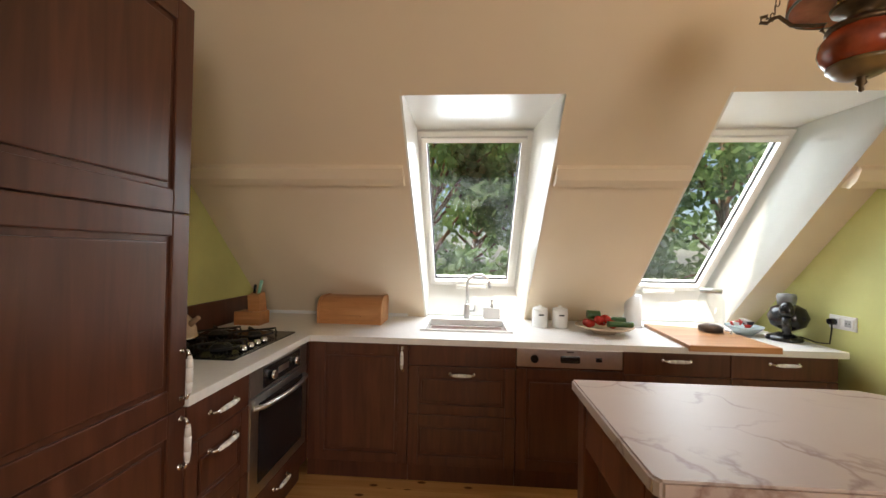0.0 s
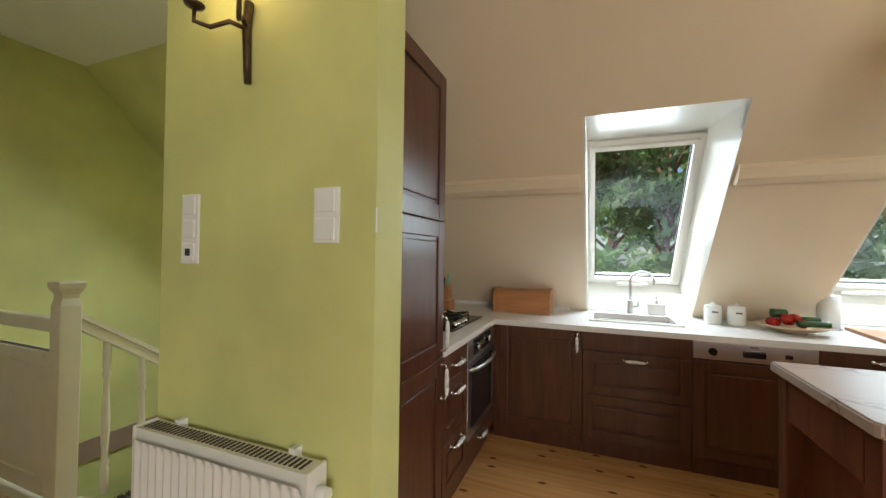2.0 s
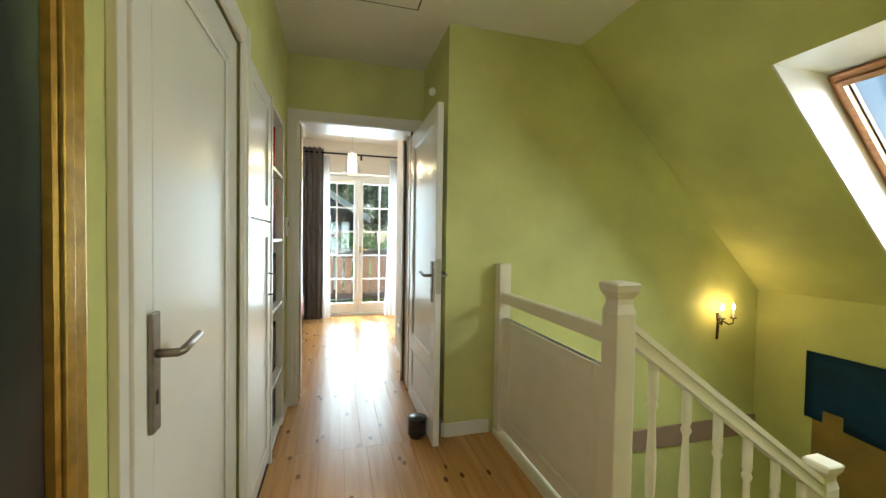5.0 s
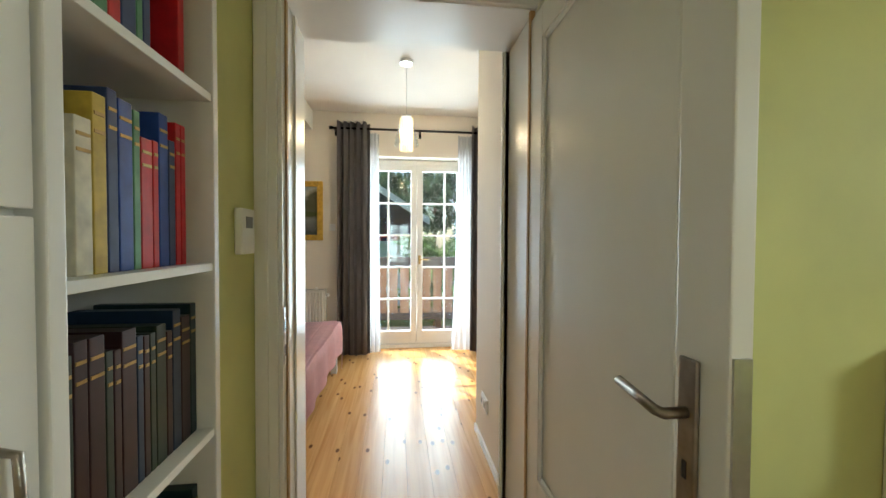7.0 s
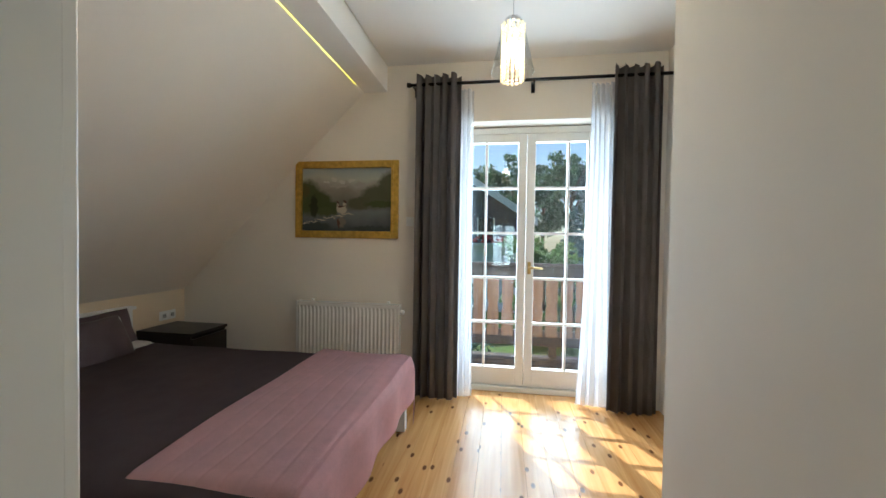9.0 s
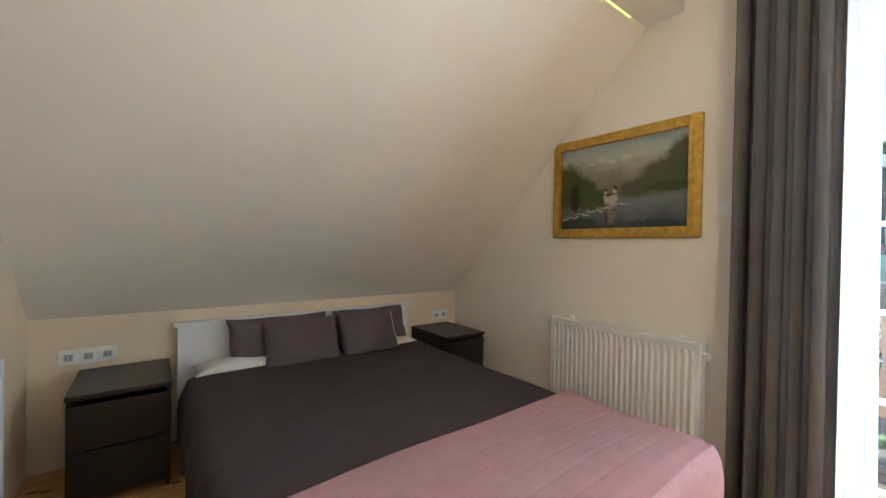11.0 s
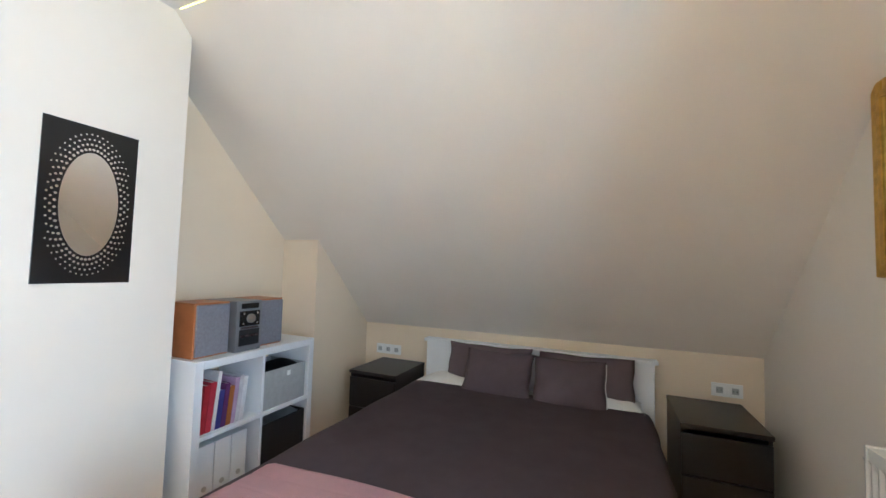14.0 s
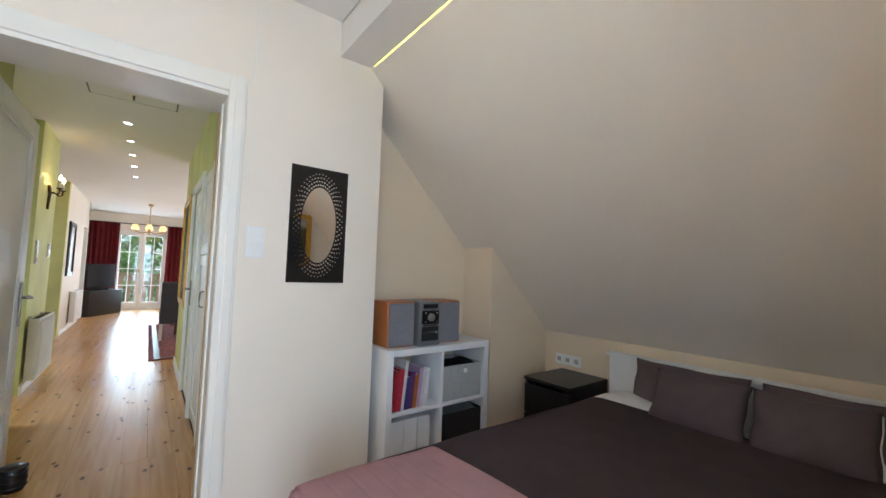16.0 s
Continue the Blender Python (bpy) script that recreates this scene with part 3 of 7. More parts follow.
def casing(name, axis, face, out, a, b, top, label, w=0.085):
    """Door casing on a wall face: axis 'x' (face is an x) or 'y'; out: the way it stands proud."""
    c = thing(name, (face, a, 0) if axis == "x" else (a, face, 0), label, "door frame")
    c["kind"] = "structure"
    for n2, (p, q, z0, z1) in (("jamb_casing", (a - w, a, 0, top + w)), ("jamb_casing", (b, b + w, 0, top + w)), ("head_casing", (a, b, top, top + w))):
        for i, (m0, d) in enumerate(((0.0, 0.018), (0.02, 0.026))):
            pp, qq = (p, q) if i == 0 else (p + 0.012, q - 0.03 if n2 == "jamb_casing" else q - 0.012)
            lo, hi = face, face + out * d
            zz0, zz1 = z0, z1
            bm = box(lo, hi, pp, qq, zz0, zz1, bevel=0.003) if axis == "x" else box(pp, qq, lo, hi, zz0, zz1, bevel=0.003)
            if i == 0 or n2 == "jamb_casing":
                part(n2 if i == 0 else "moulding", bm, M_PAINT, c)
    return c


def panel_leaf(owner, axis, a, b, z0, z1, t0, t1, cuts, m_=M_PAINT, stile=0.11):
    """A framed and panelled leaf, along x (axis 'x', thickness in y) or along y. cuts: heights (fractions) between panels."""
    def bb(p, q, za, zb, d0, d1, bev=0.004):
        return box(p, q, d0, d1, za, zb, bevel=bev) if axis == "x" else box(d0, d1, p, q, za, zb, bevel=bev)
    part("stile", bb(a, a + stile, z0, z1, t0, t1), m_, owner)
    part("stile", bb(b - stile, b, z0, z1, t0, t1), m_, owner)
    hs = [0.0] + list(cuts) + [1.0]
    edge = [z0 + (z1 - z0) * h for h in hs]
    for i, z in enumerate(edge):
        lo = z if i == 0 else (z - stile if i == len(edge) - 1 else z - stile / 2)
        part("rail", bb(a + stile, b - stile, lo, lo + stile, t0, t1), m_, owner)
    mid, th = (t0 + t1) / 2, abs(t1 - t0)
    for i in range(len(edge) - 1):
        za = edge[i] + (stile if i == 0 else stile / 2)
        zb = edge[i + 1] - (stile if i == len(edge) - 2 else stile / 2)
        part("panel", bb(a + stile - 0.003, b - stile + 0.003, za - 0.003, zb + 0.003, mid - th * 0.22, mid + th * 0.22, 0), m_, owner)
        for d in (-1, 1):
            m0, m1 = mid + d * th * 0.2, mid + d * th * 0.46
            s = 0.022
            bm = bmesh.new()
            for (p, q, e, f) in ((a + stile, a + stile + s, za, zb), (b - stile - s, b - stile, za, zb), (a + stile + s, b - stile - s, za, za + s), (a + stile + s, b - stile - s, zb - s, zb)):
                (bx(bm, p, q, m0, m1, e, f) if axis == "x" else bx(bm, m0, m1, p, q, e, f))
            bmesh.ops.bevel(bm, geom=bm.edges[:], offset=0.006, segments=1, affect="EDGES")
            part("bead", bm, m_, owner)


def lever(owner, at, along, out, m_=M_PEWTER):
    """Long plate and lever handle. along: unit vector of the lever; out: unit vector off the door."""
    a, o, p = Vector(along), Vector(out), Vector(at)
    q = Vector((abs(a.x), abs(a.y), 0)) * 0.02
    n_ = Vector((abs(o.x), abs(o.y), 0)) * 0.005
    c = p + o * 0.006
    pl = part("handle_plate", box(c.x - q.x - n_.x, c.x + q.x + n_.x, c.y - q.y - n_.y, c.y + q.y + n_.y, p.z - 0.17, p.z + 0.09, bevel=0.004), m_, owner, "aged pewter handle plate")
    bm = bmesh.new()
    tube(bm, [p + o * 0.005, p + o * 0.05, p + o * 0.055 + a * 0.015, p + o * 0.055 + a * 0.12 + Vector((0, 0, 0.012))], 0.0095)
    part("lever", bm, m_, pl)
    part("keyhole", box(c.x - q.x * 0.25 - n_.x * 1.2, c.x + q.x * 0.25 + n_.x * 1.2, c.y - q.y * 0.25 - n_.y * 1.2, c.y + q.y * 0.25 + n_.y * 1.2, p.z - 0.11, p.z - 0.08), M_BLACK, pl)


casing("door_frame_1", "x", -4.48, 1, -0.475, 0.435, 2.222, "white moulded casing of the bedroom doorway, hall side")
casing("door_frame_2", "x", -4.8, -1, -0.465, 0.40, 2.24, "white moulded casing of the bedroom doorway, bedroom side", 0.085)
structure("door_lining_1", boxes((-4.8, -4.48, -0.485, -0.463, 0, 2.24), (-4.796, -4.484, 0.43, 0.477, 0, 2.24), (-4.8, -4.48, -0.463, 0.43, 2.218, 2.24), (-4.66, -4.63, -0.463, -0.455, 0, 2.218)), M_PAINT, "white painted door lining", "door frame")
casing("door_frame_3", "y", -0.55, 1, -2.97, -2.14, 2.08, "white moulded casing of the closed hall door")

d1 = thing("door_1", (-4.47, 0.45, 0.012), "open white panelled bedroom door folded back to the hall wall", "door")
d1["kind"] = "structure"
panel_leaf(d1, "x", -4.47, -3.60, 0.012, 2.17, 0.415, 0.455, (0.22,))
lever(d1, (-3.67, 0.415, 1.09), (-1, 0, 0), (0, -1, 0))
lever(d1, (-3.67, 0.455, 1.09), (-1, 0, 0), (0, 1, 0))
part("strike_plate", box(-3.602, -3.596, 0.42, 0.45, 0.98, 1.2), M_STEEL, d1)

d2 = thing("door_2", (-2.97, -0.59, 0.01), "closed white panelled door with a pewter lever handle", "door")
d2["kind"] = "structure"
panel_leaf(d2, "x", -2.97, -2.14, 0.01, 2.08, -0.6, -0.56, ())
lever(d2, (-2.24, -0.56, 1.07), (-1, 0, 0), (0, 1, 0))

for nm, a, b, y0, y1 in (("trim_door_seal_south", -4.535, -4.515, -0.463, -0.456), ("trim_door_seal_north", -4.486, -4.4705, 0.411, 0.4295)):
    structure(nm, box(a, b, y0, y1, 0.0, 2.21), M_SEAL, "brown rubber seal in the door rebate", "door seal")
keep = thing("strike_plate", (-4.498, -0.463, 1.0), "steel strike plate let into the door lining", "strike plate")
part("plate", box(-4.51, -4.486, -0.463, -0.460, 0.93, 1.13, bevel=0.001), M_STEEL, keep)
for z in (0.96, 1.05):
    part("latch_hole", box(-4.506, -4.491, -0.4604, -0.4590, z, z + 0.04), M_BLACK, keep)
structure("trim_panel_joint", box(-4.804, -4.8, -0.588, -0.582, 2.3, 2.88), M_PAINT, "narrow cover strip on the wall above the casing", "trim")

# ---- balcony door of the bedroom ----


def balcony_door(name, x, y0, y1, z1, inn, label, cols=(0.36, 0.64), rows=5, group=""):
    """Two glazed leaves in a frame; inn is +1 when the room lies towards +x."""
    w = thing(name, (x, (y0 + y1) / 2, 0.0), label, "balcony door")
    w["kind"] = "structure"
    f = 0.055
    for a in ((x - 0.04, x + 0.04, y0, y0 + f, 0, z1), (x - 0.04, x + 0.04, y1 - f, y1, 0, z1), (x - 0.04, x + 0.04, y0 + f, y1 - f, z1 - f, z1), (x - 0.05, x + 0.06, y0 + f, y1 - f, 0, 0.045)):
        part("frame", box(*a, bevel=0.004), M_PAINT, w)
    mid = (y0 + y1) / 2
    for k, (a, b) in enumerate(((y0 + f, mid), (mid, y1 - f))):
        s = 0.075
        zt, zb, br = z1 - f, 0.05, 0.16
        for q in ((a + 0.002, a + s, zb, zt), (b - s, b - 0.002, zb, zt), (a + s, b - s, zb, zb + br), (a + s, b - s, zt - s, zt)):
            part("sash", box(x - 0.028, x + 0.028, q[0], q[1], q[2], q[3], bevel=0.005), M_PAINT, w)
        ga, gb, g0, g1 = a + s, b - s, zb + br, zt - s
        cut = ga + (gb - ga) * (cols[0] if k == 0 else cols[1])
        part("glazing_bar", box(x - 0.02, x + 0.02, cut - 0.011, cut + 0.011, g0, g1, bevel=0.004), M_PAINT, w)
        for r in range(1, rows):
            z = g0 + (g1 - g0) * r / rows
            part("glazing_bar", box(x - 0.0195, x + 0.0195, ga, gb, z - 0.011, z + 0.011, bevel=0.004), M_PAINT, w)
        for r in range(rows):
            for (c, d) in ((ga, cut), (cut, gb)):
                p = part("pane", box(x - 0.003, x + 0.003, c + 0.01, d - 0.01, g0 + (g1 - g0) * r / rows + 0.01, g0 + (g1 - g0) * (r + 1) / rows - 0.01), M_GLASS, w)
                p.visible_shadow = False
    bm = bmesh.new()
    tube(bm, [(x + inn * 0.03, mid + 0.035, 1.12), (x + inn * 0.075, mid + 0.035, 1.12), (x + inn * 0.08, mid + 0.06, 1.12), (x + inn * 0.08, mid + 0.15, 1.115)], 0.009)
    part("handle", bm, M_BRASS, w, "brass lever handle")
    part("handle_rose", box(x + inn * 0.027, x + inn * 0.038, mid + 0.02, mid + 0.05, 1.06, 1.17, bevel=0.003), M_BRASS, w)
    return w


balcony_door("window_4", -8.0, -0.47, 0.82, 2.36, 1, "white glazed double balcony door with small panes")
balcony_door("window_5", 7.2, -0.62, 0.6, 2.25, -1, "white glazed double balcony door of the living room", (0.5, 0.5), 4)


def wave_curtain(name, x, y0, y1, z0, z1, folds, amp, material, label, flare=0.05, seed=1, thick=0.004):
    c = thing(name, (x, (y0 + y1) / 2, z0), label, "curtain")
    rnd = random.Random(seed)
    ph = [rnd.uniform(-0.5, 0.5) for _ in range(8)]

    def fn(u, v):
        w_ = 1 + flare * (1 - v) ** 2
        yc = (y0 + y1) / 2
        s = math.sin(2 * math.pi * folds * u + 0.5 * math.sin(5 * u + ph[0]) + 0.35 * (1 - v) * math.sin(9 * u + ph[1]))
        a = amp * (0.8 + 0.35 * math.sin(7 * u + ph[2] + 1.5 * v))
        return (x + s * a + 0.02 * (1 - v) * math.sin(3 * u + ph[3]), yc + (u - 0.5) * (y1 - y0) * w_ + 0.012 * math.cos(4 * math.pi * folds * u), z0 + v * (z1 - z0) + 0.006 * math.sin(2 * math.pi * folds * u))
    part("cloth", sheet(fn, folds * 14, 14, thick), material, c)
    return c


lc = wave_curtain("curtain", -7.66, -0.76, -0.40, 0.02, 2.72, 5, 0.045, M_CURTAIN, "grey velvet eyelet curtain gathered on a dark rod", 0.02, 1)
rc = wave_curtain("curtain", -7.66, 0.80, 1.16, 0.02, 2.72, 5, 0.045, M_CURTAIN, "grey velvet eyelet curtain gathered on a dark rod", 0.02, 2)
wave_curtain("sheer_curtain", -7.74, -0.44, -0.30, 0.02, 2.62, 4, 0.02, M_SHEER, "thin white voile curtain beside the balcony door", 0.3, 3, 0)
wave_curtain("sheer_curtain", -7.74, 0.66, 0.84, 0.02, 2.62, 5, 0.025, M_SHEER, "thin white voile curtain beside the balcony door", 0.9, 4, 0)
rod = thing("curtain_rod", (-7.66, 0.2, 2.65), "dark metal curtain rod with turned finials", "curtain rod")
part("rod", tube(bmesh.new(), [(-7.66, -0.82, 2.65), (-7.66, 1.24, 2.65)], 0.013), M_BLACK, rod)
part("finial", lathe(bmesh.new(), [(0.0, -0.02), (0.02, -0.015), (0.02, 0.015), (0.0, 0.02)], (-7.66, -0.83, 2.65)), M_BLACK, rod)
for yb in (-0.79, 0.2):
    part("bracket", boxes((-7.79, -7.66, yb - 0.006, yb + 0.006, 2.63, 2.642), (-7.79, -7.78, yb - 0.015, yb + 0.015, 2.59, 2.68)), M_BLACK, rod)

# ---- bed ----
BX0, BX1, BYF = -7.13, -5.54, -0.68
bed = thing("bed", (-6.34, -1.9, 0.0), "white double bed with a low headboard and aubergine cover", "bed")
part("headboard", box(-7.18, -5.50, -3.05, -3.0, 0.12, 0.745, bevel=0.006), M_LAMINATE, bed)
part("headboard_cap", box(-7.2, -5.48, -3.075, -2.985, 0.745, 0.77, bevel=0.005), M_LAMINATE, bed)
for x in (BX0, BX1 - 0.025):
    part("side_rail", box(x, x + 0.025, -3.0, BYF - 0.05, 0.2, 0.36, bevel=0.004), M_LAMINATE, bed)
part("foot_rail", box(BX0 + 0.06, BX1 - 0.06, BYF - 0.05, BYF - 0.02, 0.2, 0.36, bevel=0.004), M_LAMINATE, bed)
for x in (BX0, BX1 - 0.06):
    part("leg", box(x, x + 0.06, BYF - 0.06, BYF, 0, 0.37, bevel=0.004), M_LAMINATE, bed)
    part("leg", box(x, x + 0.06, -3.0, -2.94, 0, 0.37, bevel=0.004), M_LAMINATE, bed)
part("mattress", box(BX0 + 0.03, BX1 - 0.03, -2.99, BYF - 0.06, 0.3, 0.47, bevel=0.03), M_PIPE, bed, "white mattress with fitted sheet")


def draped(x0, x1, y0, y1, z, drop_l, drop_r, drop_f, ripple, seed, r=0.07):
    """A cover over the bed, hanging over its sides and foot."""
    rnd = random.Random(seed)
    p = [rnd.uniform(0, 6) for _ in range(6)]

    def fold(s, lo, hi, d0, d1):
        """Arc length to (position, height)."""
        if s < 0:
            return lo - min(0.03, -s * 0.3), -max(0, -s - 0.0)
        if s > hi - lo:
            return hi + min(0.03, (s - hi + lo) * 0.3), -max(0, s - hi + lo)
        return lo + s, 0.0

    def fn(u, v):
        s = -drop_l + u * (drop_l + drop_r + x1 - x0)
        t_ = v * (y1 - y0 + drop_f)
        xx, zx = fold(s, x0, x1, 0, 0)
        yy, zy = fold(t_, y0, y1, 0, 0)
        edge = min(1, max(0, min(s, x1 - x0 - s, y1 - y0 - t_) / r))
        soft = -0.35 * r * (1 - edge) ** 2 if edge < 1 else 0
        hang = -min(zx, zy) if False else (-(zx + zy))
        hang = min(hang, max(drop_l, drop_r, drop_f))
        wv = ripple * (math.sin(5.1 * xx + p[0] + 2.2 * yy) * 0.5 + math.sin(11 * yy + p[1] - 4 * xx) * 0.3)
        if hang > 0.02:
            k = 0.016 * min(1, hang / 0.15)
            if zx:
                xx += k * math.sin(19 * yy + p[2]) * (1 if s > 0 else -1)
            if zy:
                yy += k * math.sin(17 * xx + p[3])
        return (xx, yy, z + soft - hang + wv)
    return sheet(fn, 60, 70, -0.012)


cover = thing("bedspread", (-6.34, -1.8, 0.47), "dark aubergine cotton duvet spread over the bed", "bedspread")
part("cloth", draped(BX0, BX1 + 0.008, -2.72, BYF - 0.05, 0.515, 0.24, 0.32, 0.1, 0.008, 3), M_DUVET, cover)
throw = thing("throw", (-6.34, -1.0, 0.52), "folded pink quilted throw across the foot of the bed", "throw")


def pink(u, v):
    x = BX0 - 0.12 + u * (BX1 - BX0 + 0.17)
    side = max(0.0, BX0 - x, x - BX1 + 0.06)
    t_ = v * 0.97
    lim = 0.62
    top = 0.535 + 0.006 * math.sin(6 * x + 9 * t_) - 0.0028 * max(0.0, math.cos(2 * math.pi * t_ / 0.088)) ** 10
    y = -1.30 + t_ + 0.02 * math.sin(2.2 * x + 0.5)
    over = max(0.0, t_ - lim)
    if over > 0:
        y = -1.30 + lim + 0.045 * math.sin(min(over / 0.07, math.pi / 2)) + 0.012 * math.sin(14 * x) * min(1, over / 0.2)
        top -= max(0.0, over - 0.04) * 0.95 + 0.01
    if side > 0:
        top -= side * 2.0
        x = min(max(x, BX0 - 0.05), BX1 - 0.01)
    return (x, y, top)


part("cloth", sheet(pink, 50, 160, -0.012), M_PINK, throw)


def pillow(name, c, w, h, d, tilt, yaw, label, m_=M_PILLOW, piping=-1, side=True):
    p = thing(name, c, label, "pillow", "pillows on the bed")
    mtx = Matrix.Translation(c) @ Euler((radians(tilt), 0, radians(yaw))).to_matrix().to_4x4()
    bm = bmesh.new()
    n = 20

    def rim(a, b):
        """The outline, drawn in between its corners and a little uneven."""
        return a * w / 2 * (1 - 0.05 * (1 - b * b) + 0.012 * math.sin(7 * b + c[0] * 5)), b * h / 2 * (1 - 0.06 * (1 - a * a) + 0.015 * math.sin(6 * a + c[0] * 3))
    for s in (1, -1):
        g = []
        for i in range(n + 1):
            row = []
            for j in range(n + 1):
                a, b = 2 * i / n - 1, 2 * j / n - 1
                prof = ((1 - abs(a) ** 2.6) * (1 - abs(b) ** 2.6)) ** 0.55
                wr = 0.006 * math.sin(9 * a + 4 * b + c[0] * 9) * prof
                row.append(bm.verts.new(mtx @ Vector((*rim(a, b), s * (d / 2 * prof + wr)))))
            g.append(row)
        for i in range(n):
            for j in range(n):
                f = (g[i][j], g[i + 1][j], g[i + 1][j + 1], g[i][j + 1])
                bm.faces.new(f if s > 0 else f[::-1]).smooth = True
    bmesh.ops.remove_doubles(bm, verts=bm.verts[:], dist=0.0005)
    part("cushion", bm, m_, p)
    if piping:
        k = ([(piping, 0.9 - 1.9 * q / 10) for q in range(10)] if side else []) + [(piping, -1)] + [(piping - 2 * piping * q / 10, -1) for q in range(1, 11)]
        part("piping", tube(bmesh.new(), [mtx @ Vector((*rim(a, b), 0)) for a, b in k], 0.004, 6), M_PIPE, p, "white piping")
    return p


pillow("pillow", (-6.75, -2.84, 0.625), 0.62, 0.34, 0.14, 112, 2, "dark aubergine pillow leaning on the headboard", M_DUVET, 0)
pillow("pillow", (-6.07, -2.84, 0.625), 0.64, 0.34, 0.14, 112, -2, "dark aubergine pillow leaning on the headboard", M_DUVET, 0)
pillow("pillow", (-6.66, -2.71, 0.62), 0.46, 0.34, 0.15, 118, 3, "mauve satin cushion with white piping")
pillow("pillow", (-6.18, -2.71, 0.62), 0.49, 0.34, 0.15, 118, -3, "mauve satin cushion with white piping", side=False)
for x in (-6.79, -5.88):
    pillow("sleeping_pillow", (x, -2.83, 0.50), 0.62, 0.3, 0.12, 4, 0, "flat white sleeping pillow under the cushions", M_PIPE, 0)


def nightstand(x0, x1, y0, y1):
    n = thing("nightstand", ((x0 + x1) / 2, (y0 + y1) / 2, 0), "black-brown veneered two-drawer bedside table", "nightstand", "bedside tables")
    part("top", box(x0, x1, y0, y1, 0.527, 0.55, bevel=0.003), M_BLACKWOOD, n)
    part("body", boxes((x0 + 0.004, x0 + 0.022, y0, y1 - 0.02, 0.0, 0.527), (x1 - 0.022, x1 - 0.004, y0, y1 - 0.02, 0.0, 0.527), (x0 + 0.022, x1 - 0.022, y0, y0 + 0.015, 0.0, 0.527), (x0 + 0.022, x1 - 0.022, y0, y1 - 0.03, 0.04, 0.06)), M_BLACKWOOD, n)
    for z0, z1 in ((0.05, 0.275), (0.285, 0.50)):
        part("drawer_front", box(x0 + 0.006, x1 - 0.006, y1 - 0.02, y1 - 0.002, z0, z1, bevel=0.004), M_BLACKWOOD, n)
    return n


nightstand(-5.46, -5.05, -3.05, -2.56)
nightstand(-7.66, -7.25, -3.05, -2.52)

# ---- cube shelf ----
SX0, SX1, SY0, SY1, SH = -4.92, -4.53, -2.30, -1.42, 0.82
shelf = thing("cube_shelf", (-4.72, -1.86, 0), "white four-cube shelf unit with books, files and boxes", "shelf")
T = 0.045
part("side", box(SX0, SX1, SY0, SY0 + T, 0, SH, bevel=0.003), M_LAMINATE, shelf)
part("side", box(SX0, SX1, SY1 - T, SY1, 0, SH, bevel=0.003), M_LAMINATE, shelf)
part("top", box(SX0 - 0.002, SX1, SY0 + T, SY1 - T, SH - T, SH - 0.001, bevel=0.003), M_LAMINATE, shelf)
part("bottom", box(SX0, SX1, SY0 + T, SY1 - T, 0.0, T, bevel=0.003), M_LAMINATE, shelf)
ym = (SY0 + SY1) / 2
part("divider", box(SX0 + 0.002, SX1, ym - 0.009, ym + 0.009, T, SH - T), M_LAMINATE, shelf)
for a, b in ((SY0 + T, ym - 0.009), (ym + 0.009, SY1 - T)):
    part("shelf_board", box(SX0 + 0.002, SX1, a, b, SH / 2 - 0.011, SH / 2 + 0.011), M_LAMINATE, shelf)
zsh = SH / 2 + 0.011
rnd = random.Random(5)
cols = [(0.35, 0.02, 0.03), (0.4, 0.03, 0.05), (0.7, 0.68, 0.66), (0.05, 0.05, 0.22), (0.12, 0.03, 0.12), (0.35, 0.12, 0.03), (0.45, 0.3, 0.45), (0.6, 0.58, 0.6), (0.72, 0.7, 0.7)]


def book(name, x0, x1, y0, y1, z0, h, col, label, group, lean=0.0):
    b_ = thing(name, ((x0 + x1) / 2, (y0 + y1) / 2, z0), label, "book", group)
    m_ = mat("book_cloth", col, 0.5, var=0.12, scale=25)
    pa = part("cover", boxes((x0, x1, y0, y0 + 0.002, z0, z0 + h), (x0, x1, y1 - 0.002, y1, z0, z0 + h), (x0, x0 + 0.003, y0 + 0.002, y1 - 0.002, z0, z0 + h)), m_, b_)
    pb = part("pages", box(x0 + 0.004, x1 - 0.004, y0 + 0.002, y1 - 0.002, z0 + 0.003, z0 + h - 0.004), M_PIPE, b_)
    b_.rotation_euler = (lean, 0, 0)
    return b_


y = SY1 - T - 0.012
names = ("red clothbound book", "red clothbound book", "white paperback", "dark blue book", "dark plum book", "brown book", "lilac book", "white paperback", "tall white binder")
for c, l in zip(cols, names):
    w_ = rnd.uniform(0.02, 0.036)
    book("book", SX0 + 0.03, SX0 + 0.03 + rnd.uniform(0.15, 0.2), y - w_, y, zsh, rnd.uniform(0.2, 0.27) + (0.05 if "white" in l else 0), c, l + " leaning on the cube shelf", "books in the cube shelf", 0.1)
    y -= w_ + 0.003
for k in range(3):
    yb = SY1 - T - 0.01 - k * 0.105
    mf = thing("magazine_file", (SX0 + 0.15, yb - 0.05, T), "pale grey cardboard magazine file with a round finger hole", "magazine file", "magazine files")
    part("body", box(SX0 + 0.03, SX0 + 0.29, yb - 0.1, yb, T, T + 0.31, bevel=0.002), M_LAMINATE, mf)
    bm = tube(bmesh.new(), [(SX0 + 0.026, yb - 0.05, T + 0.08), (SX0 + 0.031, yb - 0.05, T + 0.08)], 0.014, 14)
    part("finger_hole", bm, M_STEEL, mf, "metal ringed finger hole")


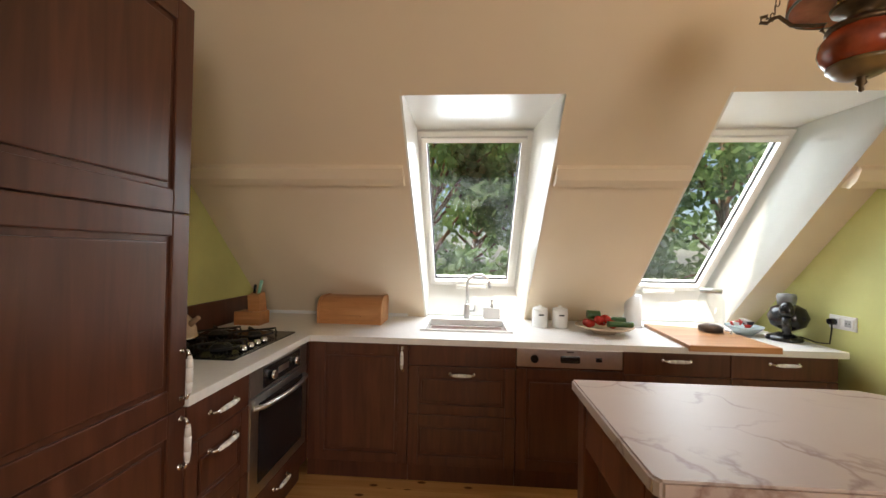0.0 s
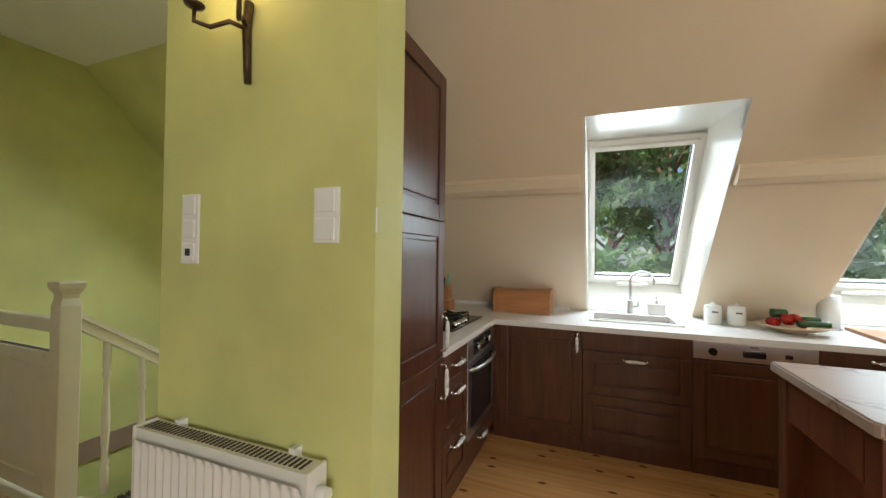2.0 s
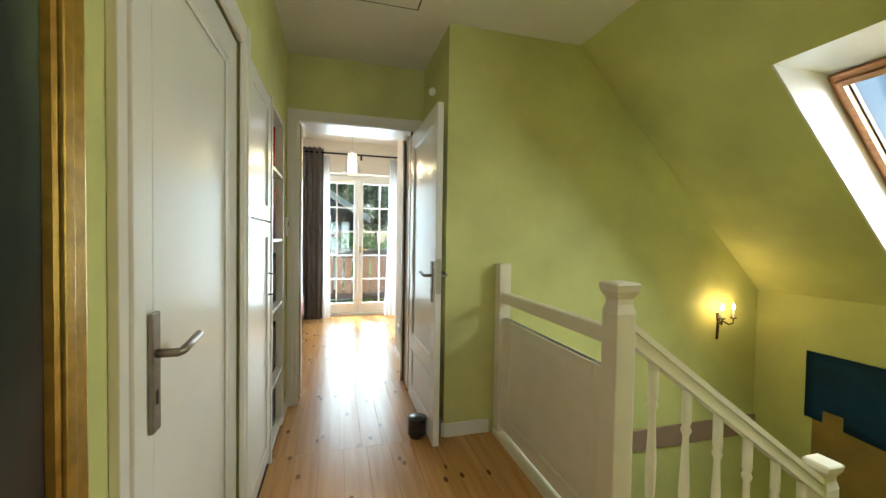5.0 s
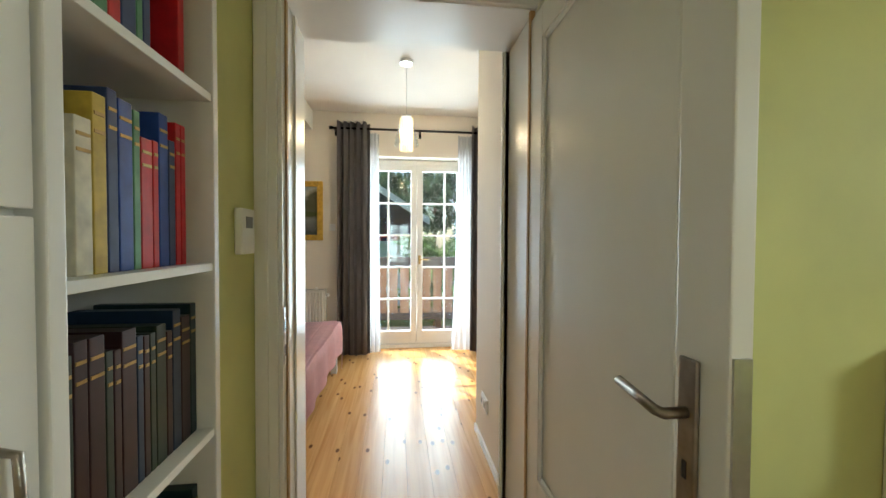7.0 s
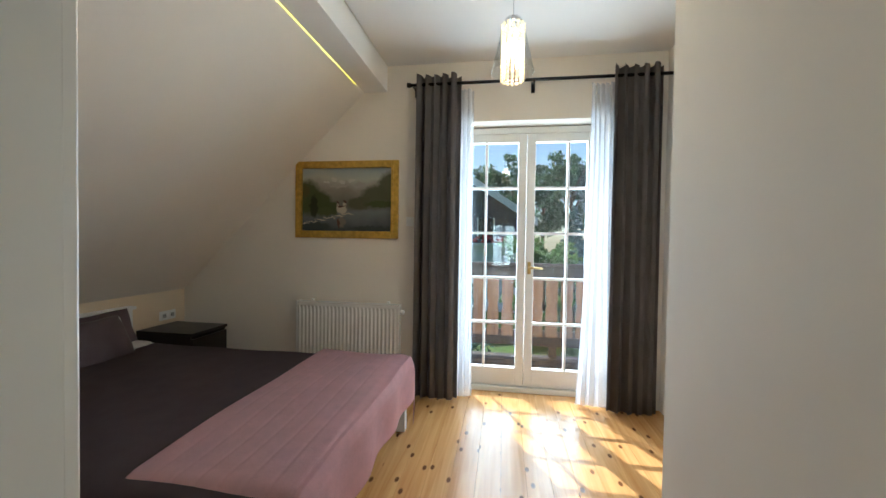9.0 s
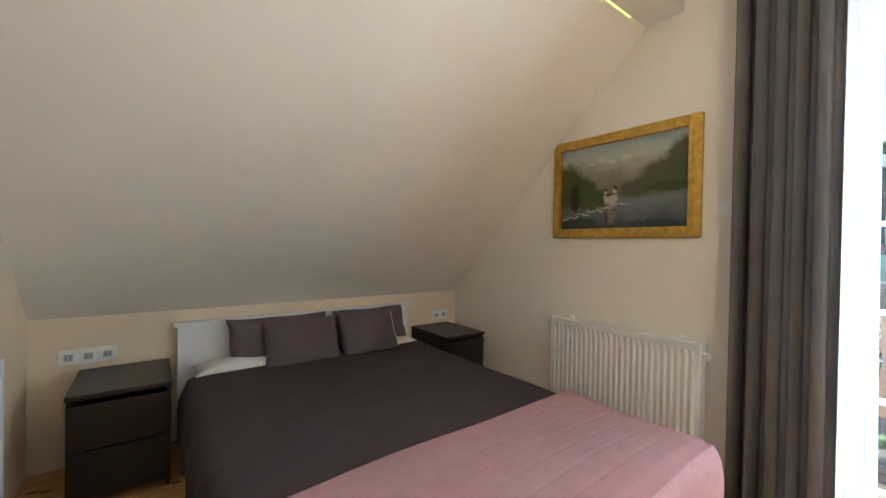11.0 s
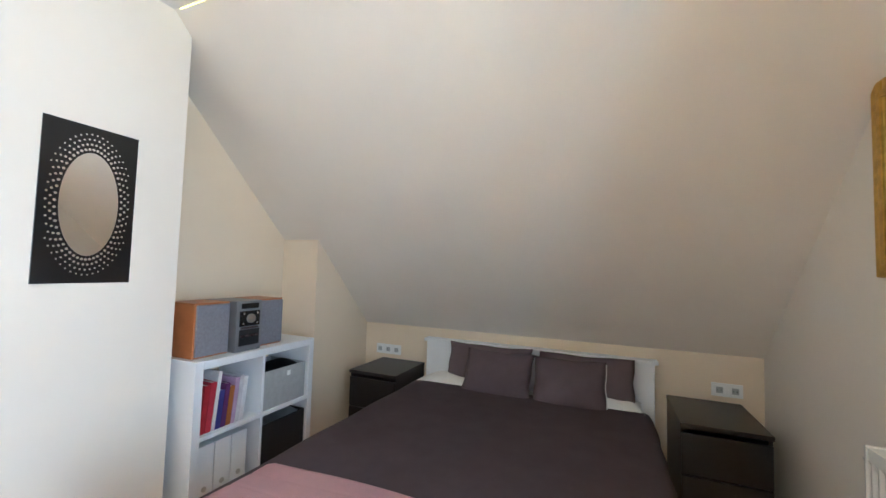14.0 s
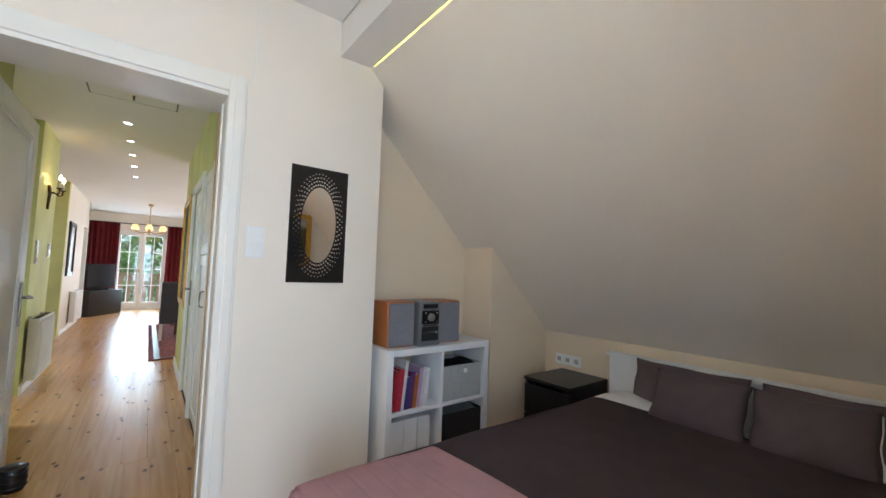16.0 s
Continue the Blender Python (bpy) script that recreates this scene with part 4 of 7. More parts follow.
def open_box(name, x0, x1, y0, y1, z0, z1, m_, label):
    b_ = thing(name, ((x0 + x1) / 2, (y0 + y1) / 2, z0), label, "box")
    part("body", boxes((x0, x0 + 0.006, y0, y1, z0, z1), (x1 - 0.006, x1, y0, y1, z0, z1), (x0 + 0.006, x1 - 0.006, y0, y0 + 0.006, z0, z1), (x0 + 0.006, x1 - 0.006, y1 - 0.006, y1, z0, z1), (x0 + 0.006, x1 - 0.006, y0 + 0.006, y1 - 0.006, z0, z0 + 0.006)), m_, b_)
    part("folded_cloth", sheet(lambda u, v: (x0 + 0.01 + u * (x1 - x0 - 0.02), y0 + 0.01 + v * (y1 - y0 - 0.02), z1 - 0.03 + 0.05 * math.sin(3 * u + 5 * v) * math.sin(math.pi * u) * math.sin(math.pi * v) + 0.03 * math.sin(math.pi * u)), 10, 10, -0.01), M_DARKBOX if m_ is M_GREYBOX else M_GREYBOX, b_, "crumpled cloth")
    return b_


gb = open_box("storage_box", SX0 + 0.02, SX0 + 0.35, SY0 + T + 0.015, ym - 0.02, zsh, zsh + 0.24, M_GREYBOX, "pale grey fabric storage box in the cube shelf")
part("label_tab", box(SX0 + 0.016, SX0 + 0.02, -2.1, -2.07, zsh + 0.18, zsh + 0.21), M_PLASTIC, gb)
open_box("storage_box", SX0 + 0.01, SX0 + 0.35, SY0 + T + 0.015, ym - 0.02, T, T + 0.29, M_DARKBOX, "black fabric storage box filled with cloth")

for k, (y0, y1) in enumerate(((-1.66, -1.45), (-2.06, -1.86))):
    sp = thing("loudspeaker", (-4.72, (y0 + y1) / 2, SH), "small cherry veneer loudspeaker with grey cloth front", "loudspeaker", "pair of loudspeakers")
    o = -0.0
    part("cabinet", box(-4.84 + o, -4.62, y0, y1, SH, SH + 0.30, bevel=0.004), M_CHERRY, sp)
    part("grille", box(-4.855 + o, -4.84 + o, y0 + 0.008, y1 - 0.008, SH + 0.01, SH + 0.29, bevel=0.004), M_SPEAKER, sp)
hf = thing("stereo", (-4.75, -1.76, SH), "grey compact stereo system with cassette deck and dial", "stereo")
part("body", box(-4.89, -4.62, -1.85, -1.67, SH, SH + 0.30, bevel=0.006), M_SILVER, hf)
part("display", box(-4.894, -4.89, -1.82, -1.70, SH + 0.255, SH + 0.285), M_BLACK, hf)
part("fascia", box(-4.895, -4.89, -1.83, -1.69, SH + 0.15, SH + 0.24, bevel=0.001), M_BLACK, hf)
part("volume_dial", tube(bmesh.new(), [(-4.892, -1.76, SH + 0.195), (-4.912, -1.76, SH + 0.195)], 0.026, 18), M_STEEL, hf)
part("cassette_deck", box(-4.895, -4.89, -1.83, -1.69, SH + 0.035, SH + 0.13, bevel=0.001), M_IRON, hf)
part("disc_tray", box(-4.897, -4.89, -1.82, -1.70, SH + 0.135, SH + 0.146), M_CHROME, hf)
for z in (0.165, 0.225):
    for y in (-1.815, -1.72):
        part("knob", tube(bmesh.new(), [(-4.894, y + 0.007, SH + z), (-4.902, y + 0.007, SH + z)], 0.006, 10), M_CHROME, hf)
for k in range(4):
    part("button", box(-4.899, -4.895, -1.82 + k * 0.034, -1.795 + k * 0.034, SH + 0.085, SH + 0.1), M_CHROME, hf)


# ---- radiators, sockets, switches ----
def radiator(name, axis, a, b, face, out, z0, z1, label, depth=0.1, vent=True, slots=False):
    """Panel radiator on a wall. axis: the way it runs."""
    r = thing(name, ((a + b) / 2, face, z0) if axis == "x" else (face, (a + b) / 2, z0), label, "radiator")

    def bb(p, q, d0, d1, za, zb, bev=0.0):
        lo, hi = face + out * d0, face + out * d1
        return box(p, q, lo, hi, za, zb, bevel=bev) if axis == "x" else box(lo, hi, p, q, za, zb, bevel=bev)
    part("front_panel", bb(a + 0.01, b - 0.01, depth - 0.014, depth - 0.006, z0, z1 - 0.01), M_ENAMEL, r)
    part("back_panel", bb(a + 0.01, b - 0.01, 0.025, 0.033, z0, z1 - 0.01), M_ENAMEL, r)
    part("end_cover", bb(a, a + 0.012, 0.02, depth, z0, z1, 0.003), M_ENAMEL, r)
    part("end_cover", bb(b - 0.012, b, 0.02, depth, z0, z1, 0.003), M_ENAMEL, r)
    n = int((b - a - 0.05) / 0.0345)

    def flute(u, v):
        w_ = max(0.0, min(1.0, 0.5 + 1.1 * math.cos(2 * math.pi * n * u))) * min(1.0, v * 14, (1 - v) * 14)
        p, d = a + 0.02 + (b - a - 0.04) * u, face + out * (depth - 0.004 + 0.018 * (1 - w_))
        z = z0 + 0.02 + (z1 - z0 - 0.055) * v
        return (p, d, z) if axis == "x" else (d, p, z)
    part("fluted_panel", sheet(flute, n * 8, 16), M_ENAMEL, r)
    if slots:
        m_ = int((b - a - 0.06) / 0.018)
        for k in range(m_):
            c = a + 0.03 + (b - a - 0.06) * k / m_
            part("slot", bb(c, c + 0.009, 0.034, depth - 0.018, z1 - 0.006, z1 - 0.003), M_LINE, r)
    part("top_grille", bb(a + 0.012, b - 0.012, 0.022, depth - 0.004, z1 - 0.012, z1 - 0.005), M_ENAMEL, r)
    for c in (a + 0.12, b - 0.12):
        part("bracket", bb(c - 0.012, c + 0.012, 0.0, 0.03, z1 - 0.02, z1 + 0.012, 0.002), M_PLASTIC, r)
    lo = face + out * depth * 0.6
    for e in ((b, b + 0.035) if vent else (a - 0.035, a),):
        pts = [(e[0], lo, z1 - 0.07), (e[1], lo, z1 - 0.07)] if axis == "x" else [(lo, e[0], z1 - 0.07), (lo, e[1], z1 - 0.07)]
        part("valve_cap", tube(bmesh.new(), pts, 0.02, 14), M_PLASTIC, r)
    return r


radiator("radiator", "x", -1.54, -0.80, 0.735, -1, 0.13, 0.735, "white ribbed panel radiator under the light switches", slots=True)
radiator("radiator", "y", -1.86, -0.90, -7.79, 1, 0.19, 0.785, "white ribbed panel radiator under the landscape painting")
radiator("radiator", "x", 3.3, 4.3, 1.0, -1, 0.13, 0.72, "white panel radiator in the living room")


def wall_plate(name, axis, face, out, a, b, z0, z1, rows, label, category="switch", horiz=False, m_=M_PLASTIC, holes=False):
    p = thing(name, ((a + b) / 2, face, (z0 + z1) / 2) if axis == "x" else (face, (a + b) / 2, (z0 + z1) / 2), label, category)

    def bb(p0, q0, d0, d1, za, zb, bev):
        lo, hi = face + out * d0, face + out * d1
        return box(p0, q0, lo, hi, za, zb, bevel=bev) if axis == "x" else box(lo, hi, p0, q0, za, zb, bevel=bev)
    part("plate", bb(a, b, 0, 0.009, z0, z1, 0.003), m_, p)
    for k in range(rows):
        if horiz:
            c0, c1 = a + (b - a) * k / rows + 0.01, a + (b - a) * (k + 1) / rows - 0.01
            q = (c0, c1, z0 + 0.012, z1 - 0.012)
        else:
            e0, e1 = z0 + (z1 - z0) * k / rows + 0.009, z0 + (z1 - z0) * (k + 1) / rows - 0.009
            q = (a + 0.012, b - 0.012, e0, e1)
        rk = part("rocker" if not holes else "socket", bb(q[0], q[1], 0.009, 0.015, q[2], q[3], 0.003), m_, p)
        if holes:
            c = (q[0] + q[1]) / 2
            zc = (q[2] + q[3]) / 2
            part("socket_well", bb(c - 0.019, c + 0.019, 0.0151, 0.0155, zc - 0.019, zc + 0.019, 0), M_GREYBOX, p)
            for s in (-0.009, 0.009):
                part("hole", bb(c + s - 0.003, c + s + 0.003, 0.0155, 0.016, zc - 0.003, zc + 0.003, 0), M_BLACK, p)
    return p


wall_plate("light_switch", "x", 0.735, -1, -0.875, -0.785, 1.355, 1.52, 2, "white double rocker switch on the green partition")
s3 = wall_plate("light_switch", "x", 0.735, -1, -1.455, -1.372, 1.282, 1.525, 3, "white triple switch on the green partition")
part("indicator", box(-1.425, -1.40, 0.7195, 0.7225, 1.31, 1.335), M_IRON, s3)
wall_plate("light_switch", "y", -4.8, -1, -0.685, -0.59, 1.37, 1.54, 2, "white double rocker switch beside the bedroom door")
wall_plate("socket", "x", -3.09, 1, -5.21, -4.96, 0.575, 0.66, 3, "white triple socket over the bedside table", "socket", True, M_PLASTIC, True)
wall_plate("socket", "x", -3.09, 1, -7.68, -7.51, 0.575, 0.66, 2, "white double socket over the bedside table", "socket", True, M_PLASTIC, True)
wall_plate("socket", "y", 2.33, -1, 2.58, 2.74, 0.97, 1.05, 2, "white double socket on the green kitchen wall", "socket", True, M_PLASTIC, True)
wall_plate("socket", "x", 0.5, -1, -5.6, -5.44, 0.27, 0.36, 2, "white double socket low on the bedroom wall", "socket", True, M_PLASTIC, True)
wall_plate("light_switch", "y", -7.79, 1, -0.87, -0.80, 1.47, 1.55, 1, "beige rocker switch beside the curtain")
th = thing("thermostat", (-4.35, -0.55, 1.39), "white wall thermostat with a small dark display", "thermostat")
part("case", box(-4.40, -4.30, -0.55, -0.525, 1.325, 1.465, bevel=0.006), M_PLASTIC, th)
part("display", box(-4.375, -4.325, -0.525, -0.523, 1.405, 1.44), M_SILVER, th)


structure("trim_paint_chip", box(-0.6655, -0.6635, 0.7345, 0.740, 1.385, 1.455), M_PLASTIC, "white plaster showing where the corner paint chipped", "paint chip")

# ---- pictures ----
def framed(name, axis, face, out, a, b, z0, z1, fw, canvas, label, m_=M_GOLD):
    p = thing(name, ((a + b) / 2, face, z0) if axis == "x" else (face, (a + b) / 2, z0), label, "painting")

    def bb(p0, q0, d0, d1, za, zb, bev):
        lo, hi = face + out * d0, face + out * d1
        return box(p0, q0, lo, hi, za, zb, bevel=bev) if axis == "x" else box(lo, hi, p0, q0, za, zb, bevel=bev)
    part("canvas", bb(a + fw * 0.8, b - fw * 0.8, 0.004, 0.012, z0 + fw * 0.8, z1 - fw * 0.8, 0), canvas, p)
    for q in ((a, a + fw, z0, z1), (b - fw, b, z0, z1), (a + fw, b - fw, z0, z0 + fw), (a + fw, b - fw, z1 - fw, z1)):
        part("frame", bb(q[0], q[1], 0.0, 0.03, q[2], q[3], 0.007), m_, p)
    e = fw * 0.32
    for q in ((a + fw - e, a + fw, z0 + fw - e, z1 - fw + e), (b - fw, b - fw + e, z0 + fw - e, z1 - fw + e), (a + fw, b - fw, z0 + fw - e, z0 + fw), (a + fw, b - fw, z1 - fw, z1 - fw + e)):
        part("inner_moulding", bb(q[0], q[1], 0.03, 0.037, q[2], q[3], 0.002), m_, p)
    return p

def misty_picture(name, stops, lo, hi, blobs, axis="x", wob=0.3, blur=0.05, grain=11.0, edge=(0.55, 1.25)):
    """Oil paint: bands of colour by height, and soft brushed shapes (place along the wall, z, half width, half height, colour)."""
    m = picture_mat(name, stops, 2, lo, hi, 0.62, 5.0, wob)
    t = m.node_tree
    b = t.nodes["Principled BSDF"]
    b.inputs["Specular IOR Level"].default_value = 0.25
    out = b.inputs["Base Color"].links[0].from_socket
    g, n, d = t.nodes.new("ShaderNodeNewGeometry"), t.nodes.new("ShaderNodeTexNoise"), t.nodes.new("ShaderNodeVectorMath")
    n.inputs["Scale"].default_value, n.inputs["Detail"].default_value = grain, 7
    d.operation, d.inputs[1].default_value = "MULTIPLY_ADD", (blur, blur, blur)
    t.links.new(g.outputs["Position"], n.inputs["Vector"]), t.links.new(n.outputs["Color"], d.inputs[0])
    t.links.new(g.outputs["Position"], d.inputs[2])
    for x, z, w_, h_, colour in blobs:
        su, le, mr, mx = (t.nodes.new("ShaderNode" + k) for k in ("VectorMath", "VectorMath", "MapRange", "MixRGB"))
        su.operation, su.inputs[1].default_value = "MULTIPLY_ADD", (1 / w_, 0.0, 1 / h_) if axis == "x" else (0.0, 1 / w_, 1 / h_)
        px, pz = -(x + blur / 2) / w_, -(z + blur / 2) / h_
        su.inputs[2].default_value = (px, 0.0, pz) if axis == "x" else (0.0, px, pz)
        le.operation = "LENGTH"
        for k, v in ((1, edge[0]), (2, edge[1]), (3, 0.95), (4, 0.0)):
            mr.inputs[k].default_value = v
        mx.inputs[2].default_value = (*colour, 1)
        t.links.new(d.outputs[0], su.inputs[0]), t.links.new(su.outputs[0], le.inputs[0])
        t.links.new(le.outputs["Value"], mr.inputs[0]), t.links.new(mr.outputs[0], mx.inputs[0])
        t.links.new(out, mx.inputs[1])
        out = mx.outputs[0]
    t.links.new(out, b.inputs["Base Color"])
    return m


WOOD, FAR, CASTLE, TILE, WATER = (0.058, 0.074, 0.022), (0.085, 0.088, 0.048), (0.46, 0.39, 0.29), (0.085, 0.035, 0.025), (0.045, 0.055, 0.05)
SNOW = (0.50, 0.47, 0.40)
LAKE = [(-1.62, 1.86, 0.03, 0.012, SNOW), (-1.54, 1.885, 0.03, 0.02, SNOW), (-1.47, 1.86, 0.03, 0.014, SNOW), (-1.38, 1.875, 0.035, 0.018, SNOW), (-1.50, 1.83, 0.10, 0.02, (0.36, 0.33, 0.27)), (-1.30, 1.84, 0.06, 0.02, (0.34, 0.31, 0.26)),
        (-1.80, 1.72, 0.13, 0.17, WOOD), (-1.67, 1.66, 0.11, 0.12, WOOD), (-1.57, 1.62, 0.08, 0.07, WOOD), (-1.74, 1.64, 0.04, 0.10, (0.02, 0.028, 0.01)), (-1.83, 1.78, 0.05, 0.06, (0.085, 0.075, 0.025)), (-1.62, 1.60, 0.06, 0.04, (0.07, 0.085, 0.03)),
        (-1.03, 1.80, 0.11, 0.15, FAR), (-1.16, 1.73, 0.13, 0.10, FAR), (-1.30, 1.67, 0.12, 0.06, FAR), (-1.10, 1.66, 0.16, 0.03, WOOD), (-1.72, 1.455, 0.15, 0.04, WATER), (-1.2, 1.44, 0.2, 0.03, WATER),
        (-1.47, 1.605, 0.05, 0.034, CASTLE), (-1.51, 1.645, 0.014, 0.03, CASTLE), (-1.445, 1.65, 0.012, 0.032, CASTLE), (-1.475, 1.642, 0.048, 0.009, TILE), (-1.51, 1.68, 0.013, 0.013, TILE), (-1.445, 1.685, 0.011, 0.014, TILE), (-1.475, 1.50, 0.04, 0.05, (0.19, 0.155, 0.12)), (-1.50, 1.49, 0.012, 0.05, TILE)]
LAKE += [(-1.84 + 0.085 * k, 1.485 + 0.018 * k, 0.06, 0.0055, CASTLE) for k in range(6)]
M_VIEW = misty_picture("painted_lake_view", [(0.0, (0.055, 0.065, 0.065)), (0.3, (0.17, 0.18, 0.175)), (0.37, (0.13, 0.125, 0.10)), (0.5, (0.17, 0.15, 0.115)), (0.66, (0.25, 0.225, 0.18)), (0.76, (0.36, 0.335, 0.28)), (0.84, (0.42, 0.42, 0.34)), (1.0, (0.33, 0.37, 0.37))], 1.41, 1.99, LAKE, "y", 0.16, 0.06, 24.0, (0.75, 1.12))
land = framed("painting", "y", -7.79, 1, -1.915, -0.94, 1.355, 2.05, 0.065, M_VIEW, "gilt framed oil painting of a lake below snowy mountains")

RUST, DIM, HERD, GLADE, EARTH = (0.16, 0.06, 0.032), (0.022, 0.032, 0.028), (0.12, 0.145, 0.165), (0.33, 0.32, 0.13), (0.24, 0.115, 0.05)
SHAPES = [(-1.51, 1.75, 0.07, 0.22, GLADE), (-1.52, 1.53, 0.12, 0.12, (0.21, 0.24, 0.12)), (-1.74, 1.72, 0.10, 0.24, DIM), (-1.33, 1.80, 0.10, 0.13, DIM), (-1.15, 1.70, 0.12, 0.3, DIM), (-1.82, 1.4, 0.07, 0.3, DIM),
          (-1.46, 1.10, 0.17, 0.09, EARTH), (-1.2, 1.05, 0.15, 0.09, EARTH), (-1.68, 1.29, 0.06, 0.07, HERD), (-1.58, 1.25, 0.07, 0.07, HERD), (-1.46, 1.23, 0.09, 0.06, HERD), (-1.36, 1.22, 0.09, 0.08, (0.075, 0.09, 0.11)), (-1.22, 1.2, 0.1, 0.1, HERD),
          (-1.39, 1.35, 0.055, 0.085, RUST), (-1.375, 1.46, 0.018, 0.024, RUST), (-1.525, 1.39, 0.034, 0.075, DIM), (-1.519, 1.485, 0.018, 0.022, DIM)]
SHAPES += [(x, 1.09, 0.012, 0.10, HERD if x < -1.45 else DIM) for x in (-1.66, -1.60, -1.54, -1.49, -1.43, -1.38, -1.32, -1.25)]
M_DUSK = misty_picture("painted_dusk", [(0.0, (0.03, 0.022, 0.016)), (0.2, (0.06, 0.045, 0.035)), (0.42, (0.06, 0.085, 0.08)), (0.6, (0.12, 0.16, 0.09)), (0.8, (0.07, 0.12, 0.065)), (1.0, (0.09, 0.13, 0.065))], 0.9, 2.1, SHAPES)
dark = framed("painting", "x", -0.55, 1, -1.95, -0.98, 0.84, 2.12, 0.06, M_DUSK, "large gilt framed dark painting of a misty wood")

# ---- kitchen ----
WT = 0.86


def pull(owner, at, along, out, length=0.11):
    """Bow handle with a white porcelain grip between metal ends."""
    p, a, o = Vector(at), Vector(along), Vector(out)
    bm = bmesh.new()
    pts = [p + o * 0.03 + a * length * t_ for t_ in (-0.4, -0.34, -0.15, 0.15, 0.34, 0.4)]
    rr = (0.006, 0.0085, 0.011, 0.011, 0.0085, 0.006)
    for i in range(5):
        tube(bm, pts[i:i + 2], rr[i], 10, rr[i + 1])
    h = part("handle", bm, M_PORC, owner, "white porcelain handle grip")
    for e in (-1, 1):
        bm = bmesh.new()
        tube(bm, [p + a * e * length / 2, p + a * e * length / 2 + o * 0.022, p + a * e * length * 0.38 + o * 0.03], 0.0055, 8)
        tube(bm, [p + a * e * length / 2, p + a * e * length / 2 + o * 0.004], 0.010, 10)
        part("handle_post", bm, M_CHROME, h, "chrome handle post")


def front(owner, name, axis, a, b, z0, z1, face, out, flat=False, frame_w=0.06):
    """A drawer or door front: a frame with a raised panel, or a plain slab."""
    def bb(p, q, d0, d1, za, zb, bev=0.003):
        lo, hi = face + out * d0, face + out * d1
        return box(p, q, lo, hi, za, zb, bevel=bev) if axis == "x" else box(lo, hi, p, q, za, zb, bevel=bev)
    a, b, z0, z1 = a + 0.002, b - 0.002, z0 + 0.002, z1 - 0.002
    if flat:
        return part(name, bb(a, b, 0, 0.02, z0, z1, 0.004), M_DARKWOOD, owner)
    f = frame_w
    base = part(name, bb(a, b, 0, 0.012, z0, z1), M_DARKWOOD, owner)
    for q in ((a, a + f, z0, z1), (b - f, b, z0, z1), (a + f, b - f, z0, z0 + f), (a + f, b - f, z1 - f, z1)):
        part("front_frame", bb(q[0], q[1], 0.012, 0.022, q[2], q[3], 0.004), M_DARKWOOD, base)
    part("raised_panel", bb(a + f + 0.018, b - f - 0.018, 0.012, 0.02, z0 + f + 0.018, z1 - f - 0.018, 0.006), M_DARKWOOD, base)
    return base


def unit(name, axis, a, b, face, out, depth, label, z0=0.0, z1=WT - 0.035, cat="cabinet"):
    c = thing(name, ((a + b) / 2, face, z0) if axis == "x" else (face, (a + b) / 2, z0), label, cat, "fitted kitchen units")

    def bb(p, q, d0, d1, za, zb):
        lo, hi = face + out * d0, face + out * d1
        return box(p, q, lo, hi, za, zb) if axis == "x" else box(lo, hi, p, q, za, zb)
    part("body", bb(a + 0.001, b - 0.001, -depth, -0.001, z0 + 0.1, z1), M_DARKWOOD, c)
    part("plinth", bb(a + 0.001, b - 0.001, -depth + 0.02, -0.012, z0, z0 + 0.1), M_DARKWOOD, c)
    return c


FY, FX = 2.602, -0.802
u1 = unit("base_cabinet", "x", -0.79, -0.17, FY, -1, 0.6, "dark stained corner base cabinet with one panelled door")
front(u1, "door", "x", -0.74, -0.17, 0.11, 0.822, FY, -1)
pull(u1, (-0.205, FY - 0.022, 0.735), (0, 0, 1), (0, -1, 0), 0.13)
u2 = unit("base_cabinet", "x", -0.17, 0.465, FY, -1, 0.6, "dark stained sink unit with a blank top and two drawers")
front(u2, "drawer_front", "x", -0.17, 0.465, 0.70, 0.822, FY, -1, True)
front(u2, "drawer_front", "x", -0.17, 0.465, 0.41, 0.70, FY, -1)
front(u2, "drawer_front", "x", -0.17, 0.465, 0.11, 0.41, FY, -1)
pull(u2, (0.15, FY - 0.02, 0.655), (1, 0, 0), (0, -1, 0), 0.14)
dw = unit("dishwasher", "x", 0.465, 1.075, FY, -1, 0.6, "built-in dishwasher with steel control panel and dark wooden front", cat="dishwasher")
part("control_panel", box(0.47, 1.07, FY - 0.022, FY, 0.715, 0.822, bevel=0.003), M_STEEL, dw)
part("knob", tube(bmesh.new(), [(0.57, FY - 0.022, 0.765), (0.57, FY - 0.04, 0.765)], 0.022, 18), M_BLACK, dw)
part("handle_recess", box(0.72, 0.83, FY - 0.026, FY - 0.021, 0.745, 0.785, bevel=0.008), M_BLACK, dw)
part("logo_bar", box(0.755, 0.795, FY - 0.0235, FY - 0.0215, 0.803, 0.809), M_IRON, dw)
part("button", box(0.92, 0.955, FY - 0.026, FY - 0.021, 0.755, 0.78, bevel=0.002), M_BLACK, dw)
front(dw, "door", "x", 0.465, 1.075, 0.11, 0.705, FY, -1)
for a, b in ((1.075, 1.665), (1.665, 2.235)):
    u = unit("base_cabinet", "x", a, b, FY, -1, 0.6, "dark stained drawer unit with porcelain handles")
    front(u, "drawer_front", "x", a, b, 0.69, 0.822, FY, -1, True)
    front(u, "drawer_front", "x", a, b, 0.41, 0.69, FY, -1)
    front(u, "drawer_front", "x", a, b, 0.11, 0.41, FY, -1)
    for z in (0.78, 0.64, 0.36):
        pull(u, ((a + b) / 2, FY - 0.02, z), (1, 0, 0), (0, -1, 0), 0.15)
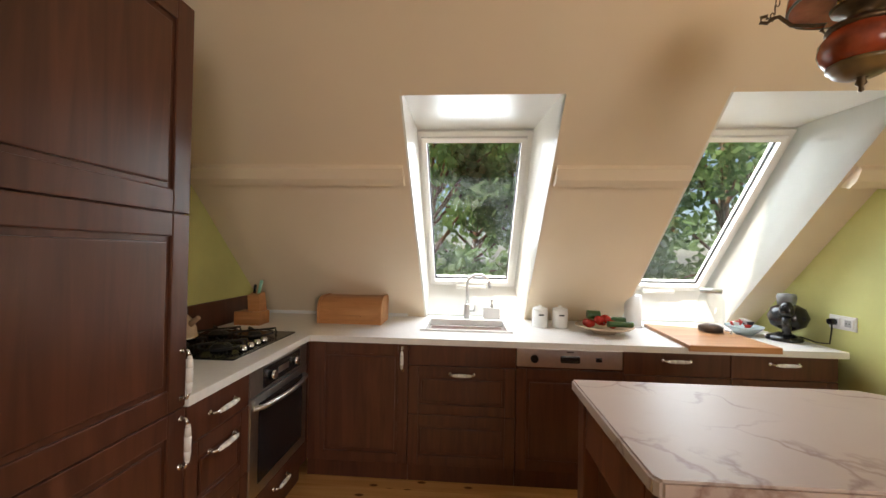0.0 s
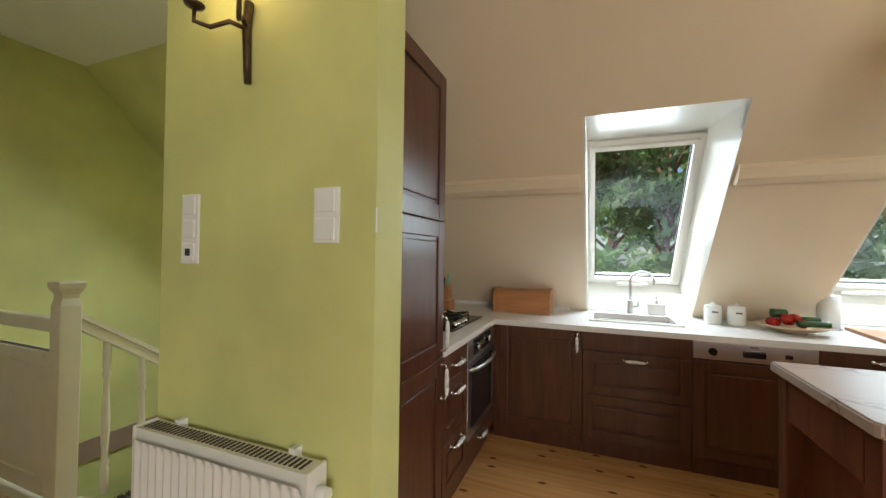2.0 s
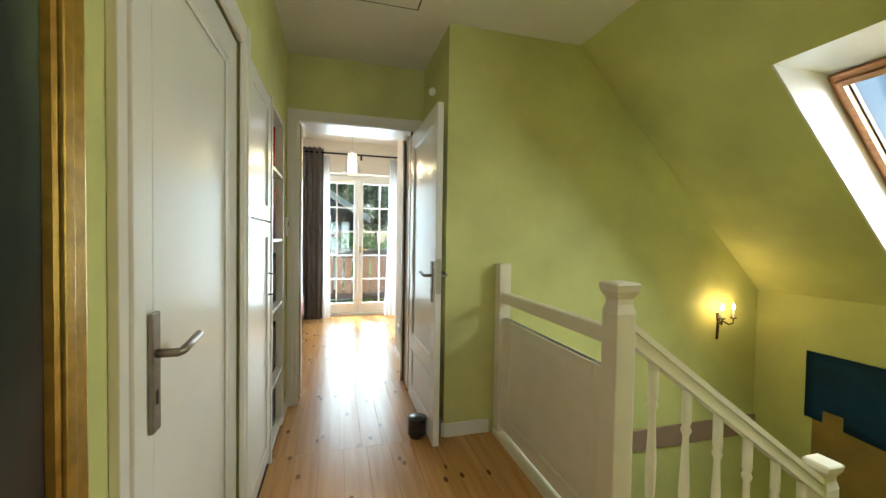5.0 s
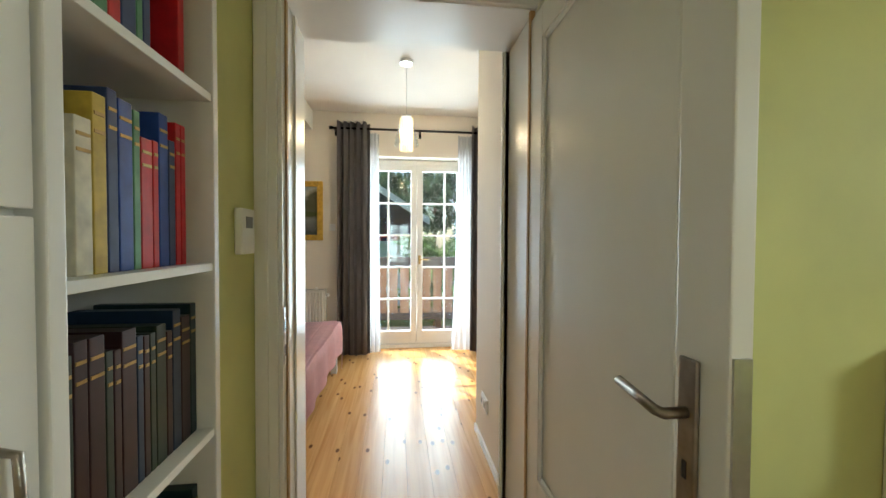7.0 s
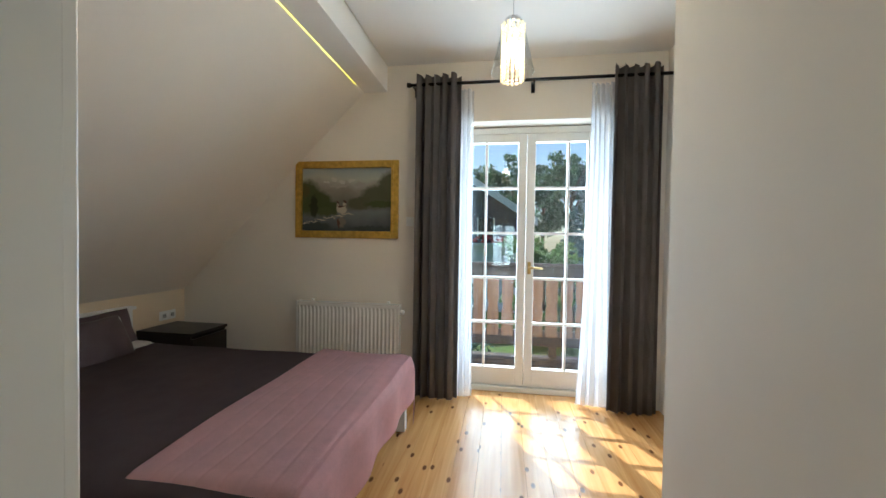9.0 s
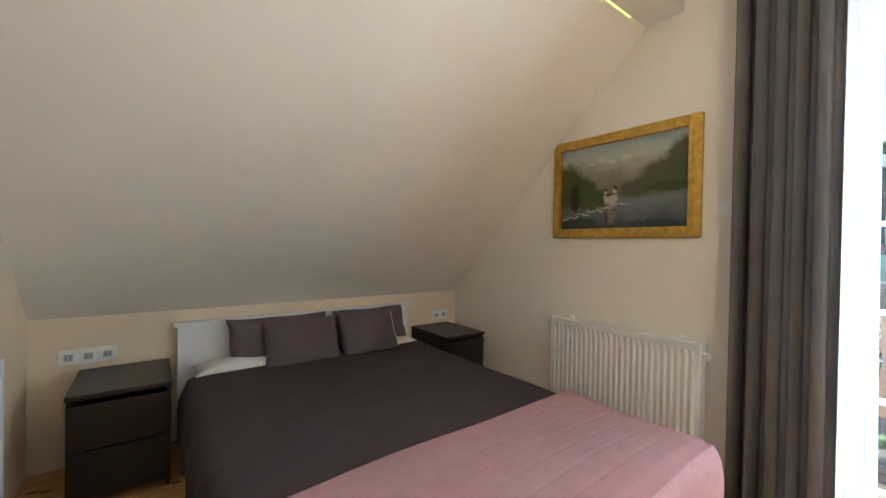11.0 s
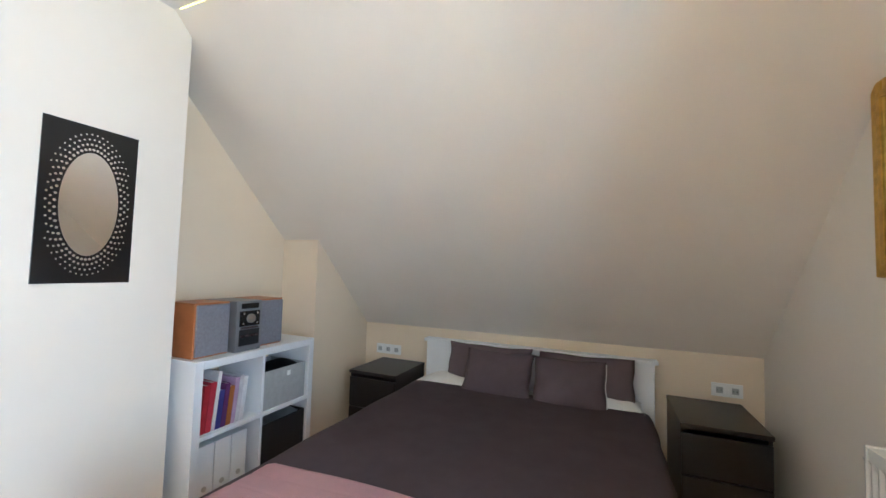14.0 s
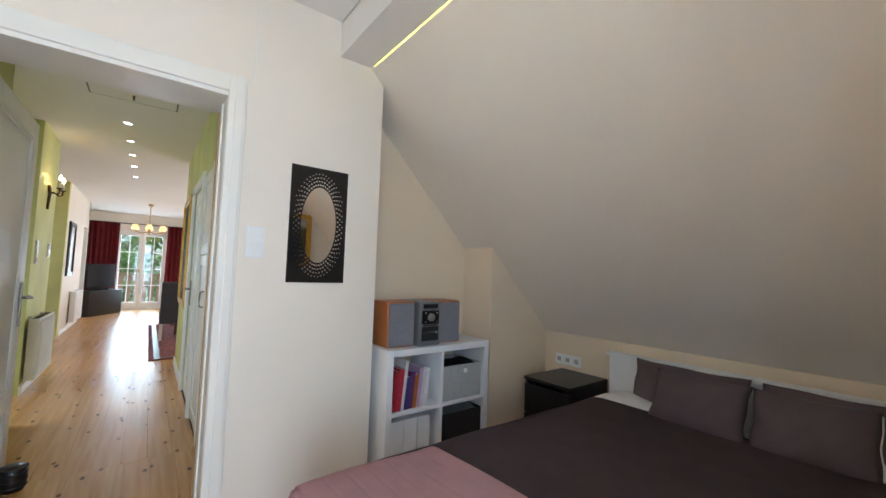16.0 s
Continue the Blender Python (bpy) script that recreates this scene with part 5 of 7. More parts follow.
u5 = unit("base_cabinet", "y", 1.565, 1.95, FX, 1, 0.6, "dark stained drawer unit with porcelain handles")
front(u5, "drawer_front", "y", 1.565, 1.95, 0.68, 0.822, FX, 1, True)
front(u5, "drawer_front", "y", 1.565, 1.95, 0.39, 0.68, FX, 1)
front(u5, "drawer_front", "y", 1.565, 1.95, 0.11, 0.39, FX, 1)
for z in (0.755, 0.61, 0.335):
    pull(u5, (FX + 0.022, 1.76, z), (0, 1, 0), (1, 0, 0), 0.15)
ov = unit("oven", "y", 1.95, 2.55, FX, 1, 0.6, "built-in steel oven with black glass door and curved handle", cat="oven")
part("control_panel", box(FX, FX + 0.022, 1.955, 2.545, 0.70, 0.822, bevel=0.003), M_STEEL, ov)
part("display_panel", box(FX + 0.0225, FX + 0.0245, 2.06, 2.45, 0.715, 0.808), M_BLACK, ov)
for y in (2.13, 2.38):
    part("knob", tube(bmesh.new(), [(FX + 0.024, y, 0.76), (FX + 0.05, y, 0.76)], 0.02, 18), M_CHROME, ov)
part("clock", box(FX + 0.0245, FX + 0.027, 2.2, 2.31, 0.745, 0.775), M_STEEL, ov)
odoor = part("oven_door", box(FX, FX + 0.025, 1.955, 2.545, 0.235, 0.695, bevel=0.004), M_STEEL, ov)
part("door_glass", box(FX + 0.0255, FX + 0.028, 2.02, 2.48, 0.29, 0.66, bevel=0.001), M_BLACK, odoor, "black oven glass")
part("door_handle", tube(bmesh.new(), [(FX + 0.02, 1.985, 0.645), (FX + 0.055, 2.03, 0.647), (FX + 0.075, 2.15, 0.648), (FX + 0.08, 2.25, 0.648), (FX + 0.075, 2.35, 0.648), (FX + 0.055, 2.47, 0.647), (FX + 0.02, 2.515, 0.645)], 0.012, 10), M_STEEL, odoor)
front(ov, "drawer_front", "y", 1.95, 2.55, 0.11, 0.23, FX, 1, True)
pull(ov, (FX + 0.02, 2.25, 0.17), (0, 1, 0), (1, 0, 0), 0.14)
part("filler", box(FX - 0.02, FX + 0.012, 2.552, 2.60, 0.1, 0.822), M_DARKWOOD, ov)

tall = unit("tall_cabinet", "y", 0.9, 1.562, FX, 1, 0.6, "tall dark stained cabinet with three panelled doors", 0.0, 2.2)
for z0, z1 in ((0.11, 0.83), (0.83, 1.485), (1.485, 2.195)):
    front(tall, "door", "y", 0.905, 1.56, z0, z1, FX, 1, frame_w=0.075)
pull(tall, (FX + 0.022, 1.535, 0.715), (0, 0, 1), (1, 0, 0), 0.16)
pull(tall, (FX + 0.022, 1.535, 0.945), (0, 0, 1), (1, 0, 0), 0.16)

wt = thing("worktop", (0.5, 3.0, WT), "white laminate worktop running round the kitchen corner", "worktop")
part("back_run", boxes((-1.475, 2.28, 3.30, 3.46, WT - 0.036, WT), (-1.475, -0.135, 2.57, 3.30, WT - 0.036, WT), (0.47, 2.28, 2.57, 3.30, WT - 0.036, WT), (-0.135, 0.47, 2.57, 2.80, WT - 0.036, WT)), M_WORKTOP, wt)
part("left_run", box(-1.475, -0.772, 1.565, 2.57, WT - 0.036, WT, bevel=0.003), M_WORKTOP, wt)
part("splash_strip", box(-1.47, -0.30, 3.345, 3.36, WT, WT + 0.045, bevel=0.003), M_WORKTOP, wt)
sb = structure("trim_splash_board", box(-1.48, -1.462, 1.6, 3.1, WT + 0.001, WT + 0.17), M_DARKWOOD, "dark wooden splash board behind the hob", "trim")

sink = thing("sink", (0.17, 3.05, WT), "white ceramic inset sink with a low rim", "sink")
part("basin", boxes((-0.135, -0.10, 2.80, 3.30, WT - 0.03, WT + 0.014), (0.435, 0.47, 2.80, 3.30, WT - 0.03, WT + 0.014), (-0.10, 0.435, 2.80, 2.83, WT - 0.03, WT + 0.014), (-0.10, 0.435, 3.20, 3.30, WT - 0.03, WT + 0.014), (-0.10, 0.435, 2.83, 3.20, WT - 0.17, WT - 0.15), (-0.10, -0.09, 2.83, 3.20, WT - 0.15, WT - 0.03), (0.425, 0.435, 2.83, 3.20, WT - 0.15, WT - 0.03), (-0.09, 0.425, 3.19, 3.20, WT - 0.15, WT - 0.03), (-0.09, 0.425, 2.83, 2.84, WT - 0.15, WT - 0.03), bevel=0.004), M_PORC, sink)
part("overflow", tube(bmesh.new(), [(0.16, 3.189, WT - 0.05), (0.16, 3.184, WT - 0.05)], 0.02, 14), M_STEEL, sink)
fa = thing("tap", (0.17, 3.26, WT + 0.014), "brushed steel swan-neck kitchen tap", "tap")
part("base", lathe(bmesh.new(), [(0.024, 0), (0.024, 0.03), (0.02, 0.1), (0.016, 0.11)], (0.17, 3.26, WT + 0.014)), M_STEEL, fa)
part("spout", tube(bmesh.new(), [(0.17, 3.26, WT + 0.1), (0.17, 3.26, WT + 0.28)] + [(0.17 + 0.085 * (1 - math.cos(math.pi * k / 10)), 3.25, WT + 0.28 + 0.07 * math.sin(math.pi * k / 10)) for k in range(1, 10)] + [(0.34, 3.25, WT + 0.25)], 0.011, 12), M_STEEL, fa)
part("lever", tube(bmesh.new(), [(0.185, 3.26, WT + 0.07), (0.225, 3.25, WT + 0.075), (0.23, 3.25, WT + 0.12)], 0.007), M_STEEL, fa)
sd = thing("soap_dispenser", (0.36, 3.27, WT + 0.014), "square white ceramic soap dispenser with a steel pump", "soap dispenser")
part("bottle", box(0.295, 0.425, 3.25, 3.31, WT + 0.014, WT + 0.10, bevel=0.008), M_PORC, sd)
part("pump", lathe(bmesh.new(), [(0.014, 0.0), (0.014, 0.025), (0.006, 0.03), (0.006, 0.05), (0.016, 0.052), (0.016, 0.06), (0.0, 0.061)], (0.36, 3.28, WT + 0.1), 14), M_STEEL, sd)

# bread bin with a curved roll front
bb_ = thing("bread_bin", (-0.66, 3.05, WT), "beech bread bin with a curved roll front", "bread bin")
arc = [(2.95 + 0.11 * (1 - math.cos(a_)), WT + 0.10 + 0.09 * math.sin(a_)) for a_ in [math.pi / 2 * k / 8 for k in range(9)]]
side = [(2.95, WT)] + arc + [(3.20, WT + 0.19), (3.20, WT)]
for x in (-0.885, -0.445):
    part("side", prism(side, "x", x, x + 0.018), M_BEECH, bb_)
ins = [(2.962, WT)] + [(y_ + 0.01, z_ - 0.008) for y_, z_ in arc] + [(3.19, WT + 0.182), (3.19, WT)]
part("roll_front", prism(ins, "x", -0.867, -0.445), M_BEECH, bb_)
part("base_board", box(-0.867, -0.445, 2.952, 2.96, WT, WT + 0.03, bevel=0.002), M_BEECH, bb_)
part("knob_bar", box(-0.74, -0.57, 2.944, 2.956, WT + 0.05, WT + 0.062, bevel=0.003), M_BEECH, bb_)

hob = thing("gas_hob", (-1.15, 2.3, WT), "black glass gas hob with cast iron pan supports", "hob")
part("plate", box(-1.42, -0.885, 1.99, 2.62, WT, WT + 0.008, bevel=0.002), M_BLACK, hob)
for bxx, byy, r in ((-1.27, 2.15, 0.04), (-1.27, 2.45, 0.05), (-1.05, 2.15, 0.05), (-1.05, 2.45, 0.035)):
    bu = part("burner", lathe(bmesh.new(), [(r, 0.0), (r, 0.018), (r * 0.8, 0.02), (r * 0.8, 0.028), (0.0, 0.03)], (bxx, byy, WT + 0.008), 18), M_IRON, hob)
    bm = bmesh.new()
    for k in range(4):
        a_ = math.pi / 4 + k * math.pi / 2
        dx, dy = math.cos(a_), math.sin(a_)
        tube(bm, [(bxx + dx * 0.12, byy + dy * 0.12, WT + 0.01), (bxx + dx * 0.115, byy + dy * 0.115, WT + 0.045), (bxx + dx * 0.03, byy + dy * 0.03, WT + 0.045)], 0.006, 6)
    tube(bm, [(bxx + 0.1 * math.cos(2 * math.pi * k / 16), byy + 0.1 * math.sin(2 * math.pi * k / 16), WT + 0.03) for k in range(17)], 0.005, 6)
    part("pan_support", bm, M_IRON, bu)
for k in range(4):
    part("knob", lathe(bmesh.new(), [(0.018, 0), (0.018, 0.012), (0.014, 0.028), (0.0, 0.03)], (-0.925, 2.13 + k * 0.065, WT + 0.008), 14), M_CHROME, hob)
ke = thing("kettle", (-1.27, 2.12, WT + 0.05), "cream enamel kettle with a polished base and wire handle", "kettle")
part("body", lathe(bmesh.new(), [(0.085, 0.0), (0.095, 0.02), (0.09, 0.055), (0.075, 0.095), (0.045, 0.125), (0.03, 0.13)], (-1.27, 2.12, WT + 0.055)), M_CREAMPOT, ke)
part("base", lathe(bmesh.new(), [(0.092, 0.0), (0.098, 0.01), (0.098, 0.022)], (-1.27, 2.12, WT + 0.053)), M_COPPER, ke)
part("lid_knob", ball(bmesh.new(), (-1.27, 2.12, WT + 0.2), 0.013), M_CHROME, ke)
part("handle", tube(bmesh.new(), [(-1.27, 2.12 + 0.06 * math.cos(math.pi * k / 10), WT + 0.17 + 0.10 * math.sin(math.pi * k / 10)) for k in range(11)], 0.006), M_CHROME, ke)
part("spout", tube(bmesh.new(), [(-1.20, 2.12, WT + 0.13), (-1.15, 2.12, WT + 0.17)], 0.016, 10, 0.011), M_CREAMPOT, ke)
kb = thing("knife_block", (-1.30, 2.85, WT), "beech knife block on a wooden stand with a mint knife", "knife block")
part("stand", box(-1.40, -1.22, 2.8, 2.93, WT, WT + 0.09, bevel=0.004), M_BEECH, kb)
part("block", prism([(2.83, WT + 0.09), (2.93, WT + 0.09), (2.90, WT + 0.22), (2.82, WT + 0.20)], "x", -1.32, -1.24), M_BEECH, kb)
part("knife", tube(bmesh.new(), [(-1.27, 2.87, WT + 0.2), (-1.24, 2.855, WT + 0.30)], 0.011, 8), M_TEAL, kb, "mint green knife handle")
part("knife", tube(bmesh.new(), [(-1.30, 2.87, WT + 0.2), (-1.285, 2.855, WT + 0.27)], 0.009, 8), M_BLACK, kb)
for x in (0.69, 0.83):
    cn = thing("canister", (x, 3.08, WT), "white porcelain lidded canister with a small dark emblem", "canister", "pair of canisters")
    part("jar", lathe(bmesh.new(), [(0.05, 0), (0.054, 0.01), (0.054, 0.115), (0.05, 0.12)], (x, 3.08, WT)), M_PORC, cn)
    part("lid", lathe(bmesh.new(), [(0.052, 0.12), (0.053, 0.132), (0.03, 0.14), (0.012, 0.145), (0.012, 0.152), (0.0, 0.156)], (x, 3.08, WT)), M_PORC, cn)
    part("emblem", box(x - 0.018, x + 0.018, 3.0245, 3.027, WT + 0.085, WT + 0.095), M_IRON, cn)
vb = thing("fruit_bowl", (1.08, 2.92, WT), "shallow cream oval dish heaped with vegetables", "bowl")
part("dish", lathe(bmesh.new(), [(0.07, 0.0), (0.08, 0.012), (0.16, 0.035), (0.185, 0.05), (0.18, 0.054), (0.15, 0.042), (0.07, 0.02), (0.0, 0.018)], (1.08, 2.92, WT), 28), M_CREAMPOT, vb)
rnd = random.Random(8)
for k in range(14):
    a_, r = rnd.uniform(0, 6.28), rnd.uniform(0.02, 0.11)
    cx, cy = 1.06 + r * math.cos(a_), 2.92 + r * 0.7 * math.sin(a_)
    to = thing("tomato", (cx, cy, WT + 0.045), "ripe red tomato in the dish", "tomato", "vegetables in the dish")
    part("fruit", ball(bmesh.new(), (cx, cy, WT + 0.06 + 0.03 * (r < 0.06)), rnd.uniform(0.022, 0.03)), M_TOMATO, to)
for (cx, cy, cz, dx, r) in ((1.17, 2.88, 0.066, 0.07, 0.02), (1.15, 2.93, 0.085, 0.06, 0.022), (1.02, 2.95, 0.115, 0.03, 0.03)):
    cu = thing("cucumber", (cx, cy, WT + cz - r), "dark green cucumber lying on the dish", "cucumber", "vegetables in the dish")
    part("fruit", tube(bmesh.new(), [(cx - dx - 0.01, cy, WT + cz), (cx - dx, cy, WT + cz), (cx + dx, cy, WT + cz), (cx + dx + 0.01, cy, WT + cz)], r, 12, r * 0.9), M_VEG, cu)
kr = thing("paper_towel", (1.38, 3.2, WT), "roll of white kitchen paper on a stand", "kitchen roll")
part("roll", lathe(bmesh.new(), [(0.02, 0), (0.058, 0), (0.058, 0.22), (0.02, 0.22)], (1.38, 3.2, WT + 0.01)), M_PLASTIC, kr)
part("stand", lathe(bmesh.new(), [(0.07, 0), (0.07, 0.01), (0.008, 0.01), (0.008, 0.27), (0.0, 0.275)], (1.38, 3.2, WT)), M_STEEL, kr)
cb = thing("chopping_board", (1.63, 2.85, WT), "large beech pastry board overhanging the worktop edge", "chopping board")
part("board", prism([(1.41, 2.54), (1.90, 2.54), (1.90, 3.05), (1.46, 3.20)], "z", WT + 0.001, WT + 0.022), M_BEECH, cb)
part("front_lip", box(1.41, 1.90, 2.528, 2.54, WT - 0.012, WT + 0.022, bevel=0.002), M_BEECH, cb)
jr = thing("glass_jar", (1.78, 2.96, WT + 0.022), "large glass jar with a metal lid and dark stones inside", "jar")
part("glass", lathe(bmesh.new(), [(0.07, 0.0), (0.078, 0.01), (0.078, 0.20), (0.06, 0.235), (0.058, 0.26)], (1.78, 2.96, WT + 0.023)), M_CLEAR, jr)
part("lid", lathe(bmesh.new(), [(0.062, 0.0), (0.062, 0.025), (0.0, 0.027)], (1.78, 2.96, WT + 0.28)), M_STEEL, jr)
part("stone_filling", lathe(bmesh.new(), [(0.068, 0.0), (0.07, 0.03), (0.04, 0.045), (0.0, 0.035)], (1.78, 2.96, WT + 0.027)), M_IRON, jr, "dark stones")
part("tap", tube(bmesh.new(), [(1.82, 2.88, WT + 0.05), (1.84, 2.85, WT + 0.05), (1.84, 2.85, WT + 0.03)], 0.009), M_STEEL, jr)
pb = thing("glass_bowl", (2.03, 3.02, WT), "pale glass bowl of coffee capsules and tubs", "bowl")
part("bowl", lathe(bmesh.new(), [(0.05, 0), (0.06, 0.01), (0.105, 0.05), (0.11, 0.06), (0.1, 0.056), (0.05, 0.018), (0.0, 0.016)], (2.03, 3.02, WT)), mat("pale_blue_ceramic", (0.42, 0.52, 0.54), 0.2), pb)
for k in range(12):
    a_, r = rnd.uniform(0, 6.28), rnd.uniform(0.0, 0.07)
    cx, cy, cz = 2.03 + r * math.cos(a_), 3.02 + r * math.sin(a_), WT + 0.06 + 0.035 * (1 - r / 0.07)
    tb = thing("coffee_capsule", (cx, cy, cz - 0.012), "small foil-topped coffee capsule in the bowl", "capsule", "capsules in the bowl")
    part("cup", lathe(bmesh.new(), [(0.012, -0.012), (0.022, 0.01), (0.023, 0.013), (0.0, 0.014)], (cx, cy, cz), 12), (M_PORC, M_TOMATO, M_IRON)[k % 3], tb)
cm = thing("coffee_maker", (2.17, 2.87, WT), "rounded black coffee capsule machine", "coffee machine")
part("base", lathe(bmesh.new(), [(0.09, 0), (0.095, 0.01), (0.085, 0.025), (0.03, 0.05)], (2.17, 2.87, WT)), M_BLACK, cm)
part("body", lathe(bmesh.new(), [(0.03, 0.0), (0.085, 0.03), (0.105, 0.085), (0.085, 0.14), (0.04, 0.165)], (2.20, 2.88, WT + 0.06)), M_BLACK, cm)
part("tank", lathe(bmesh.new(), [(0.045, 0.0), (0.052, 0.05), (0.045, 0.07), (0.0, 0.075)], (2.19, 2.88, WT + 0.22)), M_SILVER, cm)
part("head", lathe(bmesh.new(), [(0.03, 0.0), (0.04, 0.03), (0.035, 0.06), (0.02, 0.085), (0.0, 0.09)], (2.13, 2.80, WT + 0.16)), M_BLACK, cm)
part("spout", tube(bmesh.new(), [(2.13, 2.80, WT + 0.16), (2.13, 2.80, WT + 0.05)], 0.022, 12), M_BLACK, cm)
cd = thing("power_cable", (2.29, 2.7, WT), "black cable from the coffee machine to the socket", "cable")
part("cable", tube(bmesh.new(), [(2.24, 2.84, WT + 0.03), (2.27, 2.76, WT + 0.012), (2.29, 2.70, WT + 0.02), (2.30, 2.70, WT + 0.10), (2.30, 2.70, WT + 0.15)], 0.004, 8), M_BLACK, cd)
part("plug", tube(bmesh.new(), [(2.285, 2.70, WT + 0.15), (2.319, 2.70, WT + 0.15)], 0.018, 12), M_BLACK, cd)

# ---- island with carved front ----
isl = thing("kitchen_island", (1.1, 1.4, 0), "carved walnut sideboard used as an island with a marble top", "island")
part("marble_top", (lambda b: (bmesh.ops.bevel(b, geom=b.edges[:], offset=0.006, segments=2, affect="EDGES"), b)[1])(prism([(0.56, 1.12), (0.575, 1.10), (1.62, 1.10), (1.75, 1.22), (1.75, 1.55), (1.52, 1.73), (0.56, 1.73)], "z", 0.88, 0.92)), M_MARBLE, isl, "veined cream marble top")
part("apron", box(0.585, 1.72, 1.125, 1.15, 0.845, 0.88, bevel=0.003), M_ROSEWOOD, isl)
part("side_apron", box(0.585, 0.607, 1.20, 1.64, 0.72, 0.88, bevel=0.004), M_ROSEWOOD, isl)
for y in (1.118, 1.64):
    part("corner_post", box(0.580, 0.66, y, y + 0.07, 0.0, 0.879, bevel=0.005), M_ROSEWOOD, isl)
part("side_panel", box(0.63, 0.645, 1.195, 1.64, 0.05, 0.72), M_ROSEWOOD, isl)
part("back_panel", box(0.66, 1.6, 1.66, 1.68, 0.05, 0.88), M_ROSEWOOD, isl)
part("right_side", box(1.66, 1.70, 1.15, 1.60, 0.0, 0.88, bevel=0.004), M_ROSEWOOD, isl)
part("inner_floor", box(0.66, 1.66, 1.15, 1.66, 0.05, 0.08), M_ROSEWOOD, isl)


def carving(owner, x0, x1, z0, z1, y, seed):
    """Low carved relief: scrolls, petals and leaves in mirrored halves."""
    r_ = random.Random(seed)
    xm, h_ = (x0 + x1) / 2, z1 - z0
    bm = bmesh.new()
    for s in (-1, 1):
        for k in range(5):
            cx = xm + s * (0.03 + (x1 - xm - 0.05) * (k + 0.6) / 5)
            cz = (z0 + z1) / 2 + (0.14 * h_ if k % 2 else -0.12 * h_)
            rr = h_ * r_.uniform(0.18, 0.27)
            pts = [(cx + s * rr * (1 - t_ / 15) * math.cos(t_ * 0.5 + k), y - 0.004, cz + rr * (1 - t_ / 15) * math.sin(t_ * 0.5 + k)) for t_ in range(13)]
            tube(bm, pts, 0.0055, 6, 0.003)
            for q in range(5):
                a_ = q * 1.257 + k
                px, pz = cx + s * rr * 0.9 * math.cos(a_), cz + rr * 0.8 * math.sin(a_)
                if z0 + 0.008 < pz < z1 - 0.008 and x0 + 0.008 < px < x1 - 0.008:
                    tube(bm, [(px, y + 0.003, pz), (px + 0.012 * math.cos(a_), y - 0.006, pz + 0.012 * math.sin(a_)), (px + 0.024 * math.cos(a_ + 0.4), y + 0.002, pz + 0.022 * math.sin(a_ + 0.4))], 0.006, 6, 0.002)
    part("carved_relief", bm, M_ROSEWOOD, owner)


for k, (x0, x1) in enumerate(((0.665, 1.14), (1.175, 1.65))):
    for nm, z0, z1 in (("drawer", 0.70, 0.84), ("door", 0.09, 0.655)):
        f = part(nm, box(x0, x1, 1.135, 1.155, z0, z1, bevel=0.002), M_ROSEWOOD, isl)
        for q in ((x0, x0 + 0.02, z0, z1), (x1 - 0.02, x1, z0, z1), (x0 + 0.02, x1 - 0.02, z0, z0 + 0.02), (x0 + 0.02, x1 - 0.02, z1 - 0.02, z1)):
            part("edge_bead", box(q[0], q[1], 1.127, 1.136, q[2], q[3], bevel=0.003), M_ROSEWOOD, f)
        if nm == "drawer":
            carving(f, x0 + 0.025, x1 - 0.025, z0 + 0.025, z1 - 0.025, 1.133, k)
            hd = part("drop_handle", lathe(bmesh.new(), [(0.004, 0.0), (0.006, 0.012), (0.0085, 0.045), (0.01, 0.055), (0.005, 0.06), (0.004, 0.075)], ((x0 + x1) / 2 + 0.01, 1.112, z0 + 0.0), 10), M_BRASS, f, "brass drop handle")
            part("handle_rose", tube(bmesh.new(), [((x0 + x1) / 2 + 0.01, 1.135, z0 + 0.085), ((x0 + x1) / 2 + 0.01, 1.115, z0 + 0.085)], 0.016, 14, 0.008), M_BRASS, f)
        else:
            carving(f, x0 + 0.04, x1 - 0.1, z1 - 0.2, z1 - 0.04, 1.133, k + 7)
bm = bmesh.new()
for k in range(26):
    x = 0.60 + k * 0.042
    tube(bm, [(x, 1.122, 0.668), (x + 0.02, 1.112, 0.677), (x + 0.045, 1.122, 0.688)], 0.008, 6)
part("rope_moulding", bm, M_ROSEWOOD, isl)
part("middle_rail", box(0.66, 1.66, 1.12, 1.155, 0.66, 0.697, bevel=0.003), M_ROSEWOOD, isl)
part("middle_stile", box(1.142, 1.173, 1.13, 1.155, 0.05, 0.845, bevel=0.003), M_ROSEWOOD, isl)

# ---- hanging oil lamp ----
LX, LY, LZ = 1.225, 1.40, 1.82
ol = thing("hanging_lamp", (LX, LY, LZ), "old hanging oil lamp with red ceramic font and lit shade", "lamp")
part("finial", lathe(bmesh.new(), [(0.0, 0.0), (0.008, 0.006), (0.006, 0.02), (0.016, 0.03), (0.012, 0.045), (0.02, 0.05)], (LX, LY, LZ)), M_BRONZE, ol)
part("lower_cup", lathe(bmesh.new(), [(0.02, 0.05), (0.055, 0.057), (0.076, 0.07), (0.082, 0.084), (0.09, 0.088), (0.09, 0.10)], (LX, LY, LZ)), M_OLIVE, ol)
part("font", lathe(bmesh.new(), [(0.088, 0.10), (0.106, 0.125), (0.114, 0.155), (0.11, 0.185), (0.092, 0.21), (0.088, 0.215)], (LX, LY, LZ)), M_FONT, ol, "red glazed ceramic oil font")
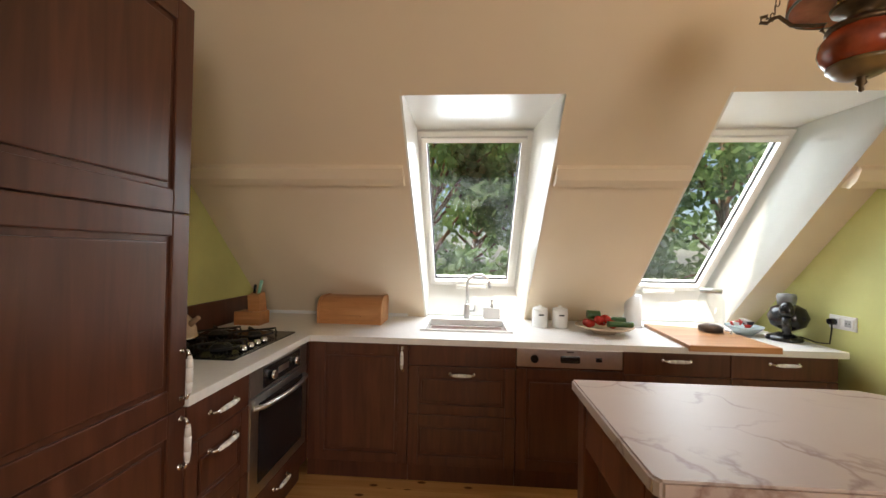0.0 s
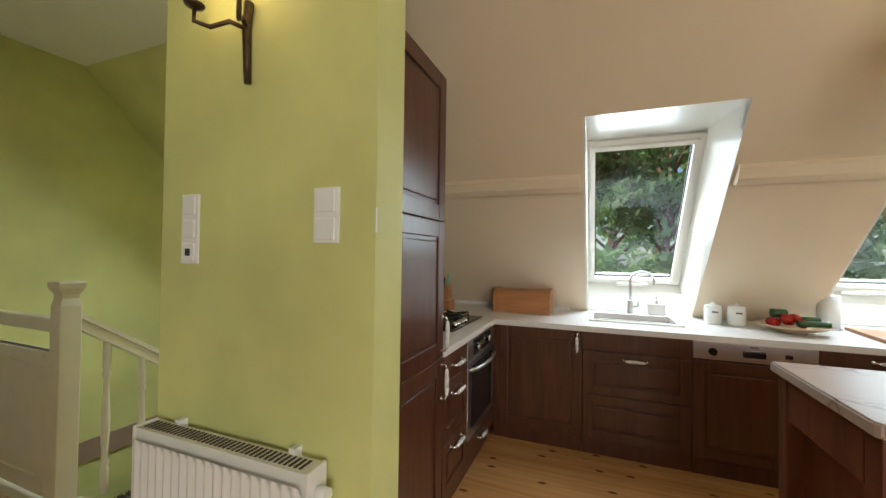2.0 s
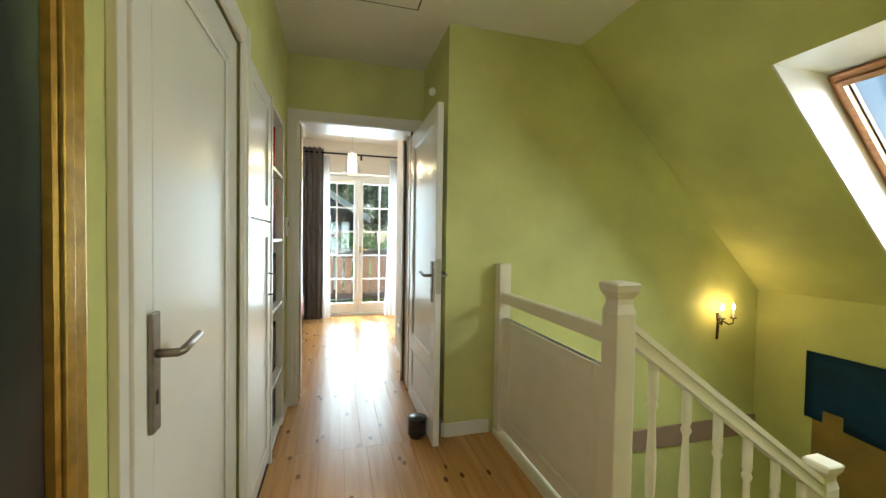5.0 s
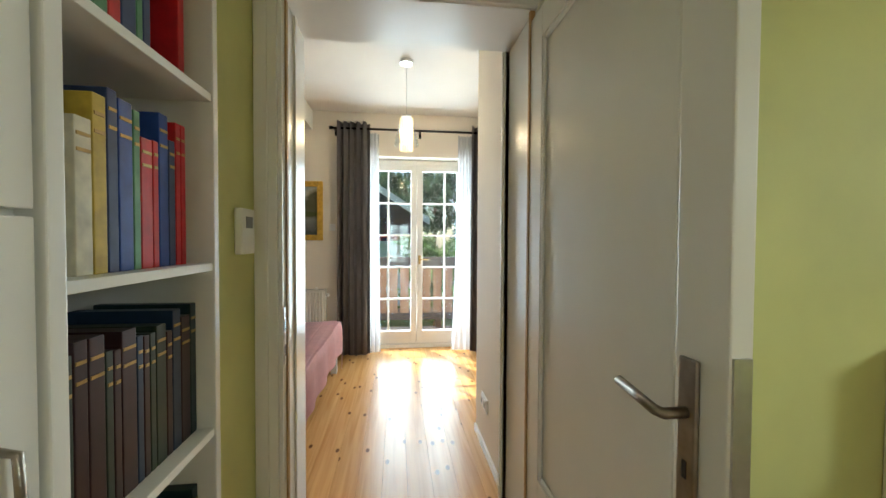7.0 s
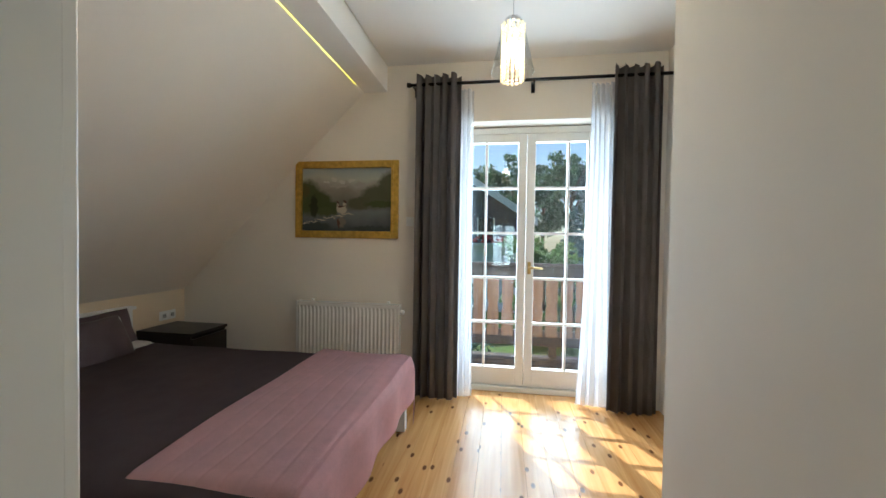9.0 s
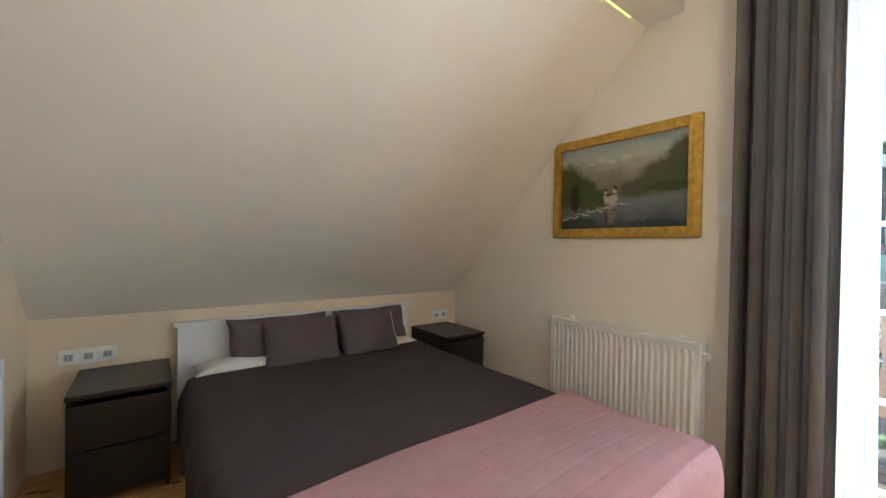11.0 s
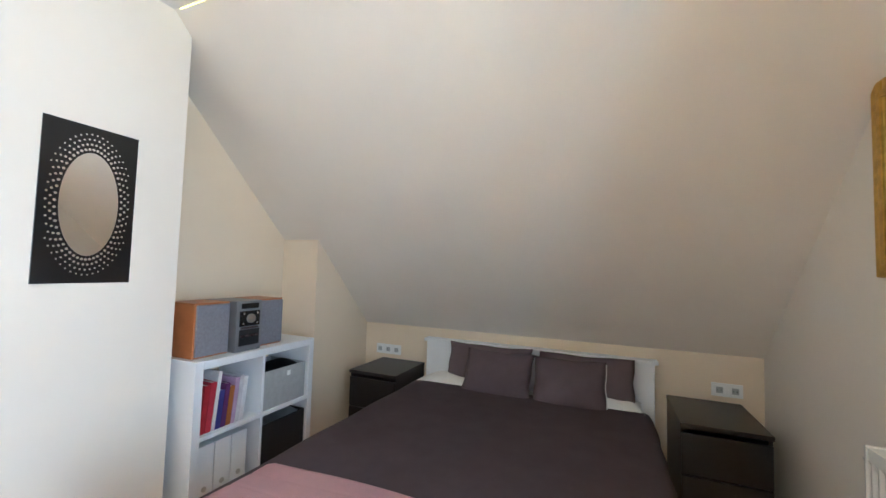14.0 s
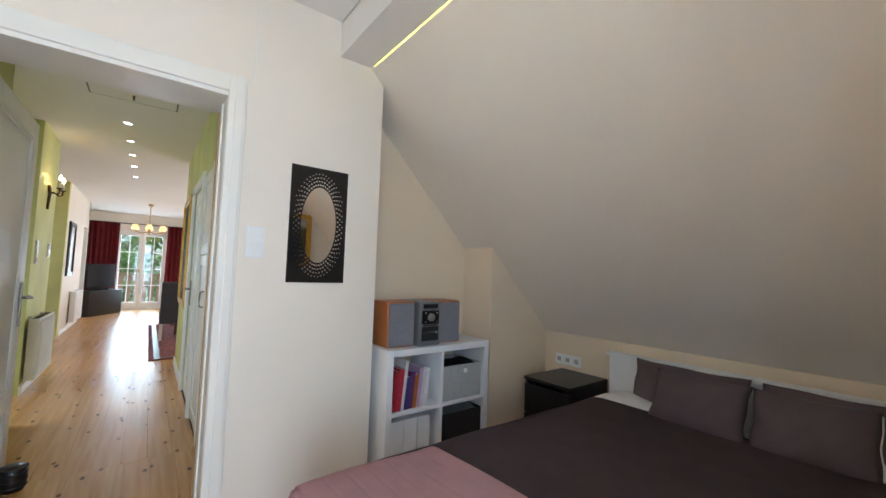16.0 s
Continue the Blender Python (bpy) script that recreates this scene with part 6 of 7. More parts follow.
part("collar", lathe(bmesh.new(), [(0.088, 0.215), (0.094, 0.222), (0.09, 0.235), (0.04, 0.25), (0.035, 0.275), (0.075, 0.29), (0.08, 0.305), (0.06, 0.31)], (LX, LY, LZ)), M_BRONZE, ol)
part("gallery", lathe(bmesh.new(), [(0.055, 0.31), (0.06, 0.335)], (LX, LY, LZ), 32), M_BRASS, ol)
part("chimney_glow", lathe(bmesh.new(), [(0.03, 0.315), (0.035, 0.36), (0.025, 0.42), (0.0, 0.43)], (LX, LY, LZ)), M_BULB, ol)
shade = part("shade", lathe(bmesh.new(), [(0.190, 0.335), (0.194, 0.35), (0.185, 0.40), (0.14, 0.47), (0.06, 0.53), (0.057, 0.528), (0.137, 0.467), (0.181, 0.40), (0.188, 0.35), (0.186, 0.336)], (LX, LY, LZ), 36), M_AMBER, ol, "painted glass shade lit from inside")
part("shade_band", lathe(bmesh.new(), [(0.191, 0.332), (0.197, 0.345), (0.192, 0.385), (0.187, 0.395), (0.186, 0.39), (0.188, 0.345)], (LX, LY, LZ), 36), M_FONT, shade, "russet band round the rim")
part("shade_rim", tube(bmesh.new(), [(LX + 0.193 * math.cos(2 * math.pi * k / 36), LY + 0.193 * math.sin(2 * math.pi * k / 36), LZ + 0.333) for k in range(37)], 0.005, 6), M_BRONZE, shade)
for k in range(16):
    ca, sa = math.cos(2 * math.pi * k / 16), math.sin(2 * math.pi * k / 16)
    part("gallery_prong", tube(bmesh.new(), [(LX + 0.058 * ca, LY + 0.058 * sa, LZ + 0.31), (LX + 0.062 * ca, LY + 0.062 * sa, LZ + 0.352)], 0.0035, 5), M_BRASS, ol)
for k in range(3):
    a_ = k * 2.094 + 2.6
    ca, sa = math.cos(a_), math.sin(a_)
    arm = [(r_, z_) for r_, z_ in ((0.06, 0.24), (0.085, 0.225), (0.10, 0.245), (0.09, 0.265), (0.12, 0.27), (0.15, 0.28), (0.18, 0.29), (0.20, 0.315), (0.215, 0.335), (0.235, 0.335), (0.25, 0.322), (0.27, 0.33), (0.268, 0.35), (0.25, 0.35), (0.248, 0.338))]
    part("scroll_arm", tube(bmesh.new(), [(LX + ca * r_, LY + sa * r_, LZ + z_) for r_, z_ in arm], 0.007, 8), M_BRONZE, ol)
    bm = bmesh.new()
    for q in range(22):
        z_ = 0.34 + q * 0.026
        rr = 0.235 * (1 - q / 30)
        o = 0.006
        c0 = Vector((LX + ca * rr, LY + sa * rr, LZ + z_))
        s_ = Vector((-sa, ca, 0)) if q % 2 else Vector((ca, sa, 0))
        tube(bm, [c0 + Vector((0, 0, 0.017)) * math.cos(2 * math.pi * w_ / 8) + s_ * o * math.sin(2 * math.pi * w_ / 8) for w_ in range(9)], 0.0022, 5)
    part("chain", bm, M_BRONZE, ol)
ol.scale = (0.78, 0.78, 0.78)
lamp("oil_lamp_bulb", "POINT", pose(LX, LY, LZ + 0.285), 15, (1.0, 0.66, 0.32), radius=0.04)


# ---- hall: sconces, stair, cupboards ----
def sconce(name, at, out, right, candles, label, s=1.0):
    p, o, r = Vector(at), Vector(out), Vector(right)
    up = Vector((0, 0, 1))
    sc_ = thing(name, at, label, "wall lamp")
    part("backplate", tube(bmesh.new(), [p - up * 0.16 * s + o * 0.012, p - up * 0.08 * s + o * 0.016, p + o * 0.02, p + up * 0.08 * s + o * 0.012], 0.010 * s, 8, 0.014 * s), M_BRONZE, sc_)
    for sg in candles:
        e = p + r * sg * 0.11 * s + o * 0.10 * s
        arm = part("arm", tube(bmesh.new(), [p + o * 0.015, p + r * sg * 0.03 * s + o * 0.05 * s + up * 0.01 * s, p + r * sg * 0.07 * s + o * 0.08 * s - up * 0.015 * s, e + up * 0.0, e + up * 0.035 * s], 0.007 * s, 8), M_BRONZE, sc_)
        part("drip_pan", lathe(bmesh.new(), [(0.006, 0.0), (0.025 * s, 0.008), (0.028 * s, 0.014), (0.0, 0.012)], e + up * 0.035 * s, 14), M_BRONZE, arm)
        part("candle_sleeve", lathe(bmesh.new(), [(0.011 * s, 0.0), (0.011 * s, 0.075 * s), (0.0, 0.076 * s)], e + up * 0.046 * s, 12), M_PORC, arm)
        part("bulb", lathe(bmesh.new(), [(0.007 * s, 0.0), (0.014 * s, 0.02 * s), (0.008 * s, 0.045 * s), (0.0, 0.06 * s)], e + up * 0.121 * s, 10), M_BULB, arm, "lit candle bulb")
        lamp("candle_bulb", "POINT", pose(*(e + up * 0.15 * s)), 2.6, (1.0, 0.66, 0.3), radius=0.015)
    return sc_


sconce("wall_sconce", (-1.15, 0.735, 2.05), (0, -1, 0), (1, 0, 0), (-1, 0.6), "bronze twig-shaped wall sconce with candle bulbs", 1.1)
sconce("wall_sconce", (-3.73, 2.85, 0.68), (1, 0, 0), (0, 1, 0), (-0.5, 0.7), "small iron wall sconce with candle bulbs above the stairs", 0.9)

bal = thing("balustrade", (-2.6, 0.93, -0.2), "ivory painted stair balustrade with newel posts and panel", "balustrade")


def newel(x, y, z0, z1):
    bm = box(x - 0.045, x + 0.045, y - 0.045, y + 0.045, z0, z1 - 0.12, bevel=0.006)
    n = part("newel_post", bm, M_IVORY, bal)
    bm = bmesh.new()
    sec = ((0.045, z1 - 0.12), (0.036, z1 - 0.085), (0.036, z1 - 0.065), (0.052, z1 - 0.035), (0.056, z1 - 0.008), (0.05, z1))
    rings = [[bm.verts.new((x + a * q, y + b * q, z)) for a, b in ((-1, -1), (1, -1), (1, 1), (-1, 1))] for q, z in sec]
    for r0, r1 in zip(rings, rings[1:]):
        for k in range(4):
            bm.faces.new((r0[k], r0[(k + 1) % 4], r1[(k + 1) % 4], r1[k]))
    bm.faces.new(rings[-1])
    part("newel_cap", bm, M_IVORY, n)
    for zz in (z1 - 0.22, z1 - 0.42):
        part("peg", tube(bmesh.new(), [(x + 0.02, y - 0.045, zz), (x + 0.02, y - 0.049, zz)], 0.008, 8), M_IVORY, n)


newel(-2.575, 0.915, -0.2, 1.165)
newel(-2.575, 2.13, -1.1, 0.27)
part("wall_post", box(-3.73, -3.65, 0.875, 0.955, 0.0, 1.165, bevel=0.006), M_IVORY, bal)
part("top_rail", box(-3.65, -2.62, 0.895, 0.945, 0.90, 0.975, bevel=0.012), M_IVORY, bal)
part("panel", box(-3.65, -2.62, 0.908, 0.93, 0.06, 0.80), M_IVORY, bal)
for q in ((-3.65, -3.56, 0.06, 0.80), (-2.71, -2.62, 0.06, 0.80), (-3.56, -2.71, 0.06, 0.15), (-3.56, -2.71, 0.72, 0.80)):
    part("panel_frame", box(q[0], q[1], 0.898, 0.942, q[2], q[3], bevel=0.006), M_IVORY, bal)
y0, z0, y1, z1 = 0.96, 1.005, 2.09, 0.20
for (dz, h, w_) in ((0.0, 0.03, 0.035), (-0.032, 0.03, 0.026), (-0.062, 0.028, 0.033)):
    part("handrail", prism([(y0, z0 + dz - h / 1), (y1, z1 + dz - h), (y1, z1 + dz), (y0, z0 + dz)], "x", -2.575 - w_, -2.575 + w_), M_IVORY, bal)
n = 6
for k in range(n):
    y = y0 + (y1 - y0) * (k + 0.75) / (n + 0.3)
    zt = z0 + (z1 - z0) * (y - y0) / (y1 - y0) - 0.085
    zb = zt - 0.82
    pr = [(0.02, 0.0), (0.02, 0.13), (0.014, 0.145), (0.022, 0.16), (0.013, 0.19), (0.02, 0.32), (0.021, 0.40), (0.016, 0.52), (0.012, 0.62), (0.022, 0.645), (0.014, 0.665), (0.02, 0.68), (0.02, 0.82)]
    part("baluster", lathe(bmesh.new(), pr, (-2.575, y, zb), 14), M_IVORY, bal)
part("stair_string", prism([(y0, 0.06), (y1, -0.68), (y1, -0.95), (y0, -0.22)], "x", -2.60, -2.55), M_IVORY, bal)

st = thing("staircase", (-2.1, 1.0, -3.0), "wooden staircase going down from the landing", "staircase")
for k in range(12):
    y, z = 0.95 + k * 0.255, -0.185 * (k + 1)
    if y > 3.1:
        break
    part("tread", box(-2.55, -1.61, y, y + 0.27, z - 0.03, z, bevel=0.005), M_PINE, st)
    part("riser", box(-2.55, -1.61, y, y + 0.018, z, z + 0.155), M_IVORY, st)

fz = thing("fluffy_cushion", (-2.3, 1.08, -0.185), "fluffy dark grey fur cushion on the top step", "cushion")
rnd = random.Random(11)
bm = ball(bmesh.new(), (-2.28, 1.06, -0.05), 0.125, 20)
for _ in range(900):
    v = Vector((rnd.gauss(0, 1), rnd.gauss(0, 1), rnd.gauss(0, 1))).normalized()
    c = Vector((-2.28, 1.06, -0.05)) + v * 0.12
    t_ = v.orthogonal().normalized() * 0.006
    q = c + v * rnd.uniform(0.02, 0.035) + Vector((rnd.uniform(-.012, .012), rnd.uniform(-.012, .012), 0))
    bm.faces.new([bm.verts.new(c - t_), bm.verts.new(c + t_), bm.verts.new(q)])
part("fur", bm, M_FUR, fz)

ds = thing("door_stop", (-3.76, 0.36, 0), "small dark barrel-shaped door stop beside the open door", "door stop")
part("barrel", lathe(bmesh.new(), [(0.05, 0), (0.058, 0.03), (0.06, 0.07), (0.056, 0.11), (0.05, 0.135), (0.0, 0.135)], (-3.78, 0.35, 0)), M_BLACKWOOD, ds)
for z in (0.02, 0.055, 0.09, 0.12):
    part("hoop", lathe(bmesh.new(), [(0.056, 0), (0.0625, 0.003), (0.0625, 0.009), (0.056, 0.012)], (-3.78, 0.35, z)), M_IRON, ds)
mo = thing("wall_sensor", (-4.1, 0.52, 2.42), "small white round sensor high on the hall wall", "sensor")
part("case", ball(bmesh.new(), (-4.1, 0.50, 2.42), 0.03), M_PLASTIC, mo)

ha = thing("attic_hatch", (-3.2, 0, CEIL), "white attic hatch flush in the ceiling with a latch", "hatch")
part("panel", box(-3.64, -2.80, -0.30, 0.285, CEIL - 0.004, CEIL + 0.002), M_WHITE, ha)
part("gap", boxes((-3.65, -3.64, -0.31, 0.295, CEIL - 0.003, CEIL + 0.001), (-2.80, -2.79, -0.31, 0.295, CEIL - 0.003, CEIL + 0.001), (-3.64, -2.80, -0.31, -0.30, CEIL - 0.003, CEIL + 0.001), (-3.64, -2.80, 0.285, 0.295, CEIL - 0.003, CEIL + 0.001)), M_LINE, ha, "dark shadow gap")
part("latch", tube(bmesh.new(), [(-2.95, 0.0, CEIL - 0.004), (-2.95, 0.0, CEIL - 0.03), (-2.94, 0.0, CEIL - 0.035)], 0.008), M_IRON, ha)

wc = thing("wall_cupboard", (-3.38, -0.6, 0), "white built-in hall cupboard with tall panelled doors", "cupboard")
for a, b in ((0.06, 1.40), (1.41, 2.10)):
    sub = part("door", box(-3.66, -3.11, -0.565, -0.552, a, b, bevel=0.002), M_PAINT, wc)
    for q in ((-3.66, -3.58, a, b), (-3.19, -3.11, a, b), (-3.58, -3.19, a, a + 0.08), (-3.58, -3.19, b - 0.08, b)):
        part("door_frame", box(q[0], q[1], -0.552, -0.542, q[2], q[3], bevel=0.003), M_PAINT, sub)
part("carcass", boxes((-3.66, -3.11, -0.95, -0.566, 0.0, 2.12)), M_PAINT, wc)
part("handle", tube(bmesh.new(), [(-3.60, -0.542, 1.0), (-3.60, -0.515, 1.005), (-3.60, -0.512, 1.06), (-3.60, -0.515, 1.115), (-3.60, -0.542, 1.12)], 0.006), M_PEWTER, wc)
bs = thing("bookcase", (-3.9, -0.75, 0), "white built-in open bookcase with rows of books", "bookcase")
part("side", box(-3.70, -3.67, -0.95, -0.535, 0, 2.12, bevel=0.003), M_PAINT, bs)
part("side", box(-4.17, -4.145, -0.95, -0.535, 0, 2.12, bevel=0.003), M_PAINT, bs)
part("back", box(-4.145, -3.70, -0.95, -0.935, 0, 2.12), M_PAINT, bs)
SHELVES = (0.06, 0.42, 0.88, 1.31, 1.74, 2.10)
for z in SHELVES:
    part("shelf_board", box(-4.145, -3.70, -0.935, -0.54, z - 0.02, z, bevel=0.002), M_PAINT, bs)
rnd = random.Random(21)
for i, z in enumerate(SHELVES[:-1]):
    x = -4.14 if i < 3 else -4.1
    while x < -3.75:
        w_ = rnd.uniform(0.018, 0.042)
        h = rnd.uniform(0.28, 0.33) if i < 3 else rnd.uniform(0.26, 0.36)
        c = rnd.choice([(0.01, 0.03, 0.03), (0.012, 0.03, 0.06), (0.02, 0.035, 0.02), (0.03, 0.01, 0.01)]) if i < 3 else (0.5, 0.012, 0.02) if x < -4.06 else rnd.choice([(0.5, 0.02, 0.02), (0.02, 0.06, 0.25), (0.1, 0.25, 0.12), (0.6, 0.55, 0.4), (0.03, 0.05, 0.12), (0.5, 0.35, 0.05)])
        b_ = thing("book", (x + w_ / 2, -0.68, z), "clothbound book standing in the hall bookcase", "book", "books in the hall bookcase")
        part("cover", box(x, x + w_ - 0.002, -0.80, -0.58, z, z + h, bevel=0.002), mat("book_spine", c, 0.45, var=0.2, scale=30), b_)
        for zz in (0.78, 0.88):
            part("spine_band", box(x + 0.003, x + w_ - 0.005, -0.580, -0.5785, z + h * zz, z + h * zz + 0.006), M_BRASS, b_)
        x += w_ + (0.001 if i < 3 or rnd.random() < 0.85 else 0.1)

bh = thing("wall_hanging", (-2.9, 3.3, -0.1), "deep blue cloth hanging on the stairwell wall", "wall hanging")
part("cloth", sheet(lambda u, v: (-3.35 + 1.0 * u, 3.285 + 0.006 * math.sin(9 * u), 0.02 + (0.50) * v - 0.08 * u * (1 - v)), 16, 8, 0.006), M_BLUE, bh)
part("tail", box(-2.85, -2.65, 3.275, 3.283, -0.4, -0.03), M_BLUE, bh)
part("backing", box(-3.3, -2.4, 3.29, 3.298, -0.9, 0.1), M_OCHRE, bh, "ochre cloth backing")

# ---- bedroom: mirror, lamp, light strip ----
MY0, MY1, MZ0, MZ1 = -1.148, -0.806, 1.24, 1.923
mi = thing("mirror", (-4.8, -0.98, MZ0), "black rectangular mirror with an oval glass and dotted rings", "mirror")
part("panel", box(-4.806, -4.8, MY0, MY1, MZ0, MZ1, bevel=0.001), M_BLACK, mi)
cy, cz = (MY0 + MY1) / 2, (MZ0 + MZ1) / 2
bm = bmesh.new()
vs = [bm.verts.new((-4.8072, cy + 0.105 * math.cos(2 * math.pi * k / 48), cz + 0.225 * math.sin(2 * math.pi * k / 48))) for k in range(48)]
bm.faces.new(vs)
part("oval_glass", bm, M_MIRROR, mi, "oval mirror glass")
bm = bmesh.new()
for ring in range(4):
    ry, rz = 0.117 + 0.014 * ring, 0.24 + 0.022 * ring
    n = 52
    for k in range(n):
        a_ = 2 * math.pi * (k + 0.5 * (ring % 2)) / n
        if ring > 1 and abs(math.sin(a_)) < 0.45 and ring > 2:
            continue
        py, pz = cy + ry * math.cos(a_), cz + rz * math.sin(a_)
        if abs(py - cy) > 0.16 or abs(pz - cz) > 0.33:
            continue
        r_ = 0.0062 - 0.0008 * ring
        bm.faces.new([bm.verts.new((-4.8072, py + r_ * math.cos(q * 1.0472), pz + r_ * math.sin(q * 1.0472))) for q in range(6)])
tagged(part("mirror_dots", bm, M_MIRROR, mi, "rings of small mirror dots"), kind="stuff")

pl = thing("pendant_lamp", (-6.385, 0.006, 2.1), "glass pendant lamp with a lit cylinder of crystal beads", "lamp")
part("ceiling_rose", lathe(bmesh.new(), [(0.055, 0), (0.055, 0.03), (0.0, 0.03)], (-6.385, 0.006, BCEIL - 0.031)), M_CHROME, pl)
part("cable", tube(bmesh.new(), [(-6.385, 0.006, 2.42), (-6.385, 0.006, BCEIL - 0.03)], 0.002, 6), M_STEEL, pl)
part("cap", lathe(bmesh.new(), [(0.045, 0.0), (0.04, 0.02), (0.01, 0.03), (0.0, 0.032)], (-6.385, 0.006, 2.40)), M_CHROME, pl)
gs = part("glass_shade", lathe(bmesh.new(), [(0.05, 0.235), (0.105, 0.0), (0.103, 0.0), (0.048, 0.235)], (-6.385, 0.006, 2.165)), M_CLEAR, pl, "clear flared glass shade")
gs.visible_shadow = False
bead = bmesh.new()
bmesh.ops.create_icosphere(bead, subdivisions=1, radius=0.0075)
bme = bpy.data.meshes.new("bead")
bead.to_mesh(bme)
bead.free()
bme.materials.append(M_CRYSTAL)
for q in range(15):
    for k in range(14):
        ob = new("bead", bme)
        ob.parent = pl
        ob.location = (0.052 * math.cos(2 * math.pi * k / 14), 0.052 * math.sin(2 * math.pi * k / 14), 0.03 + q * 0.0185)
part("bulb", ball(bmesh.new(), (-6.385, 0.006, 2.30), 0.028), M_BULB, pl)
lamp("pendant_bulb", "POINT", pose(-6.385, 0.006, 2.255), 11, (1.0, 0.8, 0.5), radius=0.03)
ls = thing("led_strip", (-6.3, -1.285, 2.66), "glowing yellow light strip along the boxed beam", "light strip")
part("strip", box(-7.60, -4.84, -1.292, -1.276, 2.652, 2.660), M_LED, ls)
lamp("led_strip_light", "AREA", look((-6.2, -1.31, 2.655), (-6.2, -1.7, 2.45)), 3.5, (1.0, 0.88, 0.25), 2.7, 0.02)

# ---- living room, seen down the hall ----
tv = thing("television", (6.0, 0.75, 0.62), "black television on a low stand by the window", "television")
for nm, bm, m_ in (("screen", box(-0.5, 0.5, -0.02, 0.02, 0.07, 0.66, bevel=0.006), M_BLACK), ("foot", box(-0.2, 0.2, -0.08, 0.08, 0.0, 0.07, bevel=0.01), M_BLACK)):
    bmesh.ops.rotate(bm, verts=bm.verts[:], matrix=Matrix.Rotation(radians(-28), 3, "Z"))
    bmesh.ops.translate(bm, verts=bm.verts[:], vec=(6.0, 0.75, 0.62))
    part(nm, bm, m_, tv)
ts = thing("tv_stand", (6.0, 0.75, 0), "black television stand in the living room corner", "tv stand")
for nm, bm in (("body", box(-0.6, 0.6, -0.2, 0.2, 0.0, 0.6, bevel=0.005)), ("top", box(-0.62, 0.62, -0.22, 0.22, 0.601, 0.62, bevel=0.004))):
    bmesh.ops.rotate(bm, verts=bm.verts[:], matrix=Matrix.Rotation(radians(-28), 3, "Z"))
    bmesh.ops.translate(bm, verts=bm.verts[:], vec=(6.0, 0.78, 0.0))
    part(nm, bm, M_BLACKWOOD, ts)
wave_curtain("red_curtain", 6.98, 0.5, 1.2, 0.03, 2.45, 7, 0.04, M_RED, "dark red floor-length living room curtain", 0.02, 6)
wave_curtain("red_curtain", 6.98, -1.35, -0.6, 0.03, 2.45, 7, 0.04, M_RED, "dark red floor-length living room curtain", 0.02, 7)
r2 = thing("curtain_rod", (6.98, 0, 2.46), "dark living room curtain rod", "curtain rod")
part("rod", tube(bmesh.new(), [(6.98, -1.5, 2.44), (6.98, 1.27, 2.44)], 0.012), M_BLACK, r2)
rg = thing("rug", (1.6, -1.2, 0), "red patterned wool rug on the pine floor", "rug")
part("pile", box(-0.45, 3.4, -2.3, -0.27, 0.001, 0.014, bevel=0.003), M_RUG, rg)
part("border", boxes((-0.45, 3.4, -0.40, -0.33, 0.0135, 0.0165), (-0.39, -0.32, -2.2, -0.4, 0.0135, 0.0165)), M_BLACKWOOD, rg, "dark border band")
ch = thing("dining_chair", (1.35, -0.62, 0.014), "charcoal upholstered high-back dining chair", "chair")
part("seat", box(1.12, 1.58, -0.86, -0.40, 0.32, 0.50, bevel=0.03), M_CHAIR, ch)
part("backrest", prism([(1.10, 0.3), (1.18, 0.3), (1.14, 0.75), (1.06, 1.02), (1.0, 1.0), (1.06, 0.7)], "y", -0.86, -0.40), M_CHAIR, ch)
for x, y in ((1.13, -0.85), (1.13, -0.45), (1.53, -0.85), (1.53, -0.45)):
    part("leg", box(x, x + 0.04, y, y + 0.04, 0.014, 0.32, bevel=0.003), M_IVORY, ch)
dt = thing("dining_table", (2.3, -1.1, 0.014), "dining table on the rug", "table")
part("tabletop", box(1.6, 3.2, -1.7, -0.55, 0.70, 0.74, bevel=0.005), M_DARKWOOD, dt)
for x, y in ((1.7, -1.6), (1.7, -0.7), (3.05, -1.6), (3.05, -0.7)):
    part("leg", box(x, x + 0.06, y, y + 0.06, 0.014, 0.70, bevel=0.004), M_DARKWOOD, dt)
tc = thing("tablecloth", (2.3, -1.1, 0.74), "white tablecloth hanging over the dining table", "tablecloth")
part("cloth", draped(1.57, 3.23, -1.73, -0.52, 0.757, 0.22, 0.22, 0.25, 0.002, 9), M_CLOTH, tc)
cdl = thing("chandelier", (4.4, -0.15, 2.0), "brass chandelier with small pleated shades", "chandelier")
part("stem", lathe(bmesh.new(), [(0.0, 0.0), (0.03, 0.02), (0.02, 0.08), (0.035, 0.12), (0.012, 0.2), (0.01, 0.68), (0.05, 0.70), (0.05, 0.729)], (4.4, -0.15, 2.0)), M_BRASS, cdl)
for k in range(6):
    a_ = k * math.pi / 3
    c, s = math.cos(a_), math.sin(a_)
    am = part("arm", tube(bmesh.new(), [(4.4, -0.15, 2.08), (4.4 + c * 0.15, -0.15 + s * 0.15, 2.03), (4.4 + c * 0.3, -0.15 + s * 0.3, 2.08), (4.4 + c * 0.3, -0.15 + s * 0.3, 2.14)], 0.008), M_BRASS, cdl)
    part("shade", lathe(bmesh.new(), [(0.075, 0.0), (0.045, 0.09), (0.043, 0.09), (0.072, 0.0)], (4.4 + c * 0.3, -0.15 + s * 0.3, 2.13)), M_AMBER, am, "lit cream shade")
